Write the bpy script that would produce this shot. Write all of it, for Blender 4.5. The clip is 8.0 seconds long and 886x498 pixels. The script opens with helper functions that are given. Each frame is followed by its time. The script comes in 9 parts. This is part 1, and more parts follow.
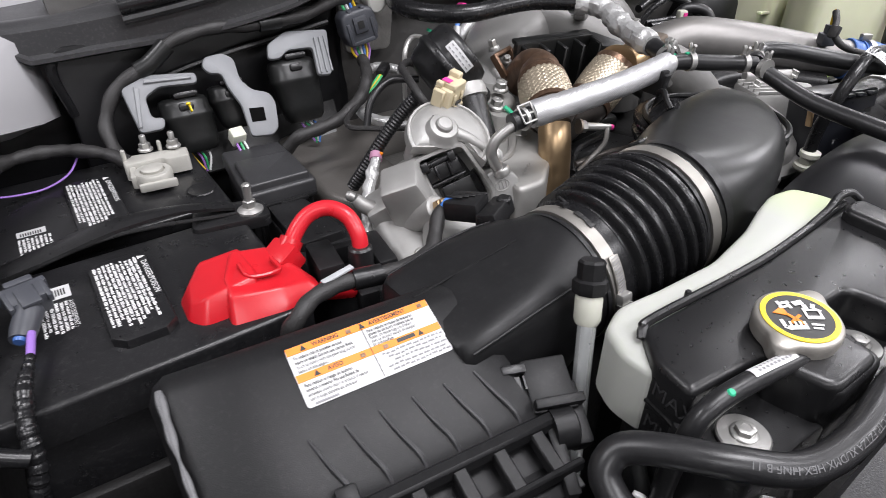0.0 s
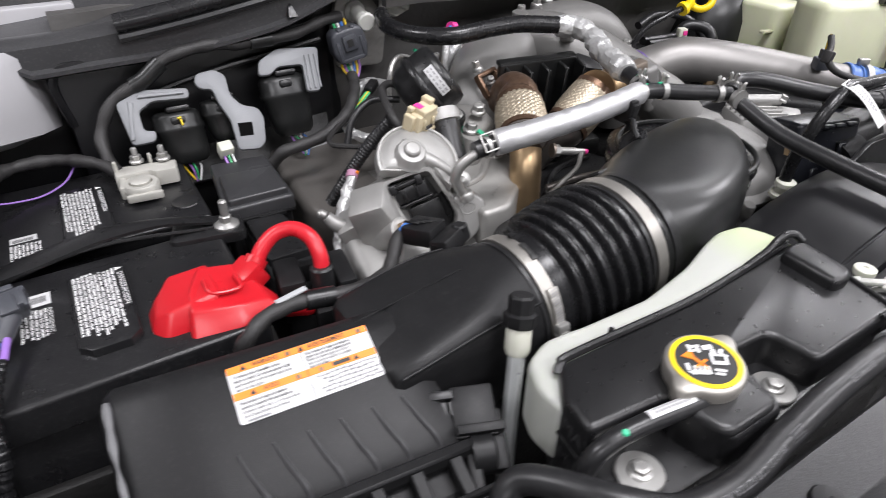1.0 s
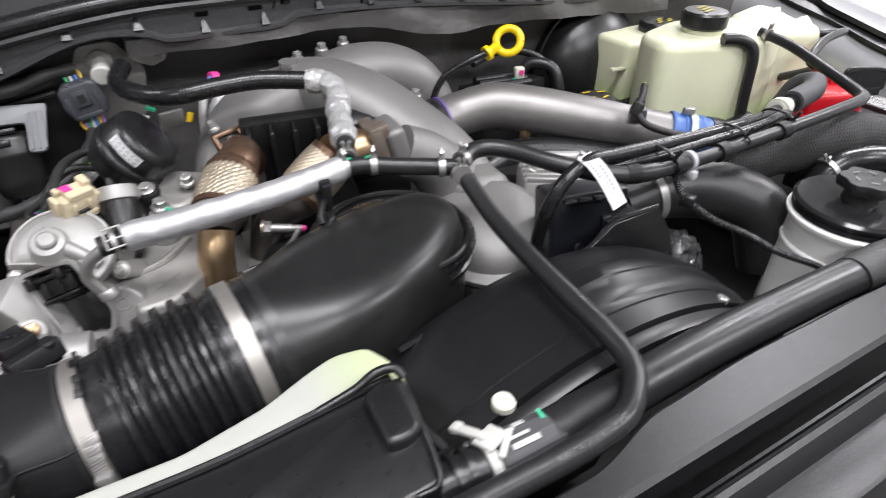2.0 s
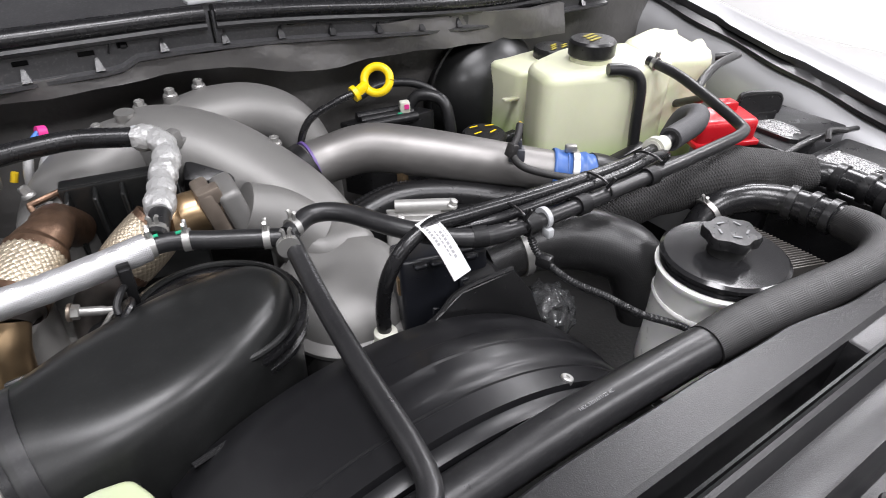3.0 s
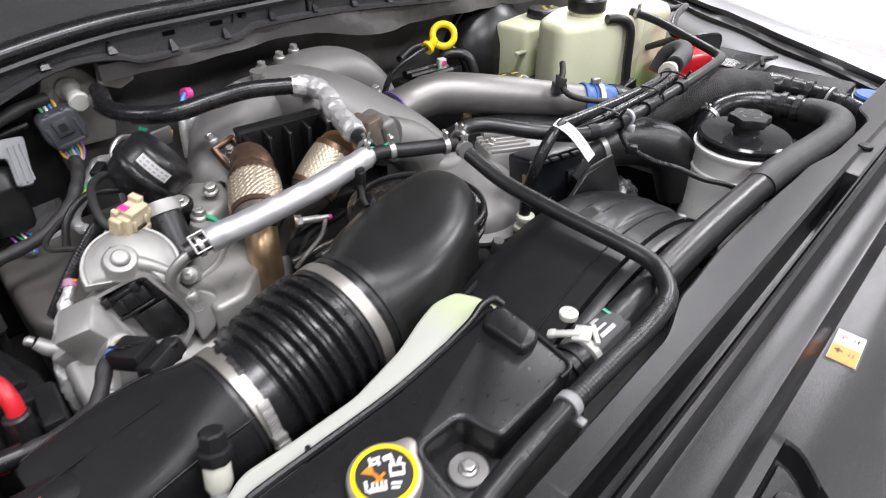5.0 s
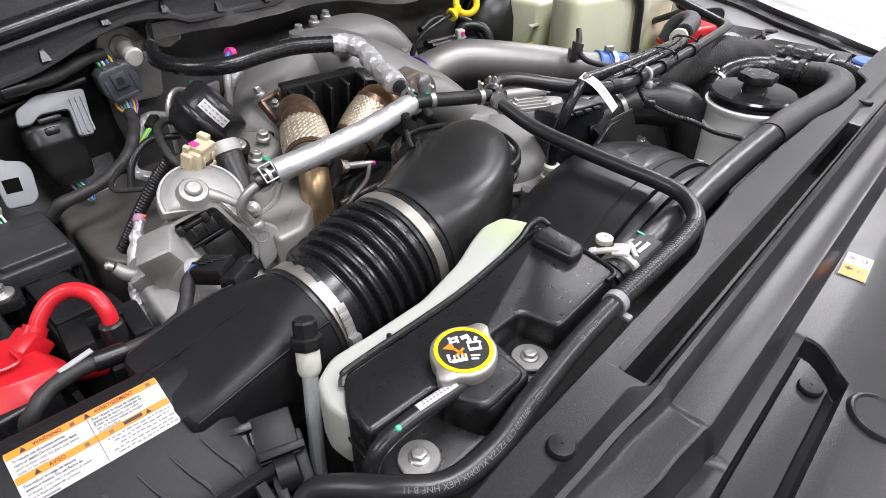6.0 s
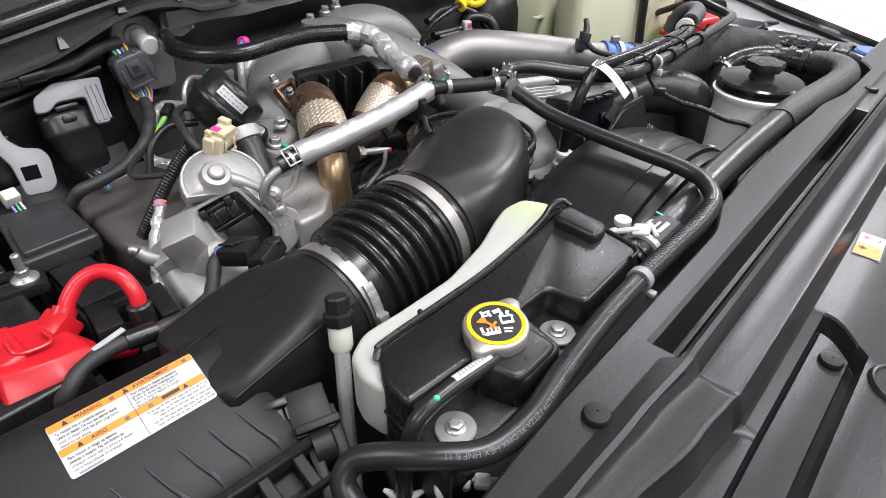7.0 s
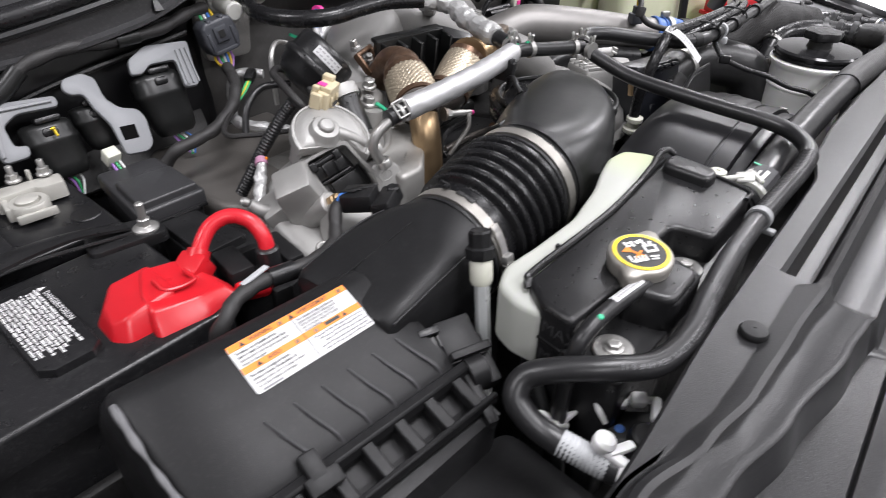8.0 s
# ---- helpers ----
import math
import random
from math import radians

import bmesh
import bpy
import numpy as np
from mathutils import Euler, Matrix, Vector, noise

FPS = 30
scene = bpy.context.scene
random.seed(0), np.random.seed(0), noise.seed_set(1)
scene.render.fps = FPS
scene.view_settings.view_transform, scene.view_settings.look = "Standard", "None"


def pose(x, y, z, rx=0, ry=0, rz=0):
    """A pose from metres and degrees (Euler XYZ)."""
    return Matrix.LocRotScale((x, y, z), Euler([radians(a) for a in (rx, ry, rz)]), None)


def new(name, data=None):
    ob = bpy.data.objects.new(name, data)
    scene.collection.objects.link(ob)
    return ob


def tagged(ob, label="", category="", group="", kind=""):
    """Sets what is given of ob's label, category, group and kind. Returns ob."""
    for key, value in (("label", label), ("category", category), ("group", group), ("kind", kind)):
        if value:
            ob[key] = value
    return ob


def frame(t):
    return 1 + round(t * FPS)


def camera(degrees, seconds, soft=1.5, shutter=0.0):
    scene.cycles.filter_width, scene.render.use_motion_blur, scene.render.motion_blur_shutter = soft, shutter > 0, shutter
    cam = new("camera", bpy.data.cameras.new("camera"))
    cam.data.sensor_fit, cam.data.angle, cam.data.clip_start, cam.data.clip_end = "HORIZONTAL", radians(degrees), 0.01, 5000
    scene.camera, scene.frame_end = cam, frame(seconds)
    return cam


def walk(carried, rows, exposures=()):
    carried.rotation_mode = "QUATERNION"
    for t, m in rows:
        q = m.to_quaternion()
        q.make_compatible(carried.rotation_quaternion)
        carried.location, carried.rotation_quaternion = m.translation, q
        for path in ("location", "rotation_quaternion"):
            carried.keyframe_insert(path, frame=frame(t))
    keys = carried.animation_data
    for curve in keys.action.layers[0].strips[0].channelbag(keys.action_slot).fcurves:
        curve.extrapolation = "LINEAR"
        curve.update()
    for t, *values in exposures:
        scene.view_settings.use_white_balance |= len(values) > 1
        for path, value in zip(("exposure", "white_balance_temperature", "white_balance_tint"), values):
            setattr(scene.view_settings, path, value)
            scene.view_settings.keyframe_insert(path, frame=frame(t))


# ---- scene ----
cam = camera(72.8, 8.0, soft=0.55, shutter=0.3)
METRES, EYE, TILT, LEAN, TURN = 1.5, 1.5, -34.0, 0.0, -35.0
ROWS = [
    (0.0, 0.0, 0.0, 0.0, 0.0, 0.0, -0.0),
    (0.5, -0.0192, -0.0154, 0.0039, 0.45, -0.36, -0.59),
    (1.0, 0.0447, -0.0172, 0.0202, 2.43, -0.62, -2.11),
    (1.5, 0.1527, 0.0116, 0.052, 3.38, -0.69, -2.68),
    (2.0, 0.2808, 0.0497, 0.0989, 3.5, -0.78, -2.57),
    (3.5, 0.3704, 0.097, 0.1605, -3.01, -0.52, 2.01),
    (4.0, 0.2752, 0.0492, 0.1401, -6.74, -0.95, 4.61),
    (4.5, 0.2107, 0.0143, 0.1217, -9.16, -1.25, 6.22),
    (5.0, 0.1445, -0.0184, 0.0788, -10.29, -1.56, 6.73),
    (6.5, 0.0842, -0.0523, 0.0298, -11.43, -1.97, 7.28),
    (7.0, 0.0678, -0.0491, 0.025, -11.77, -2.03, 7.47),
    (7.5, 0.0455, -0.0479, 0.0108, -12.17, -2.01, 7.65),
    (8.0, -0.0232, -0.0429, -0.0003, -12.54, -2.15, 7.79),
]
walk(cam, [(t, pose(0, 0, EYE, TILT, LEAN, TURN) @ pose(METRES * x, METRES * y, METRES * z, 90 + pitch, roll, yaw)) for t, x, y, z, yaw, pitch, roll in ROWS])

# ---- world and lights: a closed white showroom with ceiling lamps ----
world = bpy.data.worlds.new("showroom_air")
scene.world = world
world.use_nodes = True
world.node_tree.nodes["Background"].inputs[0].default_value = (0.95, 0.97, 1.0, 1)
world.node_tree.nodes["Background"].inputs[1].default_value = 0.2
scene.view_settings.exposure = 0.0


def ceiling_lamp(x, y, z, sx, sy, watts):
    data = bpy.data.lights.new("ceiling_lamp", "AREA")
    data.shape, data.size, data.size_y, data.energy = "RECTANGLE", sx, sy, watts
    data.color = (1.0, 0.985, 1.03)
    ob = new("ceiling_lamp_light", data)
    ob.location = (x, y, z)
    return ob


# lamps out of view; the x 4.3 one is added for the cover's sheen
LAMPS = [(-1.6, -1.8), (0.7, -1.8), (3.0, -1.8), (-1.6, 1.0), (0.7, -0.2), (3.0, 1.0), (4.3, -0.1), (5.2, 3.0), (3.0, 4.5)]
for lx, ly in LAMPS:
    # stronger eastwards to brighten the white wall and the bay's right side
    ceiling_lamp(lx, ly, 3.38, 1.3, 0.55, 92 if lx > 4 else 64 if lx > 2 else 52 if lx > 0 else 41)


# ---- materials ----
def mat(name, col, rough=0.5, metal=0.0, var=0.15, scale=25.0, bump=0.15, bscale=900.0, rvar=0.08, coat=0.0,
        sss=0.0, trans=0.0, stretch=(1, 1, 1), depth=0.0006, spec=0.5, dust=0.0):
    m = bpy.data.materials.new(name)
    m.use_nodes = True
    nt = m.node_tree
    b = nt.nodes["Principled BSDF"]
    tc = nt.nodes.new("ShaderNodeTexCoord")
    mp = nt.nodes.new("ShaderNodeMapping")
    mp.inputs["Scale"].default_value = stretch
    nt.links.new(tc.outputs["Object"], mp.inputs["Vector"])
    n1 = nt.nodes.new("ShaderNodeTexNoise")
    n1.inputs["Scale"].default_value, n1.inputs["Detail"].default_value = scale, 5
    n2 = nt.nodes.new("ShaderNodeTexNoise")
    n2.inputs["Scale"].default_value, n2.inputs["Detail"].default_value = bscale, 2
    for n in (n1, n2):
        nt.links.new(mp.outputs[0], n.inputs["Vector"])
    ramp = nt.nodes.new("ShaderNodeMix")
    ramp.data_type = "RGBA"
    ramp.inputs["A"].default_value = (*[c * (1 - var) for c in col], 1)
    ramp.inputs["B"].default_value = (*[min(1, c * (1 + var)) for c in col], 1)
    nt.links.new(n1.outputs["Fac"], ramp.inputs["Factor"])
    tint = ramp.outputs["Result"]
    if dust:
        n4 = nt.nodes.new("ShaderNodeTexNoise")
        n4.inputs["Scale"].default_value, n4.inputs["Detail"].default_value = 260.0, 9
        n4.inputs["Roughness"].default_value = 0.72
        nt.links.new(mp.outputs[0], n4.inputs["Vector"])
        dr = nt.nodes.new("ShaderNodeMapRange")
        dr.inputs["From Min"].default_value, dr.inputs["From Max"].default_value = 0.52, 0.72
        dr.inputs["To Max"].default_value = dust
        nt.links.new(n4.outputs["Fac"], dr.inputs["Value"])
        film_ = nt.nodes.new("ShaderNodeMix")
        film_.data_type = "RGBA"
        film_.inputs["B"].default_value = (0.24, 0.235, 0.23, 1)
        nt.links.new(dr.outputs["Result"], film_.inputs["Factor"])
        nt.links.new(tint, film_.inputs["A"])
        tint = film_.outputs["Result"]
    nt.links.new(tint, b.inputs["Base Color"])
    rr = nt.nodes.new("ShaderNodeMapRange")
    rr.inputs["To Min"].default_value, rr.inputs["To Max"].default_value = max(0.02, rough - rvar), min(1, rough + rvar)
    n3 = nt.nodes.new("ShaderNodeTexNoise")
    n3.inputs["Scale"].default_value, n3.inputs["Detail"].default_value = scale * 2.7, 6
    nt.links.new(mp.outputs[0], n3.inputs["Vector"])
    nt.links.new(n3.outputs["Fac"], rr.inputs["Value"])
    nt.links.new(rr.outputs["Result"], b.inputs["Roughness"])
    if bump > 0:
        bp = nt.nodes.new("ShaderNodeBump")
        bp.inputs["Strength"].default_value, bp.inputs["Distance"].default_value = bump, depth
        nt.links.new(n2.outputs["Fac"], bp.inputs["Height"])
        nt.links.new(bp.outputs[0], b.inputs["Normal"])
    b.inputs["Metallic"].default_value = metal
    b.inputs["Specular IOR Level"].default_value = spec
    b.inputs["Coat Weight"].default_value = coat
    if sss:
        b.inputs["Subsurface Weight"].default_value = sss
        b.inputs["Subsurface Radius"].default_value = (0.03, 0.035, 0.025)
        b.inputs["Subsurface Scale"].default_value = 0.3
    if trans:
        b.inputs["Transmission Weight"].default_value = trans
    return m


def weave(name, col, rough, metal, sx, sy, depth, gap=0.35, lean=0.6):
    """A woven sleeve: two wave bands crossing on the UV map of the sweep."""
    m = mat(name, col, rough, metal, bump=0)
    nt = m.node_tree
    b = nt.nodes["Principled BSDF"]
    uv = nt.nodes.new("ShaderNodeUVMap")
    uv.uv_map = "UVMap"
    heights = []
    for ang in (lean, -lean):
        mp = nt.nodes.new("ShaderNodeMapping")
        mp.inputs["Scale"].default_value = (sx, sy, 1)
        mp.inputs["Rotation"].default_value = (0, 0, ang)
        nt.links.new(uv.outputs[0], mp.inputs["Vector"])
        w = nt.nodes.new("ShaderNodeTexWave")
        w.inputs["Scale"].default_value, w.inputs["Distortion"].default_value = 1.0, 0.4
        nt.links.new(mp.outputs[0], w.inputs["Vector"])
        heights.append(w)
    mul = nt.nodes.new("ShaderNodeMath")
    mul.operation = "MAXIMUM"
    nt.links.new(heights[0].outputs["Fac"], mul.inputs[0])
    nt.links.new(heights[1].outputs["Fac"], mul.inputs[1])
    bp = nt.nodes.new("ShaderNodeBump")
    bp.inputs["Strength"].default_value, bp.inputs["Distance"].default_value = 0.9, depth
    nt.links.new(mul.outputs[0], bp.inputs["Height"])
    nt.links.new(bp.outputs[0], b.inputs["Normal"])
    thread = nt.nodes.new("ShaderNodeMix")
    thread.data_type = "RGBA"
    thread.inputs["A"].default_value = (*[c * gap for c in col], 1)
    thread.inputs["B"].default_value = (*col, 1)
    nt.links.new(mul.outputs[0], thread.inputs["Factor"])
    nt.links.new(thread.outputs["Result"], b.inputs["Base Color"])
    return m


PLASTIC = mat("black_grained_plastic", (0.0115, 0.0115, 0.0122), 0.40, bump=0.4, bscale=1800, depth=0.0003, rvar=0.09, dust=0.04, spec=0.25)
LIDGLOSS = mat("polished_black_lid", (0.016, 0.016, 0.017), 0.13, bump=0.03, bscale=500, depth=0.0002, rvar=0.04, var=0.08)
SATIN = mat("black_satin_plastic", (0.0105, 0.0105, 0.0112), 0.30, bump=0.4, bscale=1600, depth=0.00025, rvar=0.08, scale=60, dust=0.02)
COVER = mat("charcoal_cover_plastic", (0.0140, 0.0140, 0.0150), 0.31, bump=0.45, bscale=900, depth=0.0004, rvar=0.04, scale=70, var=0.10, spec=0.39, dust=0.05)
GLOSS = mat("black_gloss_plastic", (0.0105, 0.011, 0.011), 0.34, bump=0.08, bscale=300, depth=0.0006, rvar=0.12, scale=10, dust=0.035)
RUBBER = mat("black_rubber", (0.015, 0.015, 0.016), 0.33, bump=0.25, bscale=1200, depth=0.0003, rvar=0.12, scale=30, dust=0.06)
RUBBER_SHINY = mat("shiny_black_rubber", (0.011, 0.011, 0.012), 0.27, bump=0.12, bscale=500, depth=0.0004, rvar=0.08)
COWL = mat("weathered_cowl_plastic", (0.042, 0.042, 0.044), 0.33, bump=0.35, bscale=900, depth=0.0005, rvar=0.12, scale=10, var=0.3, dust=0.25)
SHROUD = mat("black_shroud_plastic", (0.008, 0.008, 0.009), 0.33, bump=0.12, bscale=1200, depth=0.0004, rvar=0.06, scale=40, var=0.12, spec=0.42)
TAPE = mat("black_cloth_tape", (0.024, 0.023, 0.023), 0.52, bump=0.6, bscale=800, depth=0.0008, var=0.3, scale=60)
CAST = mat("cast_aluminium", (0.36, 0.355, 0.343), 0.46, 0.5, bump=0.45, bscale=1300, depth=0.0004, var=0.24, scale=30, rvar=0.16)
CASTDARK = mat("soiled_cast_metal", (0.25, 0.243, 0.23), 0.48, 0.4, bump=0.6, bscale=300, depth=0.0015, var=0.5, scale=18, rvar=0.16)
CASTMID = mat("weathered_cast_metal", (0.34, 0.332, 0.316), 0.46, 0.45, bump=0.5, bscale=1000, depth=0.0005, var=0.30, scale=22, rvar=0.16)
INTAKE = mat("blasted_aluminium", (0.205, 0.201, 0.194), 0.46, 0.35, bump=0.5, bscale=1200, depth=0.0004, var=0.14, scale=9, rvar=0.1)
PIPE = mat("brushed_pipe_metal", (0.255, 0.246, 0.238), 0.46, 0.72, bump=0.04, bscale=260, depth=0.0002, stretch=(0.3, 2.0, 2.0), var=0.12, scale=30, rvar=0.07)
NICKEL = mat("dull_plated_cap_metal", (0.38, 0.36, 0.33), 0.42, 0.6, bump=0.2, bscale=500, rvar=0.12, var=0.15)
BANDSTEEL = mat("stainless_band", (0.36, 0.345, 0.32), 0.42, 0.75, bump=0.08, bscale=300, rvar=0.1, var=0.12)
STEEL = mat("zinc_steel", (0.43, 0.425, 0.41), 0.38, 0.75, bump=0.12, bscale=400, rvar=0.1, var=0.15)
BRONZE = mat("heat_tinted_steel", (0.46, 0.325, 0.19), 0.33, 0.9, bump=0.10, bscale=300, var=0.45, scale=26, rvar=0.12)
RUST = mat("rusted_steel", (0.17, 0.105, 0.070), 0.38, 0.75, bump=0.35, bscale=500, var=0.75, scale=70, rvar=0.16)
DARKSTEEL = mat("dark_scaled_steel", (0.16, 0.145, 0.135), 0.38, 0.7, bump=0.3, bscale=300, var=0.4, scale=50)
FLEX = mat("braided_steel_flex", (0.54, 0.465, 0.355), 0.36, 0.7, bump=0.3, bscale=900, depth=0.0004, var=0.25, scale=60, rvar=0.1)
SILVER = weave("silver_foil_braid", (0.55, 0.55, 0.56), 0.36, 0.65, 15, 15, 0.00022, 0.92, 0.7)
CORRUGATED = weave("knitted_black_sleeve", (0.021, 0.0205, 0.0205), 0.46, 0.0, 26, 22, 0.00025, 0.65, 1.55)
FABRIC = weave("fabric_rubber_hose", (0.020, 0.020, 0.0205), 0.31, 0.0, 22, 22, 0.00014, 0.9, 0.8)
CLOTH = weave("coarse_black_cloth", (0.030, 0.029, 0.029), 0.7, 0.0, 12, 9, 0.0016, 0.5, 0.85)
FOIL = mat("crumpled_foil", (0.56, 0.56, 0.555), 0.36, 0.5, bump=0.6, bscale=240, depth=0.002, var=0.1)
FOAMGREY = mat("grey_foam_sleeve", (0.060, 0.060, 0.064), 0.62, bump=0.4, bscale=700, depth=0.0008, var=0.2, scale=40)
OLIVEINK = mat("dull_yellow_print", (0.34, 0.28, 0.03), 0.5, bump=0, var=0.25, scale=90)
RED = mat("red_plastic", (0.52, 0.012, 0.020), 0.30, bump=0.1, bscale=600, var=0.1, rvar=0.08)
RED_RUBBER = mat("red_cable_rubber", (0.62, 0.018, 0.030), 0.30, bump=0.1, var=0.12)
CREAM = mat("milky_white_plastic", (0.45, 0.46, 0.425), 0.36, bump=0.12, bscale=500, var=0.05, sss=0.35, scale=8)
CREAM_GREEN = mat("fluid_stained_plastic", (0.52, 0.72, 0.26), 0.36, bump=0.1, bscale=400, var=0.10, sss=0.35, scale=12)
YELLOWED = mat("yellowed_translucent_plastic", (0.66, 0.67, 0.49), 0.34, bump=0.2, bscale=160, depth=0.0010, var=0.13, sss=0.5, scale=10)
FILM = mat("clear_wrapping_film", (0.50, 0.51, 0.52), 0.14, bump=0.3, bscale=120, depth=0.002, var=0.03, trans=0.92)
FROST = mat("frosted_grey_plastic", (0.72, 0.74, 0.74), 0.30, bump=0.1, bscale=500, var=0.10, trans=0.55)
BOWL = mat("milky_reservoir_plastic", (0.95, 0.95, 0.915), 0.30, bump=0.05, var=0.03, sss=0.2)
WHITE = mat("white_label", (0.60, 0.60, 0.605), 0.42, bump=0.05, var=0.03)
ORANGE = mat("orange_print", (0.84, 0.235, 0.012), 0.42, bump=0, var=0.04)
INK = mat("black_print", (0.02, 0.02, 0.02), 0.45, bump=0, var=0.1)
GREYINK = mat("grey_print", (0.24, 0.24, 0.25), 0.5, bump=0, var=0.1)
WHITEINK = mat("white_print", (0.78, 0.78, 0.78), 0.45, bump=0, var=0.12, scale=200)
YELLOW = mat("yellow_plastic", (0.88, 0.62, 0.005), 0.34, bump=0.06, var=0.06)
HOSEINK = mat("faded_hose_print", (0.15, 0.15, 0.155), 0.5, bump=0, var=0.3, scale=120)
DULLGREY = mat("dull_grey_plastic", (0.24, 0.245, 0.25), 0.45, bump=0.1, var=0.1)
FIREWALL = mat("coated_firewall", (0.085, 0.082, 0.079), 0.46, 0.1, bump=0.5, bscale=60, depth=0.003, var=0.35, scale=12, rvar=0.12)
GREY = mat("grey_plastic", (0.42, 0.43, 0.44), 0.5, bump=0.15, var=0.08)
SCUFF_GLINT = mat("scuffed_highlit_edge", (0.13, 0.13, 0.135), 0.5, bump=0.6, bscale=500, depth=0.0008, var=0.5, scale=60)
SLATE = mat("slate_connector_plastic", (0.055, 0.058, 0.068), 0.42, bump=0.15, var=0.12)
SLATE_DARK = mat("blue_black_plastic", (0.012, 0.013, 0.017), 0.30, bump=0.1, var=0.1)
BEIGE = mat("beige_plastic", (0.58, 0.50, 0.34), 0.45, bump=0.12, var=0.1)
NYLON = mat("white_nylon", (0.76, 0.76, 0.75), 0.36, bump=0.08, var=0.06, sss=0.2)
VOID = mat("open_shade", (0.004, 0.004, 0.004), 0.9, bump=0, var=0.05, spec=0.05)
# grey of the fuse lid; on the air box ribs it paints their highlights
LIDGREY = mat("grey_lid_and_lit_rib", (0.034, 0.034, 0.036), 0.40, bump=0.4, bscale=1500, depth=0.0003, rvar=0.06, scale=50)
HAZY = mat("hazy_nylon", (0.50, 0.50, 0.47), 0.36, bump=0.1, var=0.1, sss=0.2)
NATURAL = mat("natural_nylon", (0.60, 0.60, 0.52), 0.4, bump=0.1, var=0.06, sss=0.2)
BLUE = mat("blue_plastic", (0.05, 0.13, 0.38), 0.4, bump=0.08, var=0.1)
GREEN = mat("green_paint_mark", (0.03, 0.42, 0.22), 0.4, bump=0, var=0.2)
PINK = mat("pink_paint_mark", (0.80, 0.05, 0.30), 0.4, bump=0, var=0.1)
VIOLET = mat("dark_violet_rubber", (0.13, 0.08, 0.27), 0.42, bump=0.05, var=0.1)
PINKTAPE = mat("pale_pink_tape", (0.48, 0.24, 0.36), 0.42, bump=0.05, var=0.2)
PURPLE = mat("purple_tape", (0.30, 0.16, 0.52), 0.42, bump=0.05, var=0.1)
SCALED = mat("heat_stained_clamp_steel", (0.36, 0.30, 0.25), 0.36, 0.75, bump=0.2, var=0.35, scale=50)
PAINT = mat("silver_body_paint", (0.33, 0.33, 0.338), 0.36, 0.4, bump=0.05, bscale=2000, var=0.03, coat=0.4)
PRIMER = mat("inner_panel_paint", (0.46, 0.455, 0.47), 0.42, 0.2, bump=0.08, var=0.05, scale=6)
SHIELD = mat("grey_heat_shield_mat", (0.150, 0.146, 0.143), 0.36, 0.45, bump=0.6, bscale=45, depth=0.004, var=0.3, scale=12, rvar=0.14)
BATTERY = mat("battery_case_plastic", (0.010, 0.010, 0.011), 0.30, bump=0.3, bscale=900, depth=0.0005, rvar=0.12, scale=16, dust=0.08)
DARK = mat("dull_black_metal", (0.014, 0.0135, 0.0135), 0.50, 0.2, bump=0.4, bscale=120, depth=0.002, var=0.4)
BROWNGREY = mat("dull_valve_cover", (0.150, 0.140, 0.130), 0.42, 0.4, bump=0.3, bscale=300, var=0.2, scale=10)
WALLPAINT = mat("white_wall_paint", (0.82, 0.82, 0.81), 0.6, bump=0.1, bscale=60, var=0.02, scale=1.5)
FLOORING = mat("pale_showroom_tiles", (0.62, 0.61, 0.60), 0.25, bump=0.04, var=0.06, scale=1.2)
GREYPAINT = mat("light_grey_wall_paint", (0.46, 0.46, 0.455), 0.6, bump=0.1, bscale=60, var=0.03, scale=1.5)
CEILPAINT = mat("grey_ceiling_paint", (0.30, 0.30, 0.30), 0.7, bump=0.1, bscale=60, var=0.04, scale=1.5)
LAMPWHITE = mat("lamp_housing_white", (0.80, 0.80, 0.80), 0.5, bump=0, var=0.02)
# brake and coolant fluid shows green through the reservoirs below its level
_nt = YELLOWED.node_tree
_gp, _sx, _mr, _mx = (_nt.nodes.new(k) for k in ("ShaderNodeNewGeometry", "ShaderNodeSeparateXYZ", "ShaderNodeMapRange", "ShaderNodeMix"))
_mx.data_type = "RGBA"
_mr.inputs["From Min"].default_value, _mr.inputs["From Max"].default_value = 1.180, 1.122
_mr.inputs["To Max"].default_value = 0.75
_bs = _nt.nodes["Principled BSDF"]
_old = _bs.inputs["Base Color"].links[0].from_socket
_nt.links.new(_gp.outputs["Position"], _sx.inputs[0])
_nt.links.new(_sx.outputs["Z"], _mr.inputs["Value"])
_nt.links.new(_mr.outputs["Result"], _mx.inputs["Factor"])
_nt.links.new(_old, _mx.inputs["A"])
_mx.inputs["B"].default_value = (0.46, 0.64, 0.20, 1)
_nt.links.new(_mx.outputs["Result"], _bs.inputs["Base Color"])
# old coolant tinges the nose of the tank
_nt = CREAM.node_tree
_gp, _sx, _mr, _mx = (_nt.nodes.new(k) for k in ("ShaderNodeNewGeometry", "ShaderNodeSeparateXYZ", "ShaderNodeMapRange", "ShaderNodeMix"))
_mx.data_type = "RGBA"
_mr.inputs["From Min"].default_value, _mr.inputs["From Max"].default_value = 0.500, 0.548
_mr.inputs["To Max"].default_value = 0.85
_bs = _nt.nodes["Principled BSDF"]
_old = _bs.inputs["Base Color"].links[0].from_socket
_nt.links.new(_gp.outputs["Position"], _sx.inputs[0])
_nt.links.new(_sx.outputs["X"], _mr.inputs["Value"])
_nt.links.new(_mr.outputs["Result"], _mx.inputs["Factor"])
_nt.links.new(_old, _mx.inputs["A"])
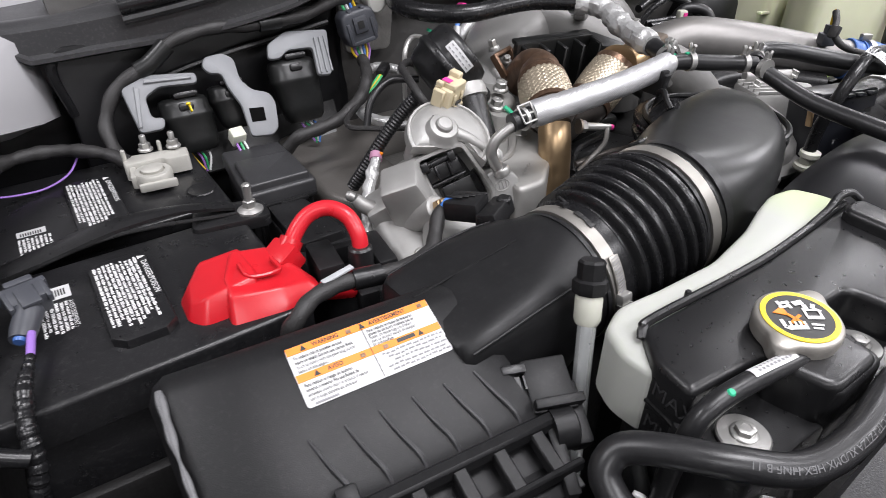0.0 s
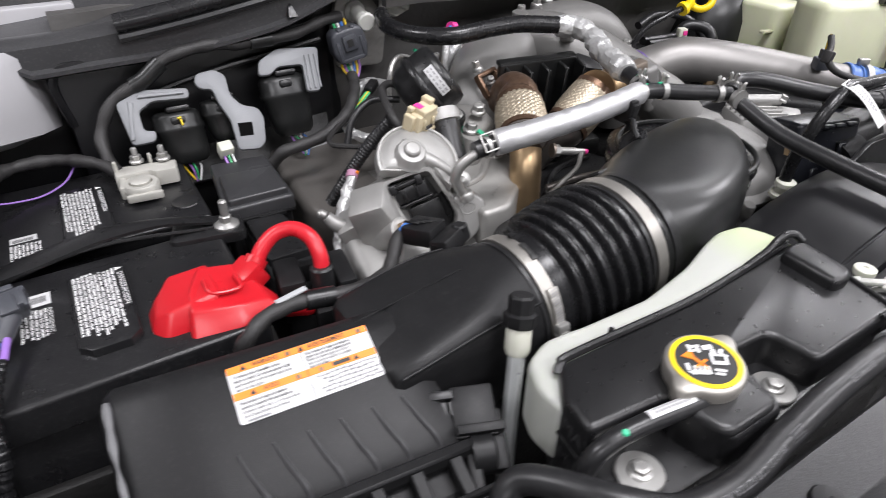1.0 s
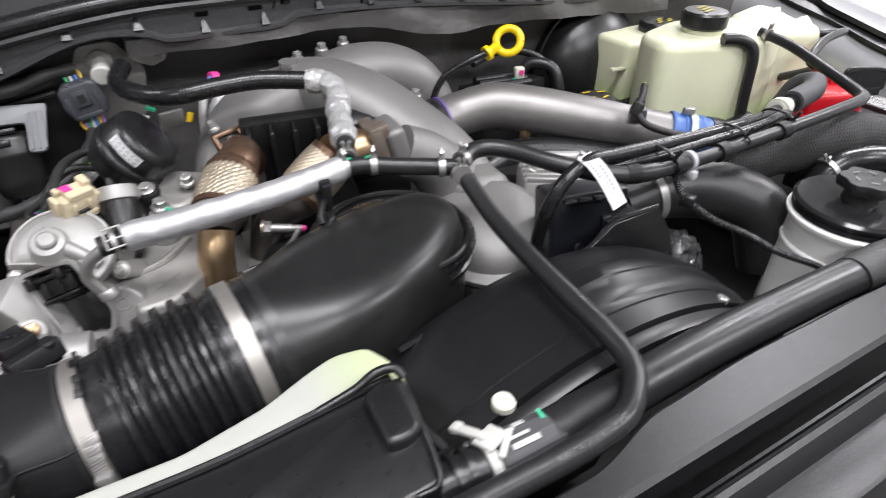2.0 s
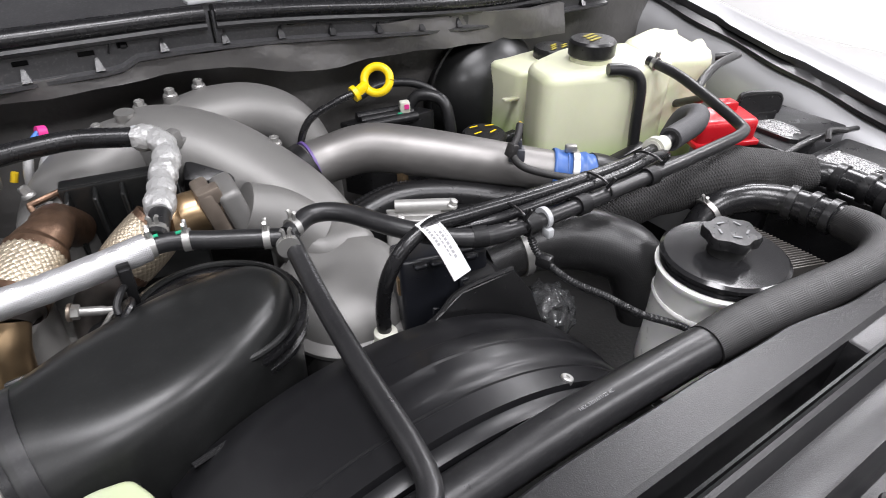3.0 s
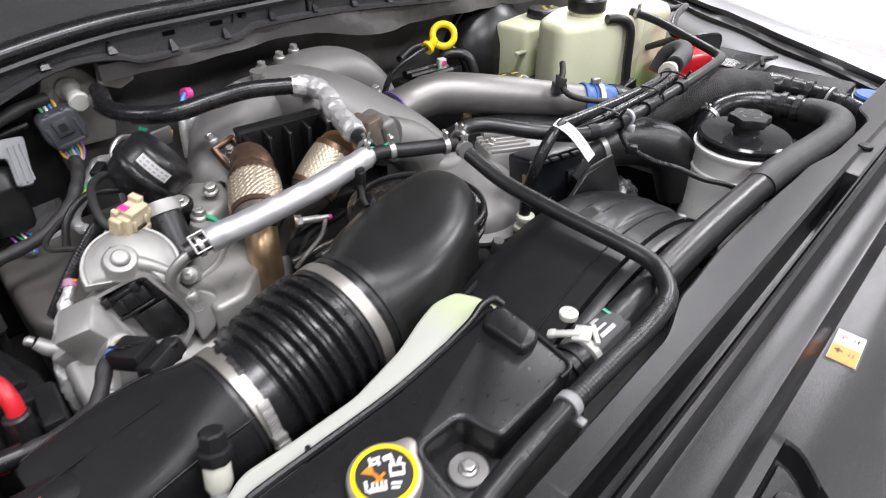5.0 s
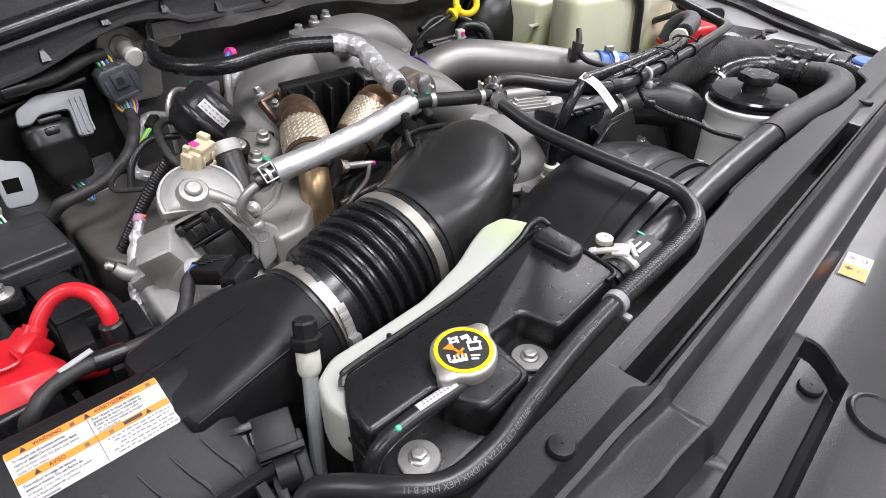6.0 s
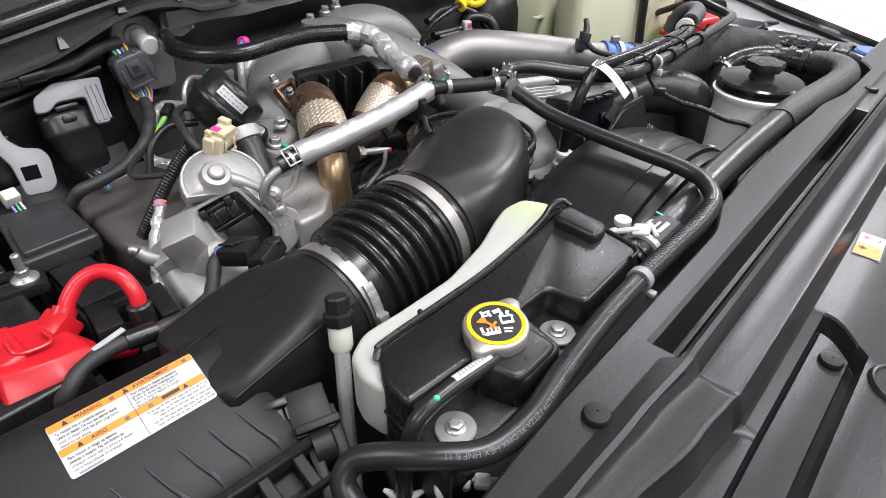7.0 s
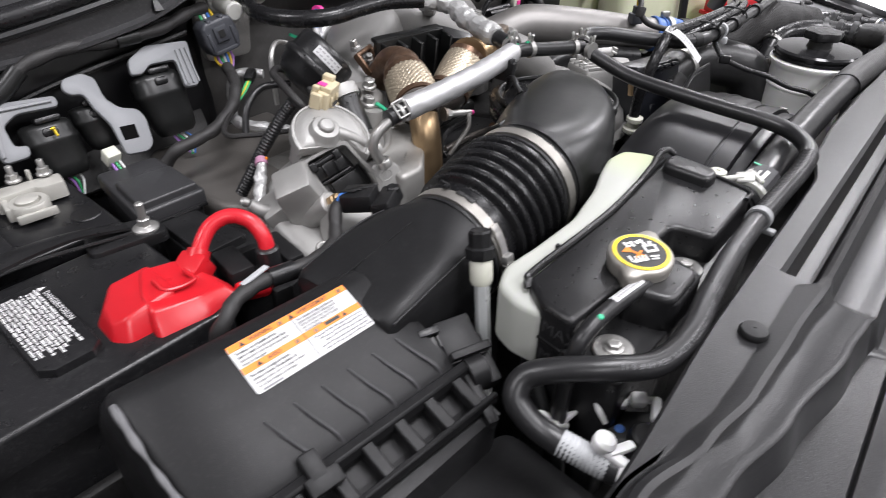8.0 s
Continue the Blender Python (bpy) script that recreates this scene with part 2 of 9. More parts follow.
_mx.inputs["B"].default_value = (0.46, 0.52, 0.31, 1)
_nt.links.new(_mx.outputs["Result"], _bs.inputs["Base Color"])
WIRES = [mat("wire_yellow", (0.75, 0.50, 0.02), 0.4, bump=0), mat("wire_violet", (0.33, 0.15, 0.50), 0.4, bump=0),
         mat("wire_green", (0.04, 0.40, 0.14), 0.4, bump=0), mat("wire_white", (0.70, 0.70, 0.70), 0.4, bump=0),
         mat("wire_blue", (0.06, 0.20, 0.60), 0.4, bump=0)]


# ---- shape helpers ----
def spline(pts, per=6):
    """Points of a smooth curve through pts."""
    p = [Vector(q) for q in pts]
    if len(p) == 2:
        return [p[0].lerp(p[1], k / per) for k in range(per + 1)]
    out = []
    for i in range(len(p) - 1):
        a = p[i - 1] if i else p[0] * 2 - p[1]
        b, c = p[i], p[i + 1]
        d = p[i + 2] if i + 2 < len(p) else p[-1] * 2 - p[-2]
        for k in range(per):
            t = k / per
            out.append(0.5 * (2 * b + (c - a) * t + (2 * a - 5 * b + 4 * c - d) * t * t + (3 * b - a - 3 * c + d) * t ** 3))
    out.append(p[-1])
    return out


def frames_along(path):
    """Tangent, side and up at each point, turned as little as possible, and the length so far."""
    n = len(path)
    tang = [(path[min(i + 1, n - 1)] - path[max(i - 1, 0)]).normalized() for i in range(n)]
    ref = Vector((0, 0, 1)) if abs(tang[0].z) < 0.9 else Vector((0, 1, 0))
    up = (ref - tang[0] * ref.dot(tang[0])).normalized()
    out, run = [], 0.0
    for i in range(n):
        if i:
            up = (up - tang[i] * up.dot(tang[i])).normalized()
            run += (path[i] - path[i - 1]).length
        out.append((tang[i], tang[i].cross(up), up, run))
    return out


def tube(pts, r, seg=14, per=6, bm=None, cap=True, squash=1.0):
    """A round sweep through pts. r: a radius, a list of one for each point, or a function of (share of the way, metres)."""
    bm = bm or bmesh.new()
    path = spline(pts, per)
    fr = frames_along(path)
    total = fr[-1][3] or 1
    uvl = bm.loops.layers.uv.get("UVMap") or bm.loops.layers.uv.new("UVMap")
    rings = []
    for i, (p, (t, s, u, run)) in enumerate(zip(path, fr)):
        if callable(r):
            rad = r(run / total, run)
        elif isinstance(r, (list, tuple)):
            k = i / (len(path) - 1) * (len(r) - 1)
            j = min(int(k), len(r) - 2)
            rad = r[j] + (r[j + 1] - r[j]) * (k - j)
        else:
            rad = r
        rings.append(([bm.verts.new(p + rad * (math.cos(a) * s * squash + math.sin(a) * u)) for a in
                       (2 * math.pi * q / seg for q in range(seg))], run))
    for (a, ra), (b, rb) in zip(rings, rings[1:]):
        for q in range(seg):
            f = bm.faces.new((a[q], a[(q + 1) % seg], b[(q + 1) % seg], b[q]))
            for lp, uv in zip(f.loops, ((ra * 10, q / seg), (ra * 10, (q + 1) / seg), (rb * 10, (q + 1) / seg), (rb * 10, q / seg))):
                lp[uvl].uv = uv
    if cap:
        bm.faces.new(rings[0][0][::-1])
        bm.faces.new(rings[-1][0])
    return bm


def lathe(prof, at=(0, 0, 0), axis=(0, 0, 1), seg=32, bm=None, wobble=None):
    """A turned shape: prof of (radius, height) along axis from at. wobble(angle) scales the radius."""
    bm = bm or bmesh.new()
    q = Vector(axis).to_track_quat("Z", "Y").to_matrix()
    at = Vector(at)
    rings = []
    for rad, h in prof:
        row = []
        for k in range(seg):
            a = 2 * math.pi * k / seg
            w = rad * (wobble(a) if wobble else 1)
            row.append(bm.verts.new(at + q @ Vector((w * math.cos(a), w * math.sin(a), h))))
        rings.append(row)
    for a, b in zip(rings, rings[1:]):
        for k in range(seg):
            bm.faces.new((a[k], a[(k + 1) % seg], b[(k + 1) % seg], b[k]))
    bm.faces.new(rings[0][::-1])
    bm.faces.new(rings[-1])
    return bm


def turn(rx=0, ry=0, rz=0):
    return Euler([radians(a) for a in (rx, ry, rz)]).to_matrix()


def box(size, at, rot=(0, 0, 0), bevel=0.002, seg=2, bm=None, taper=1.0):
    """A box about at, with rounded edges; taper narrows its top."""
    tmp = bmesh.new()
    bmesh.ops.create_cube(tmp, size=1)
    m = turn(*rot)
    for v in tmp.verts:
        k = taper if v.co.z > 0 else 1
        v.co = Vector((v.co.x * size[0] * k, v.co.y * size[1] * k, v.co.z * size[2]))
    if bevel:
        bmesh.ops.bevel(tmp, geom=tmp.edges[:], offset=min(bevel, min(size) * 0.45), segments=seg, affect="EDGES", profile=0.5)
    for v in tmp.verts:
        v.co = m @ v.co + Vector(at)
    return merge(bm, tmp)


def merge(bm, tmp):
    if bm is None:
        return tmp
    me = bpy.data.meshes.new("tmp")
    tmp.to_mesh(me)
    tmp.free()
    bm.from_mesh(me)
    bpy.data.meshes.remove(me)
    return bm


def prism(poly, z0, z1, bevel=0.003, seg=2, m=None, bm=None, slope=None, only_top=True):
    """A polygon (x, y) raised from z0 to z1, its upper rim rounded. m: a pose. slope(x, y): added to the top's height."""
    tmp = bmesh.new()
    low = [tmp.verts.new((x, y, z0)) for x, y in poly]
    top = [tmp.verts.new((x, y, z1 + (slope(x, y) if slope else 0))) for x, y in poly]
    n = len(poly)
    cap = tmp.faces.new(top)
    tmp.faces.new(low[::-1])
    for k in range(n):
        tmp.faces.new((low[k], low[(k + 1) % n], top[(k + 1) % n], top[k]))
    bmesh.ops.recalc_face_normals(tmp, faces=tmp.faces[:])
    if bevel:
        rim = set(cap.edges)
        edges = [e for e in tmp.edges if e in rim] if only_top else tmp.edges[:]
        bmesh.ops.bevel(tmp, geom=edges, offset=bevel, segments=seg, affect="EDGES", profile=0.5, clamp_overlap=True)
    if m is not None:
        tmp.transform(m)
    return merge(bm, tmp)


def round_poly(poly, r, n=4):
    """The polygon with rounded corners."""
    out = []
    for i, p in enumerate(poly):
        a, b, c = Vector(poly[i - 1]), Vector(p), Vector(poly[(i + 1) % len(poly)])
        u, w = (a - b), (c - b)
        d = min(r, u.length * 0.45, w.length * 0.45)
        p0, p1 = b + u.normalized() * d, b + w.normalized() * d
        for k in range(n + 1):
            t = k / n
            q = p0 * (1 - t) ** 2 + 2 * b * t * (1 - t) + p1 * t * t
            out.append((q.x, q.y))
    return out


def loft(loops, bm=None, cap=True):
    bm = bm or bmesh.new()
    rows = [[bm.verts.new(p) for p in lp] for lp in loops]
    n = len(rows[0])
    for a, b in zip(rows, rows[1:]):
        for k in range(n):
            bm.faces.new((a[k], a[(k + 1) % n], b[(k + 1) % n], b[k]))
    if cap:
        bm.faces.new(rows[0][::-1])
        bm.faces.new(rows[-1])
    bmesh.ops.recalc_face_normals(bm, faces=bm.faces[:])
    return bm


def oval(c, axis, hw, hh, n=28, power=2.0, up=(0, 0, 1)):
    """A closed loop about c, square to axis: half width and half height, power 2 is an ellipse, more is boxier."""
    t = Vector(axis).normalized()
    u = Vector(up)
    u = (u - t * u.dot(t)).normalized()
    s = t.cross(u)
    out = []
    for k in range(n):
        a = 2 * math.pi * k / n
        ca, sa = math.cos(a), math.sin(a)
        out.append(Vector(c) + s * (hw * math.copysign(abs(ca) ** (2 / power), ca)) + u * (hh * math.copysign(abs(sa) ** (2 / power), sa)))
    return out


def heightfield(xs, ys, fn, bm=None):
    bm = bm or bmesh.new()
    g = [[bm.verts.new((x, y, fn(x, y))) for y in ys] for x in xs]
    for i in range(len(xs) - 1):
        for j in range(len(ys) - 1):
            bm.faces.new((g[i][j], g[i + 1][j], g[i + 1][j + 1], g[i][j + 1]))
    bmesh.ops.recalc_face_normals(bm, faces=bm.faces[:])
    return bm


def smooth_loft(secs, n=36, per=5):
    """A loft through ovals (centre, axis, half width, half height, power), rounded between them."""
    cs = spline([s[0] for s in secs], per)
    axes = spline([Vector(s[1]).normalized() for s in secs], per)
    sizes = spline([(s[2], s[3], s[4] if len(s) > 4 else 2.2) for s in secs], per)
    return loft([oval(c, a, d.x, d.y, n, d.z) for c, a, d in zip(cs, axes, sizes)])


def ramp01(v, a, b):
    t = max(0.0, min(1.0, (v - a) / (b - a)))
    return t * t * (3 - 2 * t)


def text(words, size, m, bm=None, lift=0.0, bold=0.0):
    """Flat letters in the built-in font, laid by the pose m."""
    cu = bpy.data.curves.new("letters", "FONT")
    cu.body, cu.size, cu.resolution_u = words, size, 2
    cu.align_x, cu.align_y, cu.offset = "LEFT", "CENTER", bold * size
    ob = bpy.data.objects.new("letters", cu)
    scene.collection.objects.link(ob)
    me = bpy.data.meshes.new_from_object(ob.evaluated_get(bpy.context.evaluated_depsgraph_get()))
    bpy.data.objects.remove(ob)
    tmp = bmesh.new()
    tmp.from_mesh(me)
    bpy.data.meshes.remove(me)
    tmp.transform(m)
    return merge(bm, tmp)


def quad(w, h, m, bm=None, thick=0.0004):
    """A thin plate w by h with its lower left corner at m's origin."""
    tmp = bmesh.new()
    bmesh.ops.create_cube(tmp, size=1)
    for v in tmp.verts:
        v.co = Vector(((v.co.x + 0.5) * w, (v.co.y + 0.5) * h, (v.co.z + 0.5) * thick))
    tmp.transform(m)
    return merge(bm, tmp)


def on_path(bm, pts, r, start, angle, per=6, lift=0.0004):
    """Lays flat geometry (x along, y across) round the sweep of pts, from start metres along, about the angle."""
    path = spline(pts, per)
    fr = frames_along(path)
    for v in bm.verts:
        s = start + v.co.x
        j = 0
        while j < len(path) - 2 and fr[j + 1][3] < s:
            j += 1
        k = (s - fr[j][3]) / max(1e-6, fr[j + 1][3] - fr[j][3])
        p = path[j].lerp(path[j + 1], k)
        side, up = fr[j][1].lerp(fr[j + 1][1], k), fr[j][2].lerp(fr[j + 1][2], k)
        a = radians(angle) + v.co.y / r
        v.co = p + (r + lift) * (math.cos(a) * side + math.sin(a) * up)
    return bm


def finish(ob, bm, material, sharp=38):
    for f in bm.faces:
        f.smooth = True
    lim = radians(sharp)
    for e in bm.edges:
        if len(e.link_faces) == 2 and e.calc_face_angle(0) > lim:
            e.smooth = False
    bm.to_mesh(ob.data)
    bm.free()
    ob.data.materials.append(material)


def home(ob):
    w = Vector((0, 0, 0))
    while ob is not None:
        w += ob.location
        ob = ob.parent
    return w


def part(name, bm, material, parent, label="", sharp=38):
    """ONE mesh object under a thing or a part; bm is in world metres."""
    ob = new(name, bpy.data.meshes.new(name))
    ob.parent = parent
    bmesh.ops.translate(bm, verts=bm.verts[:], vec=-home(parent))
    finish(ob, bm, material, sharp)
    if label:
        tagged(ob, label=label)
    return ob


def thing(name, at, label, category, group="", kind=""):
    ob = new(name)
    ob.empty_display_size = 0.02
    ob.location = at
    return tagged(ob, label, category, group, kind)


def solo(name, bm, material, label, category, group="", kind="", sharp=38):
    """A thing that is one mesh, with its origin at its base."""
    ob = new(name, bpy.data.meshes.new(name))
    cx = sum(v.co.x for v in bm.verts) / len(bm.verts)
    cy = sum(v.co.y for v in bm.verts) / len(bm.verts)
    at = Vector((cx, cy, min(v.co.z for v in bm.verts)))
    bmesh.ops.translate(bm, verts=bm.verts[:], vec=-at)
    ob.location = at
    finish(ob, bm, material, sharp)
    return tagged(ob, label, category, group, kind)


def hex_bolt(at, r, axis=(0, 0, 1), flange=1.6, h=None, bm=None):
    h = h or r * 1.1
    bm = lathe([(r * flange, 0), (r * flange, h * 0.25), (r * flange * 0.9, h * 0.35), (r * 1.05, h * 0.4)], at, axis, 20, bm)
    up = Vector(axis).normalized()
    return lathe([(r, 0), (r, h * 0.6), (r * 0.8, h * 0.68), (r * 0.55, h * 0.68), (r * 0.5, h * 0.6)], Vector(at) + up * h * 0.36, axis, 6, bm)


def hose_clamp(c, axis, r, width=0.008, bm=None):
    """A band with rolled edges and a worm screw."""
    c, axis = Vector(c), Vector(axis).normalized()
    return lathe([(r, -width / 2), (r + 0.0012, -width / 2), (r + 0.0012, width / 2), (r, width / 2)], c, axis, 36, bm)


def spring_clamp(c, axis, r, bm=None, ears=(0, 0, 1)):
    """A pinch clamp with two bent ears."""
    bm = hose_clamp(c, axis, r, 0.007, bm)
    u = Vector(ears)
    t = Vector(axis).normalized()
    u = (u - t * u.dot(t)).normalized()
    s = t.cross(u)
    for k in (-1, 1):
        q = Vector(c) + u * (r + 0.003) + s * 0.003 * k
        e = tube([q - u * 0.002, q + u * 0.004, q + u * 0.007 + s * 0.002 * k], 0.0022, 6, 3)
        bm = merge(bm, e)
    return bm


# ---- the showroom round the truck ----
def slab(name, lo, hi, material, label, category):
    lo, hi = Vector(lo), Vector(hi)
    return solo(name, box(hi - lo, (lo + hi) / 2, bevel=0), material, label, category, kind="structure")


slab("floor", (-5, -5, -0.1), (7, 7, 0), FLOORING, "pale polished showroom floor under the truck", "floor")
# ceiling and all but the east wall are unseen, toned to steer bounce light
slab("ceiling", (-5, -5, 3.5), (7, 7, 3.6), CEILPAINT, "unseen showroom ceiling, grey to dim its reflections", "ceiling")
slab("wall_west", (-5.1, -5, 0), (-5, 7, 3.5), GREYPAINT, "unseen showroom wall, grey to lower the bounce light", "wall")
slab("wall_east", (7, -5, 0), (7.1, 7, 3.5), WALLPAINT, "plain bright white showroom wall", "wall")
slab("wall_south", (-5, -5.1, 0), (7, -5, 3.5), WALLPAINT, "unseen showroom wall, white to light the front faces", "wall")
slab("wall_north", (-5, 7, 0), (7, 7.1, 3.5), GREYPAINT, "unseen showroom wall, grey to lower the bounce light", "wall")
for lx, ly in LAMPS:
    solo("ceiling_lamp", box((1.36, 0.61, 0.08), (lx, ly, 3.46), bevel=0.01), LAMPWHITE,
         "white rectangular lamp fixed to the ceiling", "lamp", group="ceiling lamps")

def band(w, a, b, c, d):
    """1 between b and c, falling smoothly to 0 at a and d."""
    return ramp01(w, a, b) * (1 - ramp01(w, c, d))


# ---- the truck's body round the engine bay ----
bay = thing("engine_bay_body", (0.85, 0.4, 0.5), "silver truck body panels round the open engine bay", "truck body", kind="structure")

# driver's side fender: outer skin, gutter and inner apron, falling towards the front
def fender_east(y):
    zi, zo = 1.088 + 0.222 * y, 1.128 + 0.198 * y
    x = 1.87
    return [Vector(p) for p in ((x - 0.03, y, 0.75), (x - 0.024, y, zi - 0.09), (x - 0.018, y, zi - 0.045), (x, y, zi - 0.022), (x + 0.020, y, zi - 0.006), (x + 0.034, y, zi + 0.002),
                                (x + 0.045, y, zi + 0.012), (x + 0.09, y, zo - 0.008), (x + 0.13, y, zo), (x + 0.17, y, zo - 0.006), (x + 0.22, y, zo - 0.06), (x + 0.25, y, zo - 0.5), (x + 0.20, y, 0.75))]


part("fender", loft([fender_east(-0.55 + 2.2 * k / 30) for k in range(31)]), PAINT, bay, "bright silver driver's fender", 60)

# the seal that lies along the fender's gutter
seal_rows = []
for k in range(61):
    y = -0.12 + 1.20 * k / 60
    f = fender_east(y)[3] + Vector((0.026, 0, 0.025))
    o_ = (0.017 + 0.002 * math.sin(k * 0.5) + 0.001 * math.sin(k * 1.3)) * (0.35 + 0.65 * (1 - band(y, 0.48, 0.53, 0.66, 0.70)))
    i_ = 0.006 + 0.004 * math.sin(k * 0.6 + 1)
    seal_rows.append([f + Vector(d) for d in ((-i_, 0, -0.002), (-i_, 0, 0.006), (0.012, 0, 0.014), (o_ * 0.7, 0, 0.018), (o_, 0, 0.028), (o_ + 0.004, 0, 0.022), (0.02, 0, 0.004))])
part("fender_seal", loft(seal_rows), RUBBER, bay, "black rubber fender seal", 50)

# passenger fender, with its inner apron seen beside the batteries
def fender_west(y):
    z = 1.318 + 0.012 * ramp01(y, 0.7, 1.0)
    x = 0.110 * ramp01(y, 0.70, 0.88) - 0.095
    low = z - min(0.110, max(0.045, 0.062 + 0.33 * (y - 0.713)))
    return [Vector(p) for p in ((x - 0.30, y, 0.75), (x - 0.33, y, 1.15), (x - 0.26, y, z - 0.04), (x - 0.10, y, z - 0.012), (x - 0.06, y, z - 0.006),
                                (x - 0.05, y, z - 0.004), (x - 0.012, y, z - 0.001), (x, y, z - 0.01), (x + 0.004, y, low + 0.025), (x + 0.006, y, low), (x - 0.03, y, low - 0.010), (x - 0.22, y, low - 0.016))]


part("fender", loft([fender_west(0.66 + 1.0 * k / 24) for k in range(25)]), PRIMER, bay, "silver-grey passenger fender apron", 60)
part("corner_panel", box((0.42, 0.02, 0.14), (-0.13, 0.935, 1.285), (0, 0, 0), 0.004), PRIMER, bay, "grey painted corner panel")
part("corner_liner", box((0.44, 0.02, 0.50), (-0.13, 0.915, 0.975), (0, 0, 0), 0.006), SHROUD, bay, "black liner below the corner panel")

# pan and walls that close the bay below and behind
part("bay_floor", box((2.3, 1.6, 0.04), (0.85, 0.4, 0.60), bevel=0), DARK, bay, "dark bottom of the engine bay")
part("apron", box((0.03, 1.6, 0.26), (1.90, 0.4, 0.69), bevel=0.005), DARK, bay, "dark inner side panel")
part("apron", box((0.03, 1.6, 0.60), (-0.215, 0.2, 0.90), bevel=0.005), DARK, bay, "dark inner side panel")
part("grille_wall", box((2.4, 0.03, 0.50), (0.85, -0.52, 0.86), bevel=0.005), DARK, bay, "dark front panel")

# firewall with its grey heat-shield mat, wavy like a quilt
def fire_z(x, z):
    return 0.865 + 0.012 * math.sin(x * 14 + z * 9) + 0.008 * math.sin(x * 31 - z * 17)


fw = bmesh.new()
cols = [[fw.verts.new((x, fire_z(x, z) + 0.015, z)) for z in [0.75 + 0.60 * j / 22 for j in range(23)]] for x in [0.045 + 1.935 * i / 90 for i in range(91)]]
for i in range(90):
    for j in range(22):
        fw.faces.new((cols[i][j], cols[i + 1][j], cols[i + 1][j + 1], cols[i][j + 1]))
ext = bmesh.ops.extrude_face_region(fw, geom=fw.faces[:])
bmesh.ops.translate(fw, verts=[v for v in ext["geom"] if isinstance(v, bmesh.types.BMVert)], vec=(0, 0.03, 0))
part("firewall", fw, FIREWALL, bay, "dark firewall")
mat_bm = heightfield([0.48 + 0.03 * i for i in range(36)], [1.215 + 0.012 * j for j in range(11)], lambda x, z: 0)
for v in mat_bm.verts:
    x, z = v.co.x, v.co.y
    z = 1.350 - (1.335 - z) * (0.20 + 0.28 * ramp01(x, 0.80, 1.0))
    v.co = Vector((x, 0.800 + 0.02 * (1.335 - z) + 0.007 * math.sin(x * 23 + z * 40) + 0.004 * math.sin(x * 60), z - 0.02 * ramp01(x, 1.15, 1.5)))
ext = bmesh.ops.extrude_face_region(mat_bm, geom=mat_bm.faces[:])
bmesh.ops.translate(mat_bm, verts=[v for v in ext["geom"] if isinstance(v, bmesh.types.BMVert)], vec=(0, 0.015, 0))
bmesh.ops.recalc_face_normals(mat_bm, faces=mat_bm.faces[:])
part("heat_mat", mat_bm, SHIELD, bay, "grey quilted heat shield on the firewall")

# cowl: front face with slots and fins, seal bulb and the top panel up to the windscreen
cowl = thing("cowl_panel", (0.75, 0.83, 1.28), "black plastic cowl panel with a rubber seal along its edge", "cowl", kind="structure")


def cowl_z(x):
    """Height of the seal along the cowl."""
    return 1.405 - 0.05 * ramp01(x, 0.75, 1.45) - 0.070 * ramp01(-x, -0.55, 0.02)


def cowl_y(x):
    return 0.80 + 0.03 * ramp01(x, 1.1, 1.6) + 0.05 * ramp01(-x, -0.35, 0.1)


def cowl_low(x):
    """The lower rim of the cowl's front face, with its step."""
    return cowl_z(x) - 0.054 - 0.012 * band(x, 0.50, 0.54, 0.69, 0.72) + 0.012 * ramp01(-x, -0.53, -0.44) - 0.020 * ramp01(-x, -0.44, -0.30) + 0.012 * ramp01(-x, -0.26, -0.05) + 0.018 * ramp01(-x, 0.004, 0.016)


rows = []
for i in range(91):
    x = -0.20 + 1.88 * i / 90
    y, z, lo = cowl_y(x), cowl_z(x), cowl_low(x)
    rows.append([Vector((x, y + 0.035, lo - 0.002)), Vector((x, y - 0.002, lo)), Vector((x, y - 0.010, lo + 0.004)), Vector((x, y - 0.010, lo + 0.009)), Vector((x, y, lo + 0.012)),
                 Vector((x, y, z - 0.012)), Vector((x, y + 0.02, z - 0.004)), Vector((x, y + 0.05, z - 0.006)), Vector((x, y + 0.05, lo))])
part("face", loft(rows), COWL, cowl, "", 30)
for x0, x1 in ((0.115, 0.818), (0.832, 1.68)):
    n = 34
    part("seal", tube([(x, cowl_y(x) + 0.002, cowl_z(x) - 0.002) for x in [x0 + (x1 - x0) * k / n for k in range(n + 1)]],
                      lambda u, s: 0.0125, 12, 2, squash=1.25), RUBBER_SHINY, cowl, "glossy black rubber seal bulb")
    part("seal_foot", tube([(x, cowl_y(x) - 0.006, cowl_z(x) - 0.017) for x in [x0 + (x1 - x0) * k / n for k in range(n + 1)]],
                           0.006, 8, 2), RUBBER, cowl)
for k in range(16):
    x = 0.33 + 0.085 * k
    z = cowl_low(x) + 0.012
    fin = bmesh.new()
    a = [fin.verts.new(p) for p in ((x - 0.006, cowl_y(x) - 0.012, z), (x - 0.006, cowl_y(x) + 0.004, z), (x, cowl_y(x) + 0.004, z + 0.020))]
    b = [fin.verts.new(p) for p in ((x + 0.006, cowl_y(x) - 0.012, z), (x + 0.006, cowl_y(x) + 0.004, z), (x + 0.0008, cowl_y(x) + 0.004, z + 0.020))]
    fin.faces.new(a), fin.faces.new(b[::-1])
    for q in range(3):
        fin.faces.new((a[q], b[q], b[(q + 1) % 3], a[(q + 1) % 3]))
    part("fin", fin, SATIN, cowl)
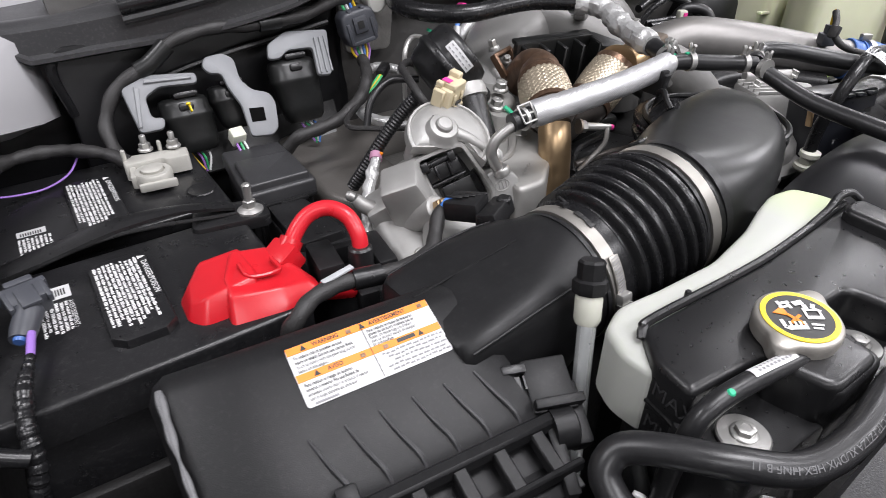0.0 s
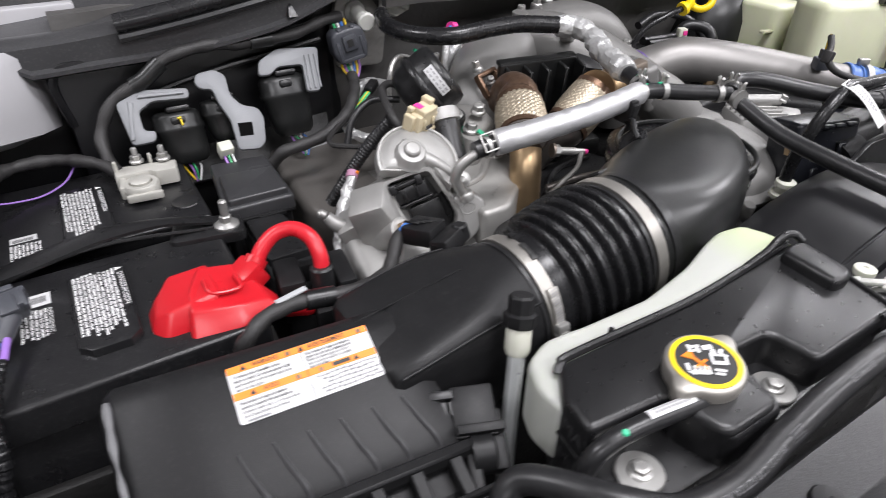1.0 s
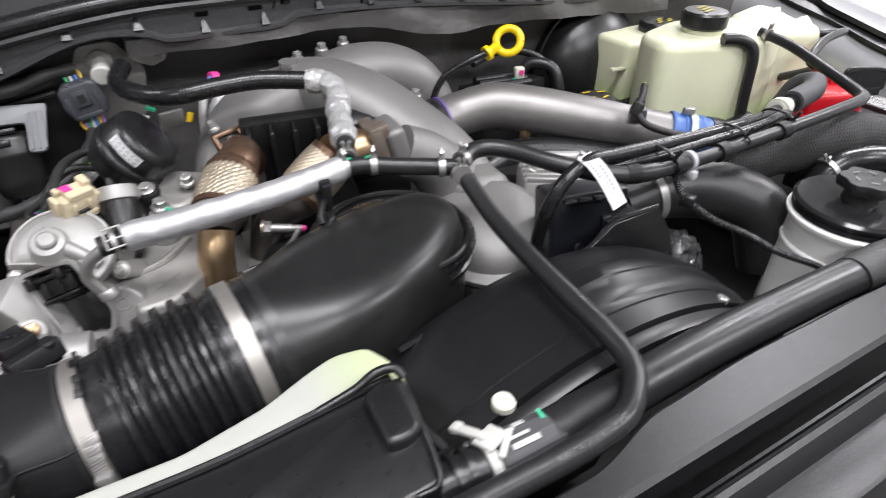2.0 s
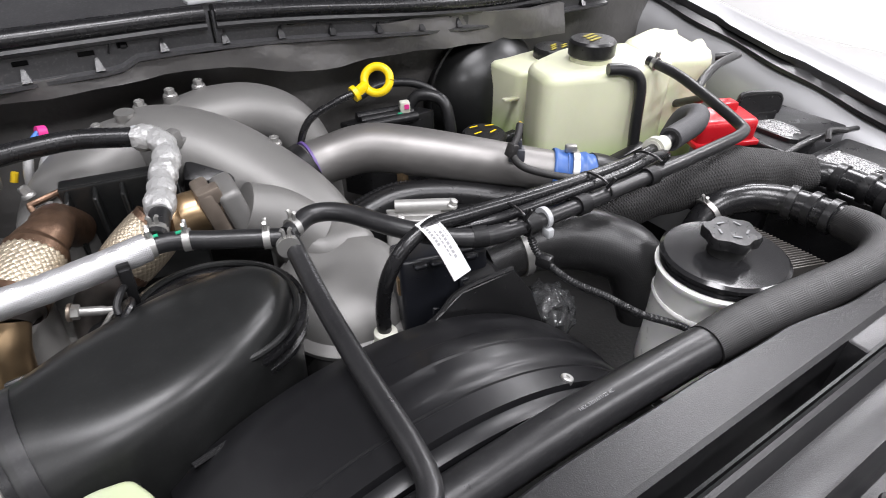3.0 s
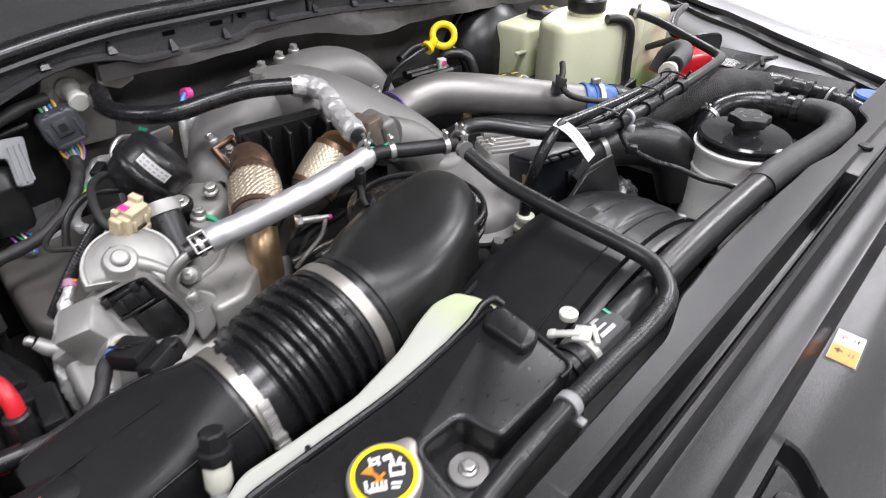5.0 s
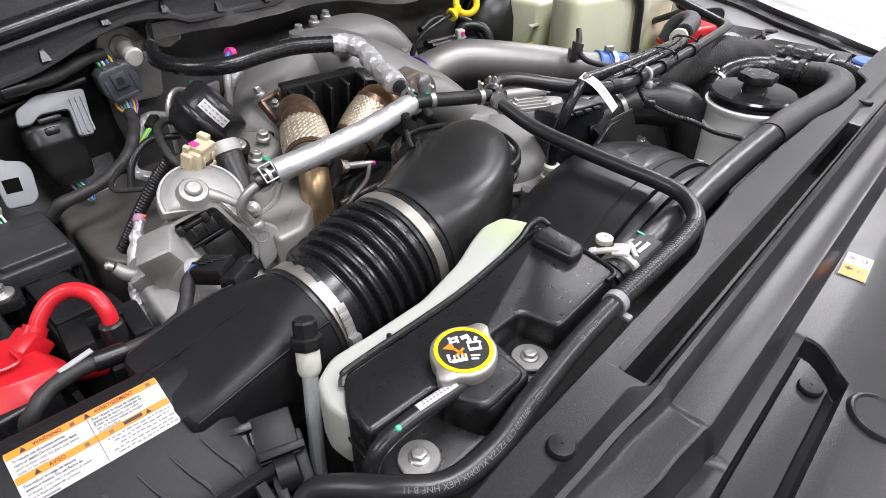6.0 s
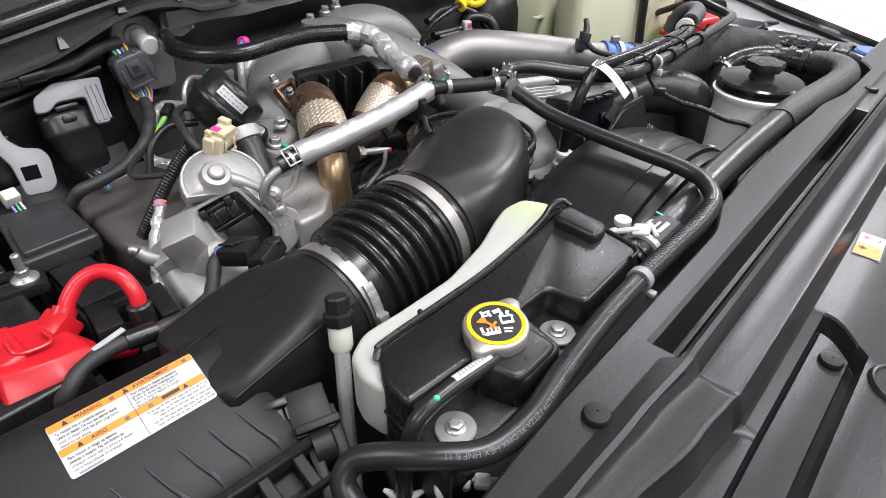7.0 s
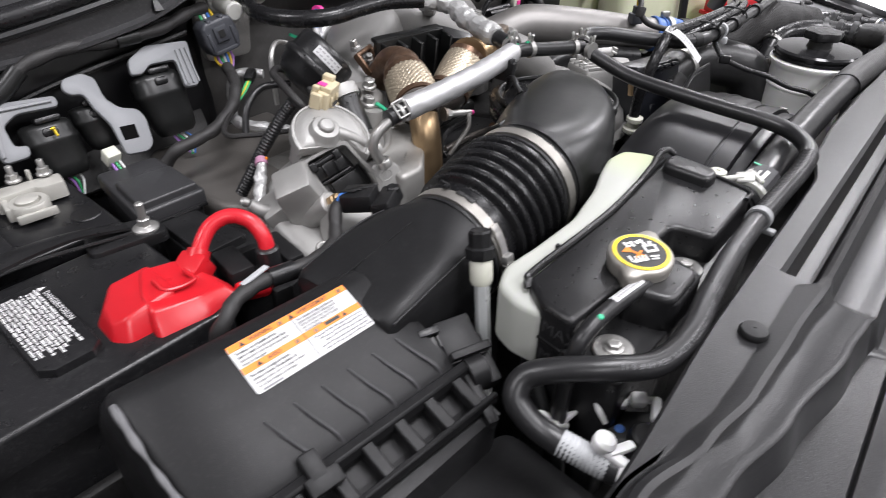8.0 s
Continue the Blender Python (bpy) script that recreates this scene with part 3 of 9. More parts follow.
for x, w in ((0.585, 0.016), (0.66, 0.018), (0.735, 0.014), (0.80, 0.014), (0.90, 0.014), (0.985, 0.016), (1.09, 0.014), (1.19, 0.016), (1.30, 0.014)):
    part("slot", box((w + 0.002, 0.003, 0.006), (x, cowl_y(x) - 0.0005, cowl_low(x) + 0.034), bevel=0.0006), VOID, cowl)
for x in (0.705, 0.945, 1.245):
    part("clip_slot", box((0.013, 0.003, 0.011), (x, cowl_y(x) - 0.0005, cowl_low(x) + 0.034), bevel=0.0006), VOID, cowl)
    part("clip_tab", box((0.007, 0.005, 0.006), (x + 0.001, cowl_y(x) - 0.002, cowl_low(x) + 0.031), (20, 0, 0), 0.001), SATIN, cowl)
    part("clip_guide", box((0.0025, 0.005, 0.016), (x - 0.016, cowl_y(x) - 0.001, cowl_low(x) + 0.031), (0, 20, 0), 0.0008), SATIN, cowl)
part("panel_joint", box((0.0022, 0.004, 0.044), (0.8265, cowl_y(0.8265) - 0.0012, cowl_low(0.8265) + 0.034), bevel=0.0004), VOID, cowl, "dark joint between the two cowl panels")
part("joint_lap", box((0.010, 0.004, 0.046), (0.8345, cowl_y(0.8345) - 0.0012, cowl_low(0.8345) + 0.033), bevel=0.001), COWL, cowl)

# the top panel that climbs towards the windscreen, with vent grilles
def cowl_top(x, s):
    """A point of the top panel s metres behind the seal."""
    z = cowl_z(x) - 0.006 + 0.045 * ramp01(s, 0.0, 0.16) + 0.28 * max(0, s - 0.12)
    return Vector((x, cowl_y(x) + 0.04 + s, z))


tp = bmesh.new()
g = [[tp.verts.new(cowl_top(-0.25 + 2.1 * i / 60, 0.42 * j / 14)) for j in range(15)] for i in range(61)]
for i in range(60):
    for j in range(14):
        tp.faces.new((g[i][j], g[i + 1][j], g[i + 1][j + 1], g[i][j + 1]))
ext = bmesh.ops.extrude_face_region(tp, geom=tp.faces[:])
bmesh.ops.translate(tp, verts=[v for v in ext["geom"] if isinstance(v, bmesh.types.BMVert)], vec=(0, 0, -0.012))
bmesh.ops.recalc_face_normals(tp, faces=tp.faces[:])
part("top_panel", tp, COWL, cowl, "charcoal plastic cowl top")
for c0 in (0.50, 0.605, 0.71):
    pad = bmesh.new()
    for k in range(9):
        x = c0 + 0.0085 * k
        pad = tube([cowl_top(x - 0.012, 0.105) + Vector((0, 0, 0.003)), cowl_top(x, 0.145) + Vector((0, 0, 0.004)), cowl_top(x + 0.006, 0.185) + Vector((0, 0, 0.003))], 0.0022, 6, 3, pad)
    for k in range(6):
        s = 0.112 + 0.0135 * k
        pad = tube([cowl_top(c0 - 0.01, s) + Vector((0, 0, 0.002)), cowl_top(c0 + 0.075, s) + Vector((0, 0, 0.002))], 0.0014, 5, 3, pad)
    part("vent_grille", pad, GREY, cowl, "light grey slatted vent")
clipb = box((0.052, 0.022, 0.006), cowl_top(0.835, 0.012) + Vector((0, 0, 0.012)), (0, 0, 3), 0.002)
part("clip", clipb, GREY, cowl, "grey clip over the joint of the seals")
part("clip_slot", box((0.030, 0.010, 0.003), cowl_top(0.835, 0.012) + Vector((0, 0, 0.0155)), (0, 0, 3), 0.001), INK, cowl)
ws = loft([[cowl_top(x, 0.36), cowl_top(x, 0.36) + Vector((0, 0.55, 0.42)), cowl_top(x, 0.36) + Vector((0, 0.555, 0.415)), cowl_top(x, 0.36) + Vector((0, 0.005, -0.006))]
           for x in [-0.3 + 2.3 * k / 12 for k in range(13)]])
part("windscreen", ws, GLOSS, cowl, "dark windscreen glass behind the cowl")


# ---- the open hood over the bay, leaning on its rear hinges ----
hood = thing("hood", (0.85, 0.95, 1.45), "open hood of the truck raised over the engine bay", "hood", kind="structure")
hood_rows = []
for k in range(9):
    s_ = k / 8
    yy, zz = 1.05 - 0.55 * s_, 1.56 + 1.02 * s_ - 0.05 * s_ * s_
    hood_rows.append([Vector((x, yy + 0.03 * (abs(x - 0.87) / 1.0) ** 2, zz - 0.05 * (abs(x - 0.87) / 1.0) ** 2)) + d for d, xs_ in ((Vector((0, 0, 0)), range(0, 13)), (Vector((0, 0.03, 0.02)), range(12, -1, -1))) for x in [-0.10 + 1.94 * q / 12 for q in xs_]])
part("skin", loft(hood_rows), PRIMER, hood, "painted hood panel", 50)
part("liner", loft([[Vector((x, 1.05 - 0.55 * s_ - 0.022 - dy, 1.56 + 1.02 * s_ - 0.05 * s_ * s_ - 0.004)) for dy, xs_ in ((0.0, range(0, 9)), (0.02, range(8, -1, -1))) for x in [0.20 + 1.34 * q / 8 for q in xs_]] for s_ in (0.08, 0.3, 0.5, 0.7, 0.9)]), TAPE, hood, "dark insulation mat")


# ---- radiator cover: the wide black panel along the front ----
def along(x, *knots):
    """A value that glides along x from knot to knot."""
    for (x0, v0), (x1, v1) in zip(knots, knots[1:]):
        if x <= x1:
            return v0 + (v1 - v0) * ramp01(x, x0, x1) if x > x0 else v0
    return knots[-1][1]


def lane_end(w):
    """Where the sunken lane ends."""
    return 0.646


def cover_section(x):
    """The cover's profile from its rear rim to the grille at one place along it."""
    s = -0.010 * max(0.0, x - 0.45)
    rear = along(x, (0.16, 0.034), (0.36, 0.041), (0.64, 0.041), (0.73, 0.058), (0.83, 0.062), (0.96, 0.059), (1.10, 0.053), (1.22, 0.036), (1.38, 0.033), (1.45, 0.060))
    # beside the air box: a shelf, a swinging ridge, a valley and a sharp crest
    foot = along(x, (0.163, 0.026), (0.217, 0.015), (0.265, 0.007), (0.316, 0.005), (0.45, 0.003))
    crest = along(x, (0.166, 0.017), (0.227, 0.002), (0.285, -0.007), (0.365, -0.010), (0.45, -0.015))
    low = along(x, (0.160, 0.012), (0.213, 0.006), (0.262, -0.007), (0.318, -0.013), (0.382, -0.018), (0.46, -0.026))
    edge = along(x, (0.160, -0.006), (0.220, -0.019), (0.301, -0.034), (0.398, -0.049), (0.455, -0.054))
    left = [(foot + 0.0040, 1.2220), (foot + 0.0030, 1.2220), (foot + 0.0020, 1.2220), (foot + 0.0010, 1.2220), (foot, 1.2221), (foot - 0.0015, 1.2228), (crest + 0.0045, 1.2265), (crest, 1.2282), (crest - 0.0042, 1.2262),
            (low + 0.0040, 1.2195), (low, 1.2140), (low - 0.0040, 1.2118), ((low + edge) / 2 - 0.002, 1.2092), (edge + 0.0045, 1.2082), (edge + 0.0005, 1.2078), (edge - 0.0022, 1.2062), (edge - 0.0044, 1.2010), (edge - 0.0095, 1.1780), (edge - 0.0110, 1.1740), (-0.068, 1.1745)]
    dip = 1.2185 - 0.0600 * (1 - ramp01(x, 1.132, 1.146))
    right = [(s + 0.0150, 1.2190), (s + 0.0136, dip), (s - 0.0028, dip - 0.001), (s - 0.0040, 1.2180), (s - 0.0068, 1.2190), (s - 0.0080, 1.2150), (s - 0.0105, 1.2246), (s - 0.0142, 1.2280), (s - 0.0182, 1.2258),
             (s - 0.0225, 1.2120), (s - 0.0255, 1.2058), (s - 0.0290, 1.2045), (s - 0.0420, 1.2045), (s - 0.0500, 1.2049), (s - 0.0550, 1.2064), (s - 0.0582, 1.2062), (s - 0.0612, 1.2015), (s - 0.0650, 1.1880), (s - 0.0680, 1.1815), (s - 0.0700, 1.1795)]
    k, k2 = ramp01(x, 0.447, 0.460), ramp01(x, 0.4475, 0.4515)
    prof = [(rear, 1.190), (rear - 0.0015, 1.2195), (rear - 0.004, 1.222), (s + 0.0195, 1.222)]
    for q, ((ya, za), (yb, zb)) in enumerate(zip(left, right)):
        b = k2 if q < 6 else k
        prof.append((ya + (yb - ya) * (ramp01(x, 0.435, 0.4475) if q < 6 else k), za + (zb - za) * b))
    for w, drop in ((0.0800, 0.0025), (0.0815, 0.012), (0.0835, 0.014), (0.0850, 0.0085), (0.0925, 0.0085), (0.100, 0.0085), (0.1085, 0.0085), (0.115, 0.0085), (0.1170, 0.022), (0.1235, 0.024), (0.1255, 0.012), (0.1270, 0.001)):
        inside = 1 - ramp01(x, lane_end(w) - 0.005, lane_end(w) + 0.005)
        flat = 1.1790 - 0.14 * max(0.0, w - 0.095)
        drop = max(drop * inside, 0.020 * band(x, lane_end(w) - 0.018, lane_end(w) - 0.014, lane_end(w) - 0.003, lane_end(w) + 0.002)) if 0.081 < w < 0.125 else drop * inside
        prof.append((s - w, flat - drop))
    for q in range(30):
        w = 0.132 + 0.0125 * q
        z = 1.1790 - 0.14 * max(0.0, w - 0.095)
        for x0, x1 in ((0.74, 0.98), (1.10, 1.45)):
            z -= 0.010 * band(x, x0, x0 + 0.014, x1 - 0.014, x1) * ramp01(w, 0.140, 0.165)
        prof.append((s - w, z))
    return [(y, z - 0.035 * max(0.0, x - 1.2)) for y, z in prof]


def cover_z(x, y):
    sec = cover_section(x)
    for (ya, za), (yb, zb) in zip(sec, sec[1:]):
        if ya >= y >= yb:
            return za + (zb - za) * (ya - y) / max(1e-6, ya - yb)
    return sec[-1][1]


xs = [0.155 + 0.008 * k for k in range(36)] + [0.440 + 0.0012 * k for k in range(20)] + [0.470 + 0.010 * k for k in range(11)] + [0.576 + 0.003 * k for k in range(30)] + [0.675 + 0.013 * k for k in range(35)] + [1.124 + 0.003 * k for k in range(10)] + [1.156 + 0.013 * k for k in range(64)]
rc = bmesh.new()


def lane_skew(x, y):
    """Bends the lane's end back towards its outer corner."""
    w = -y - 0.002
    return -0.036 * (ramp01(w, 0.080, 0.134) ** 1.3) * ramp01(x, 0.50, 0.62) * (1 - ramp01(x, 0.66, 0.80))


rows_ = [[rc.verts.new((x + lane_skew(x, y), y, z)) for y, z in cover_section(x)] for x in xs]
for a, b in zip(rows_, rows_[1:]):
    for k in range(len(a) - 1):
        rc.faces.new((a[k], a[k + 1], b[k + 1], b[k]))
ext = bmesh.ops.extrude_face_region(rc, geom=rc.faces[:])
bmesh.ops.translate(rc, verts=[v for v in ext["geom"] if isinstance(v, bmesh.types.BMVert)], vec=(0, 0.001, -0.02))
bmesh.ops.recalc_face_normals(rc, faces=rc.faces[:])
cover = thing("radiator_cover", (0.9, -0.15, 1.05), "charcoal moulded plastic cover over the radiator with long ribs and a slot", "panel", kind="structure")
part("panel", rc, COVER, cover, "", 26)
for x, y, r in ((0.595, -0.158, 0.024), (0.412, -0.118, 0.0155), (0.92, -0.20, 0.022)):
    part("boss", lathe([(r + 0.003, -0.006), (r + 0.002, 0.0015), (r, 0.0045), (r - 0.002, 0.0050), (r - 0.004, 0.0030), (0.002, 0.0028)], (x, y, cover_z(x, y)), (0, -0.14, 1), 36), COVER, cover, "moulded round boss")


def push_pin(x, y, r=0.0108):
    z = cover_z(x, y)
    bm = lathe([(r * 0.92, -0.001), (r, 0.0005), (r, 0.0032), (r * 0.88, 0.0052), (r * 0.4, 0.0060), (r * 0.12, 0.0060), (r * 0.10, 0.0054), (r * 0.02, 0.0054)], (x, y, z), (0, 0, 1), 28)
    return part("push_pin", bm, PLASTIC, cover, "round black push pin")


for x, y in ((0.350, 0.0115), (0.592, -0.104), (1.253, 0.007), (1.038, -0.094), (0.30, -0.110), (0.92, -0.27)):
    push_pin(x, y)

# the small warning sticker on the cover
st = thing("warning_sticker", (0.815, -0.089, cover_z(0.815, -0.089)), "white and orange warning sticker on the radiator cover", "label")
sx, sy = Vector((0.055, 0.001, 0)), Vector((0.004, -0.026, -0.0036))
o = Vector((0.790, -0.0755, cover_z(0.79, -0.0755) + 0.0022))


def plane_pose(o, ex, ey):
    ex, ey = Vector(ex).normalized(), Vector(ey)
    ey = (ey - ex * ey.dot(ex)).normalized()
    ez = ex.cross(ey)
    return Matrix(((ex.x, ey.x, ez.x, o[0]), (ex.y, ey.y, ez.y, o[1]), (ex.z, ey.z, ez.z, o[2]), (0, 0, 0, 1)))


sm = plane_pose(Vector((0.836, -0.0765, 0)) + Vector((0, 0, cover_z(0.815, -0.092) + 0.0012)), (-1, -0.03, 0.0), (-0.05, -1, -0.03))
# its long side runs along the cover; the orange half lies towards the airbox
part("recess", prism(round_poly([(-0.0035, -0.0025), (0.0575, -0.0025), (0.0575, 0.029), (-0.0035, 0.029)], 0.004), -0.0016, -0.0006, 0.0004, 1, m=sm), INK, st, "dark rounded recess")
part("sheet", quad(0.054, 0.0265, sm), WHITE, st)
sm2 = sm @ Matrix.Translation((0.026, 0.0004, 0.0004))
part("orange_half", quad(0.0276, 0.0257, sm2), ORANGE, st, "orange half of the sticker")
for k in range(2):
    part("sign", quad(0.0075, 0.0022, sm @ Matrix.Translation((0.007 + 0.026 * k, 0.006, 0.0009))), (RED, INK)[k], st)
    part("sign", quad(0.0022, 0.0075, sm @ Matrix.Translation((0.0095 + 0.026 * k, 0.0035, 0.0011))), (RED, INK)[k], st)
    part("sign", quad(0.0060, 0.0016, sm @ Matrix.Translation((0.008 + 0.026 * k, 0.0165, 0.0009))), (GREYINK, RUST)[k], st)
    part("sign", quad(0.0060, 0.0016, sm @ Matrix.Translation((0.008 + 0.026 * k, 0.0200, 0.0009))), (INK, RUST)[k], st)


# ---- air filter box ----
airbox = thing("air_filter_box", (0.11, 0.26, 0.95), "black grained plastic air filter box with ribbed lid", "air box")
lid_rows = []
for x, fy, fz in ((-0.004, 0.012, 0.02), (0.002, 0.004, 0.006), (0.010, 0.0, 0.0), (0.06, 0, 0), (0.12, 0, 0), (0.19, 0, 0), (0.212, 0, 0), (0.222, 0.004, 0.006), (0.226, 0.012, 0.02)):
    k = (x - 0.01) * 0.10
    prof = [(0.352, 1.06), (0.352, 1.150), (0.348, 1.180), (0.341, 1.197), (0.332, 1.205), (0.320, 1.2075), (0.308, 1.2045), (0.285, 1.1960), (0.262, 1.1872), (0.240, 1.1785), (0.222, 1.171), (0.212, 1.163), (0.206, 1.150), (0.206, 1.06)]
    lid_rows.append([Vector((x, 0.27 + (y - 0.27) * (1 - fy * 3) - k, z + 0.008 - (fz if z > 1.1 else 0))) for y, z in prof])
lid = part("lid", loft(lid_rows), PLASTIC, airbox, "", 40)
for k in range(6):
    x = 0.075 + 0.024 * k
    d = -(x - 0.01) * 0.10
    # lighter than the lid itself: the ribs' highlights are in this grey
    part("rib", tube([(x - 0.004, 0.254 + d, 1.192), (x, 0.235 + d, 1.1855), (x + 0.005, 0.219 + d, 1.178), (x + 0.006, 0.211 + d, 1.166)], [0.0010, 0.0016, 0.0020, 0.0018], 8, 3), LIDGREY, lid)
# scuffs plus the edge's bright highlight, both put into a lighter grey strip
part("worn_glint_edge", tube([(0.004, 0.3180 + 0.0006, 1.2135), (0.0015, 0.285, 1.2020), (0.0010, 0.262, 1.1932), (0.0010, 0.240, 1.1845), (0.0010, 0.222, 1.176), (0.0010, 0.213, 1.167), (0.0010, 0.207, 1.150), (0.0008, 0.2065, 1.110)], lambda u, s: 0.0024 + 0.0008 * math.sin(s * 90) + 0.0006 * math.sin(s * 230), 8, 8), SCUFF_GLINT, lid, "scuffed edge whose grey also paints its highlight")
low = box((0.225, 0.20, 0.19), (0.110, 0.25, 1.055), (0, 0, -4), 0.012)
part("base", low, PLASTIC, airbox)
# flange with square openings in front of the lid
fl = bmesh.new()
fl = box((0.240, 0.010, 0.012), (0.104, 0.198, 1.168), (0, 0, -6), 0.002, 1, fl)
fl = box((0.240, 0.005, 0.010), (0.102, 0.166, 1.158), (0, 0, -6), 0.0012, 1, fl)
for k in range(8):
    x = -0.006 + 0.030 * k
    fl = box((0.010, 0.030, 0.010), (x, 0.182 - (x - 0.104) * 0.105, 1.162), (14, 0, -6), 0.0012, 1, fl)
fl = box((0.240, 0.045, 0.004), (0.102, 0.180, 1.148), (14, 0, -6), 0.001, 1, fl)
part("flange", fl, PLASTIC, airbox)
tray = prism(round_poly([(-0.02, 0.19), (0.235, 0.15), (0.225, 0.02), (-0.06, 0.06)], 0.02), 1.02, 1.115, 0.012)
part("front_tray", tray, PLASTIC, airbox)
for nm, bmq in (("latch", box((0.034, 0.040, 0.012), (0.236, 0.206, 1.176), (24, 0, -22), 0.002)), ("latch_arm", box((0.014, 0.046, 0.020), (0.243, 0.185, 1.160), (24, 0, -22), 0.003)), ("latch_bar", box((0.036, 0.007, 0.012), (0.232, 0.190, 1.176), (24, 0, -22), 0.001)),
                ("latch_pivot", lathe([(0.016, -0.008), (0.016, 0.008), (0.013, 0.010)], (0.228, 0.182, 1.160), (1, -0.35, 0), 24)), ("latch_plate", box((0.010, 0.060, 0.034), (0.216, 0.172, 1.146), (18, 0, -22), 0.002))):
    part(nm, bmq, PLASTIC, airbox)
part("latch_window", merge(box((0.006, 0.010, 0.003), (0.215, 0.216, 1.181), (24, 0, -22), 0), box((0.006, 0.010, 0.003), (0.223, 0.213, 1.181), (24, 0, -22), 0)), INK, airbox)
part("latch_hook", box((0.018, 0.007, 0.006), (0.218, 0.224, 1.187), (24, 0, -22), 0.001), COVER, airbox)
clip2 = box((0.026, 0.014, 0.014), (0.075, 0.192, 1.170), (25, 0, -8), 0.002)
clip2 = box((0.014, 0.022, 0.008), (0.075, 0.202, 1.178), (25, 0, -8), 0.002, 2, clip2)
part("latch", clip2, PLASTIC, airbox, "black spring latch")

# outlet from the lid to the first clamp
out = []
for x, cy, cz, hw, hh, pw in ((0.190, 0.298, 1.148, 0.057, 0.056, 9), (0.196, 0.298, 1.150, 0.060, 0.058, 9), (0.225, 0.300, 1.153, 0.0615, 0.060, 8), (0.258, 0.302, 1.158, 0.0625, 0.061, 6.5), (0.285, 0.303, 1.162, 0.063, 0.062, 4.8),
                              (0.306, 0.304, 1.166, 0.063, 0.0625, 3.2), (0.326, 0.304, 1.168, 0.0625, 0.062, 2.3), (0.345, 0.304, 1.170, 0.062, 0.062, 2.0)):
    out.append(oval((x, cy, cz), (1, 0.03, 0.05), hw, hh, 40, pw))
part("outlet", loft(out), PLASTIC, airbox, "", 55)
part("mould_line", tube([(0.186, 0.305, 1.2150), (0.209, 0.309, 1.2142), (0.234, 0.312, 1.2152), (0.264, 0.310, 1.2212), (0.291, 0.309, 1.2262)], 0.0011, 6), PLASTIC, airbox)
for k in (4, 15):
    part("outlet_seam", tube([row[k] for row in out[1:]], 0.0013, 8, 4), PLASTIC, airbox)

# the white and orange label on the lid
lab = thing("warning_label", (0.13, 0.285, 1.205), "white warning label with orange bands on the air box lid", "label")
LW, LH = 0.109, 0.0455
lm = plane_pose((0.0795, 0.2640, 1.1990), (0.108, -0.0085, 0.0), (0.003, 0.0430, 0.0164))
part("sheet", prism(round_poly([(0, 0), (LW, 0), (LW, LH), (0, LH)], 0.003), 0, 0.0008, 0, m=lm), WHITE, lab)
for y in (LH * 0.41, LH * 0.87):
    part("band", quad(LW - 0.0008, LH * 0.125, lm @ Matrix.Translation((0.0004, y, 0.0008))), ORANGE, lab, "orange band")
part("rule", quad(0.0003, LH * 0.98, lm @ Matrix.Translation((LW * 0.5, 0.0004, 0.0013))), INK, lab)
for words, x, y in (("WARNING", 0.17, 0.93), ("AVISO", 0.2, 0.47), ("AVERTISSEMENT", 0.56, 0.93)):
    part("lettering", text(words, 0.0050, lm @ Matrix.Translation((LW * x, LH * y, 0.0014)) @ Matrix.Diagonal((0.80, 0.90, 1, 1)), bold=0.02), INK, lab)
part("lettering", quad(0.014, 0.0028, lm @ Matrix.Translation((LW * 0.68, LH * 0.445, 0.0013))), INK, lab)
for x, y in ((0.11, 0.89), (0.13, 0.43), (0.51, 0.89), (0.85, 0.43)):
    tri_m = lm @ Matrix.Translation((LW * x, LH * y, 0.0013))
    part("triangle", prism([(-0.0022, 0), (0.0022, 0), (0, 0.0040)], 0, 0.0003, 0, m=tri_m), INK, lab)
    part("booklet", quad(0.0034, 0.0028, lm @ Matrix.Translation((LW * (x + (0.29 if x < 0.2 else 0.41 if x < 0.6 else -0.27)), LH * y, 0.0013))), RUST, lab)
SMALL = (
    (0.03, 0.800, ("To reduce risk of possible serious", "injury or death: Do not use starter fluids", "(such as ether) with the glow plug starter", "based on the engine.")),
    (0.03, 0.338, ("Para reducir el riesgo de lesiones", "severas o muerte: No use fluidos de", "arranque (como \u00e9ter) si arranca el motor", "con la buj\u00eda caliente de arranque")),
    (0.525, 0.815, ("Pour r\u00e9duire le risque de blessures", "graves ou de mort, n'utilisez pas de", "fluides de d\u00e9marrage (ou l'\u00e9ther)", "avec ce moteur \u00e9quip\u00e9 de bougies", "de pr\u00e9chauffage.")))
for x0, y0, rows_of in SMALL:
    for k, words in enumerate(rows_of):
        part("text_line", text(words, 0.0036, lm @ Matrix.Translation((LW * x0, LH * (y0 - (0.064 if len(rows_of) > 4 else 0.075) * k), 0.0013)) @ Matrix.Diagonal((0.70, 1.0, 1, 1)), bold=0.012 if k < 2 else 0.0), INK, lab)
part("text_line", quad(LW * 0.15, 0.0013, lm @ Matrix.Translation((LW * 0.05, LH * 0.02, 0.0012))), GREYINK, lab)
rng = random.Random(4)
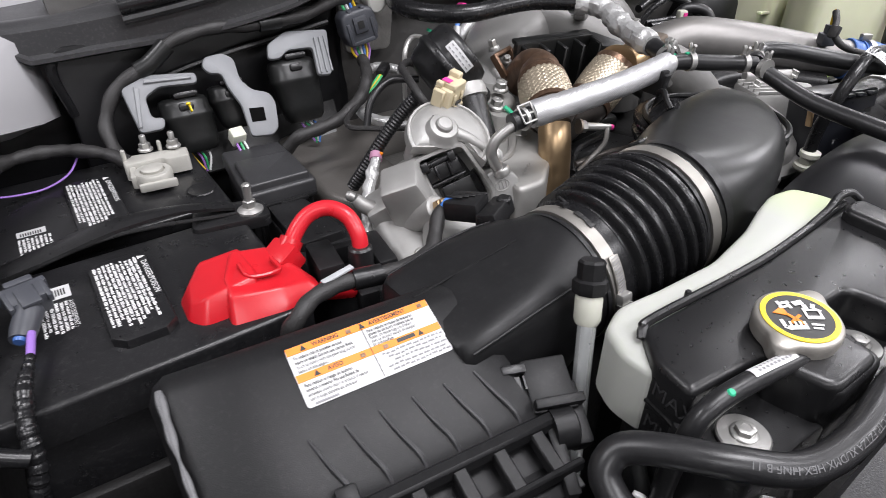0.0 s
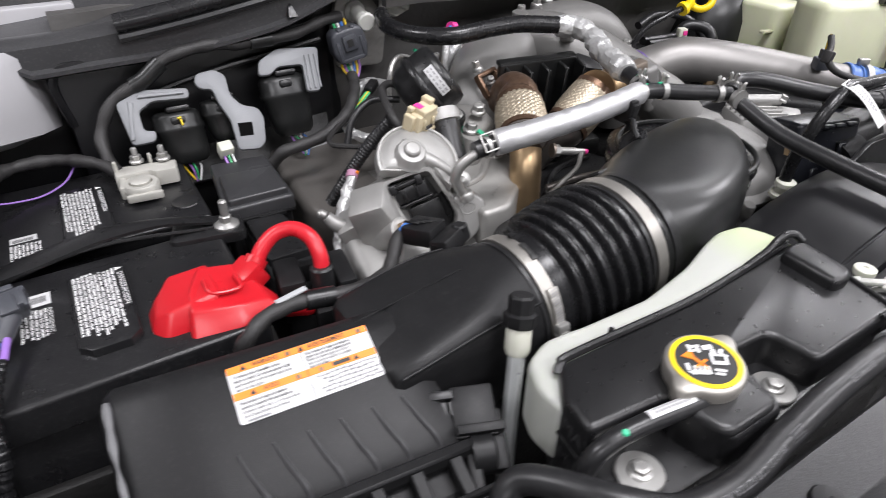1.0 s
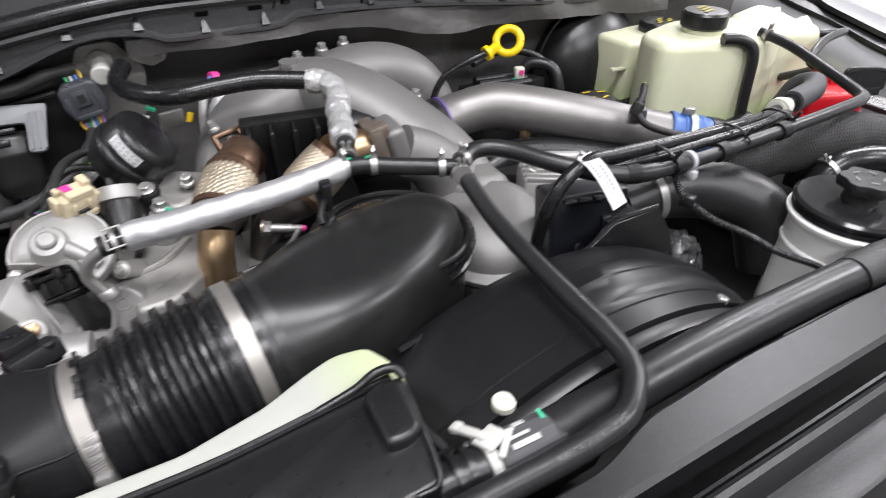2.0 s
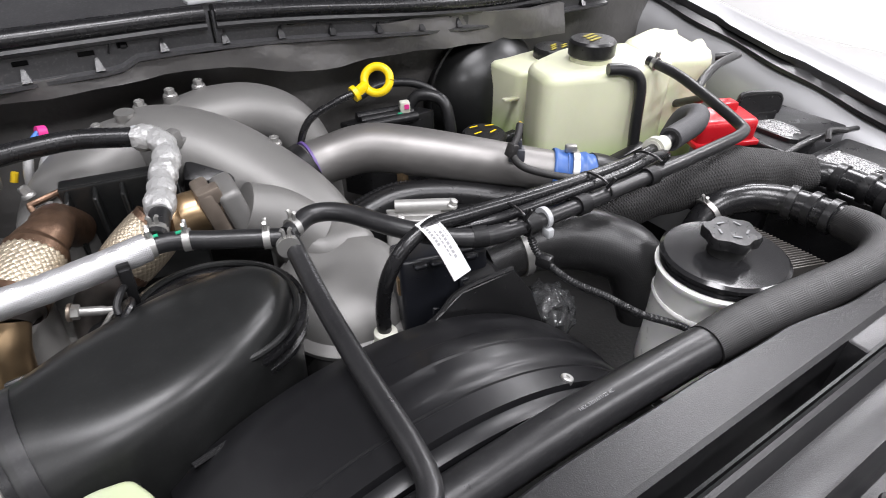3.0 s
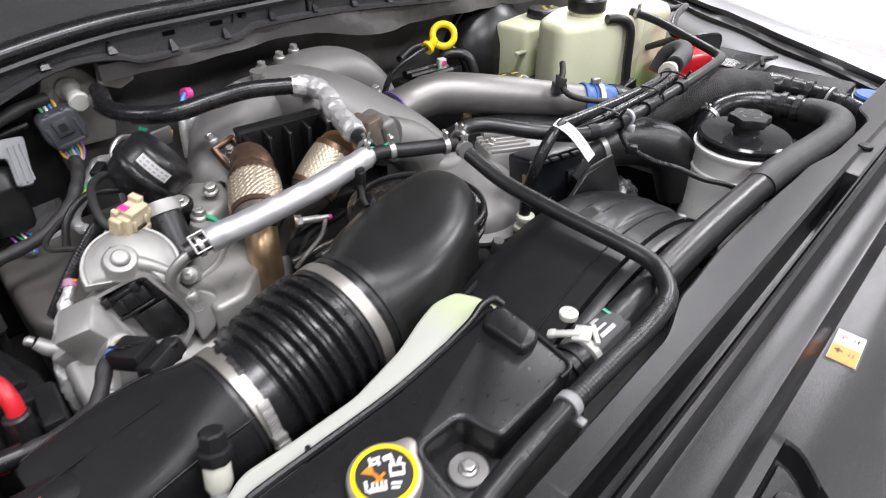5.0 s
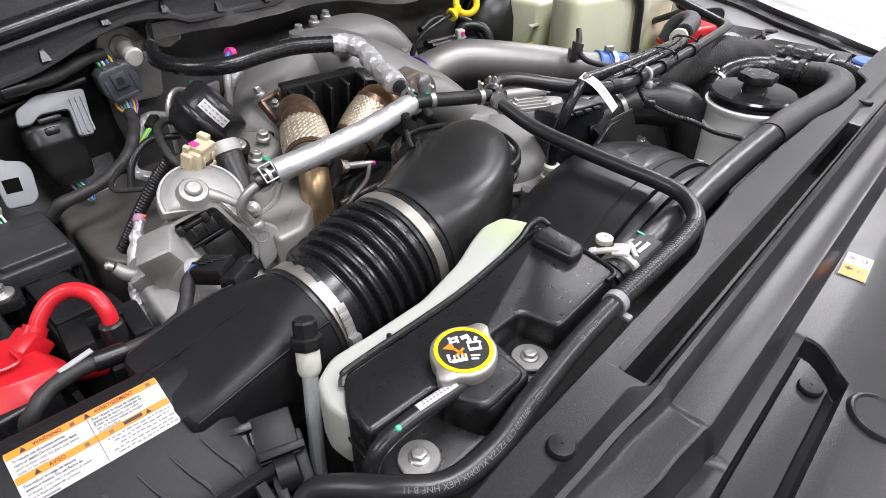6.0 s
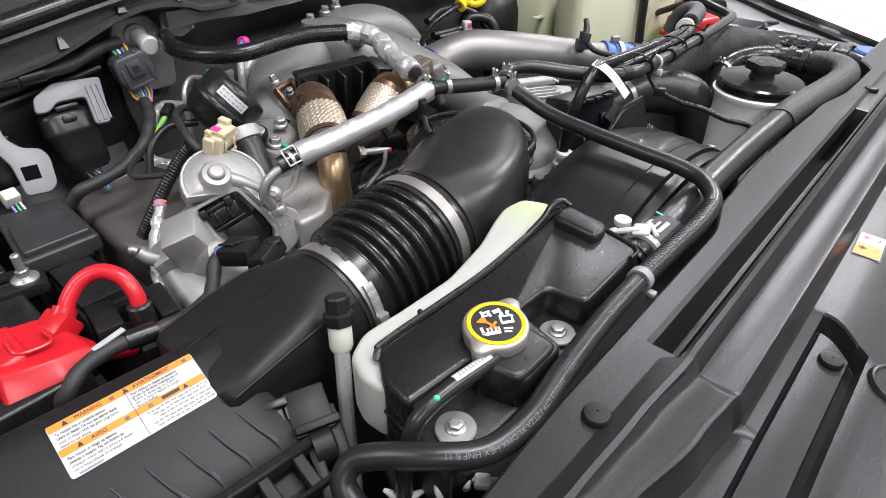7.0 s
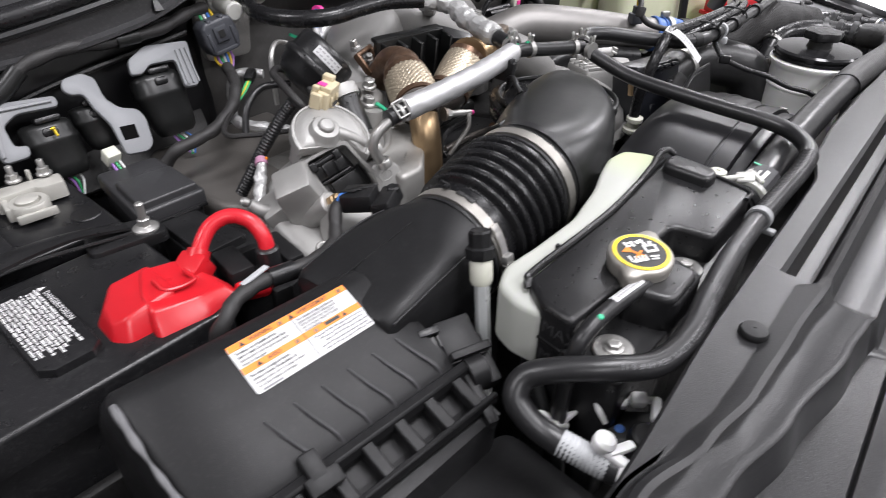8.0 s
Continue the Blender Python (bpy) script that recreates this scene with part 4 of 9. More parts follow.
for k in range(5):
    x = LW * (0.985 - 0.02 * (k % 2))
    while x > LW * (0.55 + 0.04 * (k % 3)):
        w = 0.0012 + 0.0034 * rng.random()
        part("text_line", quad(w, 0.0011, lm @ Matrix.Translation((x - w, LH * (0.335 - 0.072 * k) + 0.0003 * (int(w * 3000) % 3), 0.0012))), GREYINK, lab)
        x -= w + 0.0012

# ---- intake hose: bellows between two band clamps, then the big elbow ----
hose = thing("air_intake_hose", (0.41, 0.305, 1.10), "black rubber bellows hose with ribs and two steel band clamps", "hose")


def bellows(u, s):
    base = 0.0610 + 0.0075 * ramp01(u, 0.1, 0.7)
    if 0.235 < u < 0.805:
        ph = ((u - 0.235) / 0.57 * 6) % 1.0
        base += 0.0080 * ramp01(ph, 0.14, 0.32) * (1 - ramp01(ph, 0.68, 0.86)) - 0.001
        base += 0.0011 * (math.exp(-((ph - 0.37) / 0.05) ** 2) + math.exp(-((ph - 0.63) / 0.05) ** 2))
    return base


axis_pts = [(0.336, 0.303, 1.169), (0.375, 0.305, 1.173), (0.43, 0.308, 1.180), (0.492, 0.312, 1.187)]
part("bellows", tube(axis_pts, bellows, 60, 64, cap=False), RUBBER_SHINY, hose, "", 70)
ax1, ax2 = Vector((1, 0.03, 0.09)), Vector((1, 0.05, 0.10))
for c, ax, r, w in (((0.350, 0.3035, 1.1705), ax1, 0.0638, 0.013), ((0.4785, 0.311, 1.1855), ax2, 0.0712, 0.0135)):
    band = part("band_clamp", hose_clamp(c, ax, r, w), BANDSTEEL, hose, "bright steel band clamp")
    rr = hose_clamp(Vector(c) - Vector(ax).normalized() * (w * 0.5 + 0.004), ax, r - 0.0015, 0.004)
    part("bead", rr, RUBBER, hose)
def on_band(bm, a):
    """Turns a piece built flat (x along the duct, y round it) onto the first band clamp at the angle a."""
    bm.transform(Matrix.Translation(Vector((0.3505, 0.3035, 1.1705)) + 0.0660 * Vector((0, math.cos(radians(a)), math.sin(radians(a))))) @ Matrix.Rotation(radians(a - 90), 4, "X"))
    return bm


for k in range(3):
    part("clamp_slot", on_band(box((0.0055 - 0.0012 * (k == 1), 0.0075, 0.0012), (0, 0, 0), (0, 0, 0), 0.0005), 95 + 6.2 * k), INK, hose)
part("clamp_hook", on_band(merge(box((0.007, 0.006, 0.004), (0, 0, 0.002), (0, 0, 0), 0.001), box((0.003, 0.012, 0.003), (0.002, 0.004, 0.004), (20, 0, 0), 0.001)), 80), PLASTIC, hose, "black hook through the band")
for a in (140, 147, 154, 161):
    part("worm_track", on_band(box((0.0105, 0.0090, 0.0016), (0, 0, 0.0006), (0, 0, 0), 0.0005), a), BANDSTEEL, hose)
for k in range(13):
    part("notch", on_band(box((0.0078, 0.0007, 0.0010), (0, 0, 0.0014), (0, 0, 12), 0), 138 + 2.1 * k), GREYINK, hose)
part("worm_screw", on_band(merge(box((0.0125, 0.010, 0.0085), (0, 0, 0.003), (0, 0, 0), 0.002), hex_bolt((0, -0.005, 0.004), 0.0045, (0, -1, 0))), 168), STEEL, hose, "steel worm screw")

elbow = thing("intake_elbow", (0.62, 0.35, 1.05), "large black moulded intake elbow with a rounded end", "duct")
def duct_ring(x, cy, hw, top, low, pw, lean=0.0, n=56):
    """One upright section of the elbow: flat on top where pw is high."""
    cz, hh = (top + low) / 2, (top - low) / 2
    ring_ = []
    for k in range(n):
        a = 2 * math.pi * k / n
        ca, sa = math.cos(a), math.sin(a)
        u, v = math.copysign(abs(ca) ** (2 / pw), ca), math.copysign(abs(sa) ** (2 / pw), sa)
        ring_.append(Vector((x + lean * u, cy + hw * u, cz + hh * v + 0.0045 * u * max(0, v))))
    return ring_


DUCT = [(0.484, 0.3115, 0.0688, 1.2545, 1.1187, 2.0, -0.004), (0.505, 0.3120, 0.0690, 1.2545, 1.1180, 2.2, -0.006), (0.530, 0.3155, 0.0715, 1.2535, 1.1150, 2.8, -0.008), (0.560, 0.3215, 0.0725, 1.2525, 1.1100, 3.8, -0.012), (0.600, 0.3325, 0.0715, 1.2520, 1.1000, 4.6, -0.014),
        (0.640, 0.3460, 0.0685, 1.2515, 1.0900, 4.8, -0.012), (0.670, 0.3570, 0.0655, 1.2505, 1.0800, 4.4, -0.008), (0.694, 0.3660, 0.0615, 1.2490, 1.0750, 4.0, -0.003), (0.712, 0.3710, 0.0550, 1.2465, 1.0750, 3.6, 0.0), (0.725, 0.3740, 0.0460, 1.2430, 1.0750, 3.2, 0.0), (0.735, 0.3760, 0.0340, 1.2370, 1.0750, 2.9, 0.0), (0.7415, 0.3765, 0.0170, 1.2290, 1.0800, 2.5, 0.0)]
duct_rows = [duct_ring(*row) for row in [tuple(r_) for r_ in np.array([[sum(c * w for c, w in zip(col, wt)) for col in zip(*quad4)] for quad4, wt in [
    ([DUCT[max(0, i - 1)], DUCT[i], DUCT[i + 1], DUCT[min(len(DUCT) - 1, i + 2)]], [(-u + 2 * u * u - u ** 3) / 2, (2 - 5 * u * u + 3 * u ** 3) / 2, (u + 4 * u * u - 3 * u ** 3) / 2, (u ** 3 - u * u) / 2])
    for i in range(len(DUCT) - 1) for u in (0, 0.25, 0.5, 0.75)]] + [list(DUCT[-1])])]]
part("duct", loft(duct_rows), GLOSS, elbow, "", 60)
part("seam", tube([row[49] for row in duct_rows[6:-2:3]], 0.0011, 6, 4), GLOSS, elbow, "raised mould seam")
part("seam", tube([row[35] for row in duct_rows[6:-4:3]], 0.0009, 6, 4), GLOSS, elbow, "raised mould seam")
# the round rubber collar under the elbow's head, with its lips
CN = Vector((0.02, -0.03, 1)).normalized()
part("flange", lathe([(0.080, -0.19), (0.080, -0.024), (0.0875, -0.022), (0.0890, -0.018), (0.0885, -0.014), (0.084, -0.012), (0.0835, -0.006), (0.0895, -0.004), (0.0905, 0.000), (0.0890, 0.004), (0.084, 0.0055), (0.060, 0.007)], (0.668, 0.3845, 1.214), CN, 64), RUBBER_SHINY, elbow, "lipped rubber collar under the elbow's head", 40)
part("head_lip", tube([Vector((0.666 + 0.0790 * math.cos(a), 0.3780 + 0.0830 * math.sin(a), 1.2245)) for a in [math.pi * 2 * k / 40 for k in range(41)]], 0.0035, 8, 2, cap=False), GLOSS, elbow, "raised lip round the head")
part("tab", box((0.020, 0.016, 0.005), (0.505, 0.362, 1.240), (-35, 0, 5), 0.002), GLOSS, elbow)
ring = hose_clamp((0.503, 0.3125, 1.187), ax2, 0.0695, 0.010)
part("collar", ring, RUBBER, elbow)

# ---- coolant tank: milky shell under a black cover, with its metal cap ----
tank = thing("coolant_tank", (0.42, 0.14, 1.0), "milky white coolant tank under a moulded black cover", "coolant tank")
shell_poly = round_poly([(0.266, 0.172), (0.276, 0.196), (0.300, 0.207), (0.335, 0.202), (0.405, 0.200), (0.470, 0.212), (0.505, 0.223), (0.532, 0.229), (0.560, 0.224), (0.571, 0.200), (0.572, 0.168), (0.42, 0.168), (0.310, 0.150), (0.268, 0.146)], 0.008)
sh = prism(shell_poly, 1.163, 1.222, 0.007, 3, slope=lambda x, y: 0.009 * ramp01(x, 0.44, 0.55) - 0.004 * ramp01(-x, -0.33, -0.28))
part("shell", sh, CREAM, tank, "milky greenish-white plastic shell", 50)
cov = round_poly([(0.288, 0.175), (0.42, 0.172), (0.570, 0.178), (0.568, 0.150), (0.550, 0.077), (0.452, 0.078), (0.446, 0.116), (0.404, 0.118), (0.392, 0.066), (0.338, 0.066), (0.330, 0.112), (0.264, 0.118), (0.269, 0.150)], 0.008)
part("cover", prism(cov, 1.09, 1.2285, 0.006, 3, slope=lambda x, y: 0.006 * ramp01(x, 0.44, 0.55)), SATIN, tank, "", 50)
part("rim", tube([(0.284, 0.171, 1.2225), (0.289, 0.1750, 1.2265), (0.304, 0.1765, 1.2285), (0.42, 0.1725, 1.2290), (0.50, 0.175, 1.2325), (0.560, 0.178, 1.2350)], 0.0035, 8, 6), SATIN, tank)
part("end_cap", prism(round_poly([(0.531, 0.166), (0.549, 0.171), (0.563, 0.166), (0.557, 0.120), (0.546, 0.114), (0.528, 0.116)], 0.006, 4), 1.20, 1.2440, 0.0055, 3), SATIN, tank, "raised oblong nose of the cover", 60)
part("end_lip", tube([(0.500, 0.1755, 1.2330), (0.530, 0.1770, 1.2380), (0.548, 0.1790, 1.2440), (0.562, 0.1760, 1.2450), (0.567, 0.168, 1.2400)], [0.0032, 0.0034, 0.0038, 0.0038, 0.0030], 10, 5), SATIN, tank, "turned-up lip beside the shell")
part("edge_lip", tube([(0.562, 0.150, 1.2350), (0.556, 0.112, 1.2350), (0.547, 0.080, 1.2345), (0.530, 0.0775, 1.2340)], 0.0022, 8, 5), SATIN, tank)
lowp = prism(round_poly([(0.262, 0.128), (0.60, 0.125), (0.562, 0.062), (0.255, 0.070)], 0.01), 1.06, 1.198, 0.005, 2)
part("skirt", lowp, SATIN, tank)
part("bump", prism(round_poly([(0.325, 0.108), (0.392, 0.108), (0.388, 0.068), (0.336, 0.068)], 0.010), 1.19, 1.232, 0.006, 3), SATIN, tank)
part("peg", lathe([(0.0025, 0), (0.0025, 0.008), (0.0018, 0.009)], (0.344, 0.180, 1.222), (0, 0, 1), 10), SATIN, tank)
for x, y in ((0.288, 0.092), (0.428, 0.091)):
    b = lathe([(0.0165, 0), (0.0165, 0.002), (0.0155, 0.003), (0.010, 0.0032)], (x, y, 1.199), (0, 0, 1), 28)
    b = hex_bolt((x, y, 1.202), 0.0062, (0, 0, 1), 1.35, 0.0062, b)
    part("bolt", b, STEEL, tank, "zinc-plated flange bolt")
# the words beside the filling marks
for words, z in (("MAX", 0.0), ("MIN", -0.030)):
    part("lettering", text(words, 0.0165, plane_pose((0.2680, 0.1460, 1.2080 + z), (-0.16, -0.987, 0.04), (0.10, 0, 1.0))), COWL, tank, "raised black letters")
part("level_rib", box((0.0025, 0.030, 0.003), (0.2660, 0.1340, 1.1935), (0, 0, -9), 0.0006), SATIN, tank)

cap = thing("pressure_cap", (0.361, 0.112, 1.231), "metal pressure cap with two ears and a round yellow-rimmed warning label", "cap")
CZ = 1.2425


def ears(a):
    return 1 + 0.30 * math.exp(-abs(math.sin(a - 1.23) / 0.27) ** 2.6)


part("shell", lathe([(0.022, -0.013), (0.0262, -0.012), (0.0272, -0.004), (0.0270, 0.0008), (0.0256, 0.0027), (0.018, 0.0030), (0.002, 0.0030)], (0.361, 0.112, CZ), (-0.05, -0.03, 1), 96, wobble=ears), NICKEL, cap, "dull plated steel", 60)
part("neck", lathe([(0.022, -0.02), (0.022, -0.008)], (0.361, 0.112, CZ), (0, 0, 1), 32), SATIN, cap)
part("ring", lathe([(0.0238, 0.0031), (0.0238, 0.0037), (0.0205, 0.0037), (0.0205, 0.0031)], (0.361, 0.112, CZ), (-0.05, -0.03, 1), 48), YELLOW, cap, "yellow rim of the label")
part("disc", lathe([(0.0208, 0.0030), (0.0208, 0.0035), (0.001, 0.0035)], (0.361, 0.112, CZ), (-0.05, -0.03, 1), 40), INK, cap, "black printed disc")
cm = plane_pose((0.361, 0.112, CZ + 0.0038), (0.72, -0.69, 0.02), (0.69, 0.72, 0.06))
def cap_sign(poly, material):
    part("sign", prism(poly, 0.0, 0.0003, 0, m=cm), material, cap)


def bar_poly(x, y, w, h, ang=0.0):
    c, d = math.cos(ang), math.sin(ang)
    return [(x + c * u - d * v, y + d * u + c * v) for u, v in ((-w / 2, -h / 2), (w / 2, -h / 2), (w / 2, h / 2), (-w / 2, h / 2))]


cap_sign([(-0.0165, 0.0010), (-0.0065, -0.0010), (-0.0095, 0.0080)], ORANGE)
cap_sign(bar_poly(-0.0035, -0.0035, 0.0135, 0.0022, -0.75), ORANGE)
cap_sign(bar_poly(-0.0035, -0.0035, 0.0110, 0.0022, 0.85), ORANGE)
for p in (bar_poly(-0.0075, 0.0115, 0.0085, 0.0022, 0.35), bar_poly(-0.0045, 0.0095, 0.0022, 0.0062, 0.35), bar_poly(-0.0102, 0.0098, 0.0022, 0.0062, 0.35), bar_poly(-0.0070, 0.0078, 0.0085, 0.0018, 0.35),
          bar_poly(0.0020, 0.0125, 0.0070, 0.0040, 0.4), bar_poly(0.0055, 0.0085, 0.0030, 0.0050, 0.2), bar_poly(0.0105, 0.0100, 0.0028, 0.0045, -0.3), bar_poly(0.0125, 0.0070, 0.0050, 0.0016, -0.5),
          bar_poly(0.0040, 0.0035, 0.0016, 0.0080, 0.1), bar_poly(0.0135, 0.0025, 0.0016, 0.0080, 0.1), bar_poly(0.0088, 0.0062, 0.0100, 0.0015, 0.1), bar_poly(0.0090, -0.0008, 0.0100, 0.0030, 0.1),
          bar_poly(-0.0125, -0.0080, 0.0024, 0.0060, 0.2), bar_poly(-0.0040, -0.0115, 0.0125, 0.0034, 0.15), bar_poly(0.0012, -0.0078, 0.0014, 0.0052, 0.15), bar_poly(-0.0018, -0.0080, 0.0014, 0.0052, 0.15), bar_poly(-0.0048, -0.0084, 0.0014, 0.0052, 0.15), bar_poly(-0.0080, -0.0088, 0.0014, 0.0052, 0.15),
          bar_poly(0.0085, -0.0075, 0.0075, 0.0018, 0.0), bar_poly(0.0080, -0.0108, 0.0060, 0.0018, 0.0), bar_poly(-0.0105, -0.0130, 0.0050, 0.0012, -0.4)):
    cap_sign(p, WHITEINK)

# overflow hose from the cap with its white printed sleeve
ov = thing("overflow_hose", (0.30, 0.1, 1.15), "thin black overflow hose with a white printed sticker", "hose")
ov_pts = [(0.352, 0.098, 1.2300), (0.337, 0.098, 1.2305), (0.314, 0.1015, 1.2300), (0.292, 0.1050, 1.2285), (0.272, 0.1075, 1.2240), (0.258, 0.109, 1.211), (0.249, 0.110, 1.165), (0.249, 0.108, 1.10)]
part("pipe", tube(ov_pts, 0.0068, 14), RUBBER, ov)
part("sticker", on_path(heightfield([0.0045 * k for k in range(9)], [-0.0042 + 0.0014 * k for k in range(7)], lambda x, y: 0), ov_pts, 0.0068, 0.016, 78), WHITE, ov, "white printed sticker")
for k in range(9):
    for row_ in (-0.0022, 0.0006):
        part("print", on_path(heightfield([0.0, 0.0010 + 0.0008 * ((k * 3 + int(row_ > 0)) % 3)], [row_, row_ + 0.0016], lambda x, y: 0), ov_pts, 0.0071, 0.020 + 0.0032 * k, 78), GREYINK, ov)
part("paint_dot", lathe([(0.0028, 0), (0.002, 0.0012)], (0.2800, 0.1040, 1.2325), (0, -0.3, 1), 10), GREEN, ov)

# filler tube with black cap between air box and tank
dip = thing("filler_tube", (0.262, 0.192, 1.05), "translucent white filler tube with a black screw cap", "filler tube")
part("pipe", tube([(0.292, 0.226, 1.222), (0.284, 0.217, 1.190), (0.273, 0.205, 1.150), (0.262, 0.192, 1.10), (0.252, 0.18, 1.02)], [0.0074, 0.0070, 0.0068, 0.0070, 0.0074], 18), FROST, dip)
up = Vector((0.22, 0.26, 1)).normalized()
part("collar", lathe([(0.0088, 0), (0.0104, 0.004), (0.0104, 0.020), (0.0095, 0.024)], Vector((0.2875, 0.221, 1.199)), up, 24), NATURAL, dip, "white collar")
c = Vector((0.2930, 0.2275, 1.2215))
part("cap", lathe([(0.0125, 0), (0.0135, 0.002), (0.0135, 0.010), (0.0105, 0.0115), (0.0105, 0.024), (0.009, 0.026), (0.002, 0.026)], c, up, 8), PLASTIC, dip, "black six-sided cap", 25)

# ---- the long thin coolant hose round the tank and its branches ----
LOOP = [(0.757, 0.392, 1.268), (0.755, 0.360, 1.258), (0.751, 0.310, 1.246), (0.745, 0.245, 1.242), (0.740, 0.180, 1.240), (0.736, 0.125, 1.239), (0.729, 0.090, 1.236), (0.706, 0.066, 1.233), (0.682, 0.057, 1.231),
        (0.640, 0.055, 1.229), (0.580, 0.057, 1.228), (0.515, 0.059, 1.227), (0.440, 0.058, 1.225), (0.370, 0.053, 1.222), (0.320, 0.048, 1.219), (0.278, 0.055, 1.217), (0.250, 0.080, 1.217), (0.231, 0.109, 1.211),
        (0.218, 0.127, 1.202), (0.206, 0.127, 1.191), (0.203, 0.114, 1.181), (0.205, 0.098, 1.173), (0.209, 0.076, 1.169), (0.214, 0.052, 1.166), (0.219, 0.028, 1.163)]
coil = thing("coolant_hose", (0.5, 0.1, 1.12), "long black rubber coolant hose with printed markings and a grey clip", "hose")
part("pipe", tube(LOOP, 0.0098, 18), RUBBER, coil)
part("ribbed_sleeve", tube(LOOP[8:12], lambda u, s: 0.0101 + 0.00055 * math.sin(s * 1500), 18, 60), RUBBER, coil, "finely ribbed black sleeve", 80)
for words, s, ang, size in (("09/12/22 CTP FZTZA XL/DMX HEX HNF B 11", 0.690, 118, 0.0058), ("22131411 B2", 0.575, 110, 0.0055), ("2241 4711 B 11 12 DA1 HEX", 0.36, 100, 0.0055), ("521 10/1/22 A2 C2 5103/11 2", 0.03, 118, 0.0055)):
    part("print", on_path(text(words, size, Matrix.Identity(4)), LOOP, 0.0098, s, ang), HOSEINK, coil, "grey printed letters")
for x_, w_, y_, h_ in ((0, 0.014, -0.0034, 0.0006), (0, 0.014, 0.0028, 0.0006), (0, 0.0006, -0.0034, 0.0066), (0.0134, 0.0006, -0.0034, 0.0066), (0.002, 0.010, -0.0018, 0.0012), (0.002, 0.010, 0.0006, 0.0012)):
    part("maker_mark", on_path(quad(w_, h_, Matrix.Translation((x_, y_, 0)), thick=0.0002), LOOP, 0.0098, 0.668, 118), HOSEINK, coil)
q = Vector((0.515, 0.059, 1.227))
part("clip", merge(hose_clamp(q, (1, 0, 0), 0.0108, 0.009), box((0.008, 0.012, 0.006), q + Vector((0, -0.012, -0.010)), (0, 0, 0), 0.002)), DULLGREY, coil, "grey plastic clip")
part("fitting", tube([(0.2072, 0.087, 1.1707), (0.211, 0.066, 1.1678), (0.214, 0.052, 1.166)], lambda u, s: 0.0101 + 0.0003 * math.sin(s * 1900), 16, 24), GREY, coil, "scuffed grey ribbed hose end")
cl = lathe([(0.0075, -0.004), (0.0085, 0.0), (0.0085, 0.004), (0.006, 0.007), (0.002, 0.0075)], (0.2185, 0.060, 1.1815), (0.1, -0.3, 1), 18)
cl = box((0.009, 0.034, 0.006), (0.2165, 0.047, 1.1765), (12, 10, 4), 0.0025, 2, cl)
cl = box((0.024, 0.008, 0.006), (0.2245, 0.049, 1.1780), (0, 8, -24), 0.0025, 2, cl)
cl = box((0.022, 0.010, 0.006), (0.2065, 0.037, 1.1700), (0, -30, 14), 0.0025, 2, cl)
part("clip", cl, NYLON, coil, "white nylon clip over the hose end")

# white nylon bracket with a dark plug under the hose's bend
hb = thing("hose_bracket", (0.26, 0.06, 1.12), "white nylon hose bracket with a dark sensor plug", "bracket")
HB = plane_pose((0.2775, 0.0680, 1.1640), (0.60, -0.80, 0), (0.75, 0.56, 0.34))
fr = box((0.017, 0.009, 0.010), (-0.008, 0, 0), (0, 0, 0), 0.003)
fr = box((0.013, 0.011, 0.013), (0.009, 0.003, 0.002), (0, 0, 0), 0.003, 2, fr)
fr = box((0.050, 0.005, 0.008), (0.002, 0.005, -0.003), (0, 0, 0), 0.002, 2, fr)
fr = box((0.007, 0.020, 0.010), (0.0225, -0.004, 0), (0, 0, -12), 0.003, 2, fr)
fr.transform(HB)
part("frame", fr, NYLON, hb)
part("hook", tube([Vector((0.2675, 0.0820, 1.1660)), Vector((0.2620, 0.0850, 1.1690)), Vector((0.2570, 0.0810, 1.1660)), Vector((0.2545, 0.0730, 1.1580))], [0.0042, 0.0040, 0.0036, 0.0022], 8), NYLON, hb, "bent arm of the bracket")
part("plug", merge(box((0.050, 0.036, 0.05), (0.272, 0.060, 1.124), (0, 0, -53), 0.006, 3), lathe([(0.012, 0), (0.012, 0.010), (0.010, 0.012)], (0.266, 0.047, 1.146), (0, -0.3, 1), 18)), PLASTIC, hb, "black sensor plug")
part("dot", lathe([(0.0042, 0), (0.0032, 0.0012)], (0.2645, 0.0645, 1.1492), (0, 0, 1), 14), BLUE, hb, "blue paint dot")
part("tape_mark", box((0.006, 0.004, 0.003), (0.281, 0.0500, 1.1492), (0, 0, -53), 0.001), PURPLE, hb)
hc = thing("wire_clip", (0.247, 0.110, 1.13), "pale nylon wire clip with bent fingers", "clip")
part("base", merge(box((0.018, 0.010, 0.008), (0.2450, 0.1080, 1.1380), (0, 15, -40), 0.002), box((0.006, 0.014, 0.010), (0.2390, 0.1055, 1.1400), (0, 0, -40), 0.002)), NYLON, hc)
for fx, fy, fl in ((-0.004, 0.010, 0.012), (0.004, 0.004, 0.010), (0.009, -0.006, 0.009)):
    part("finger", tube([Vector((0.2450 + fx * 0.4, 0.1080 + fy * 0.4, 1.1400)), Vector((0.2450 + fx, 0.1080 + fy, 1.1450)), Vector((0.2450 + fx * 1.6, 0.1080 + fy * 1.5, 1.1450 + fl * 0.2))], [0.0034, 0.0030, 0.0016], 8), NYLON, hc)
solo("drain_tube", tube([(0.258, 0.138, 1.152), (0.254, 0.122, 1.128), (0.250, 0.105, 1.10), (0.246, 0.09, 1.02)], 0.0055, 12), GLOSS, "thin glossy black tube beside the coolant tank", "pipe")


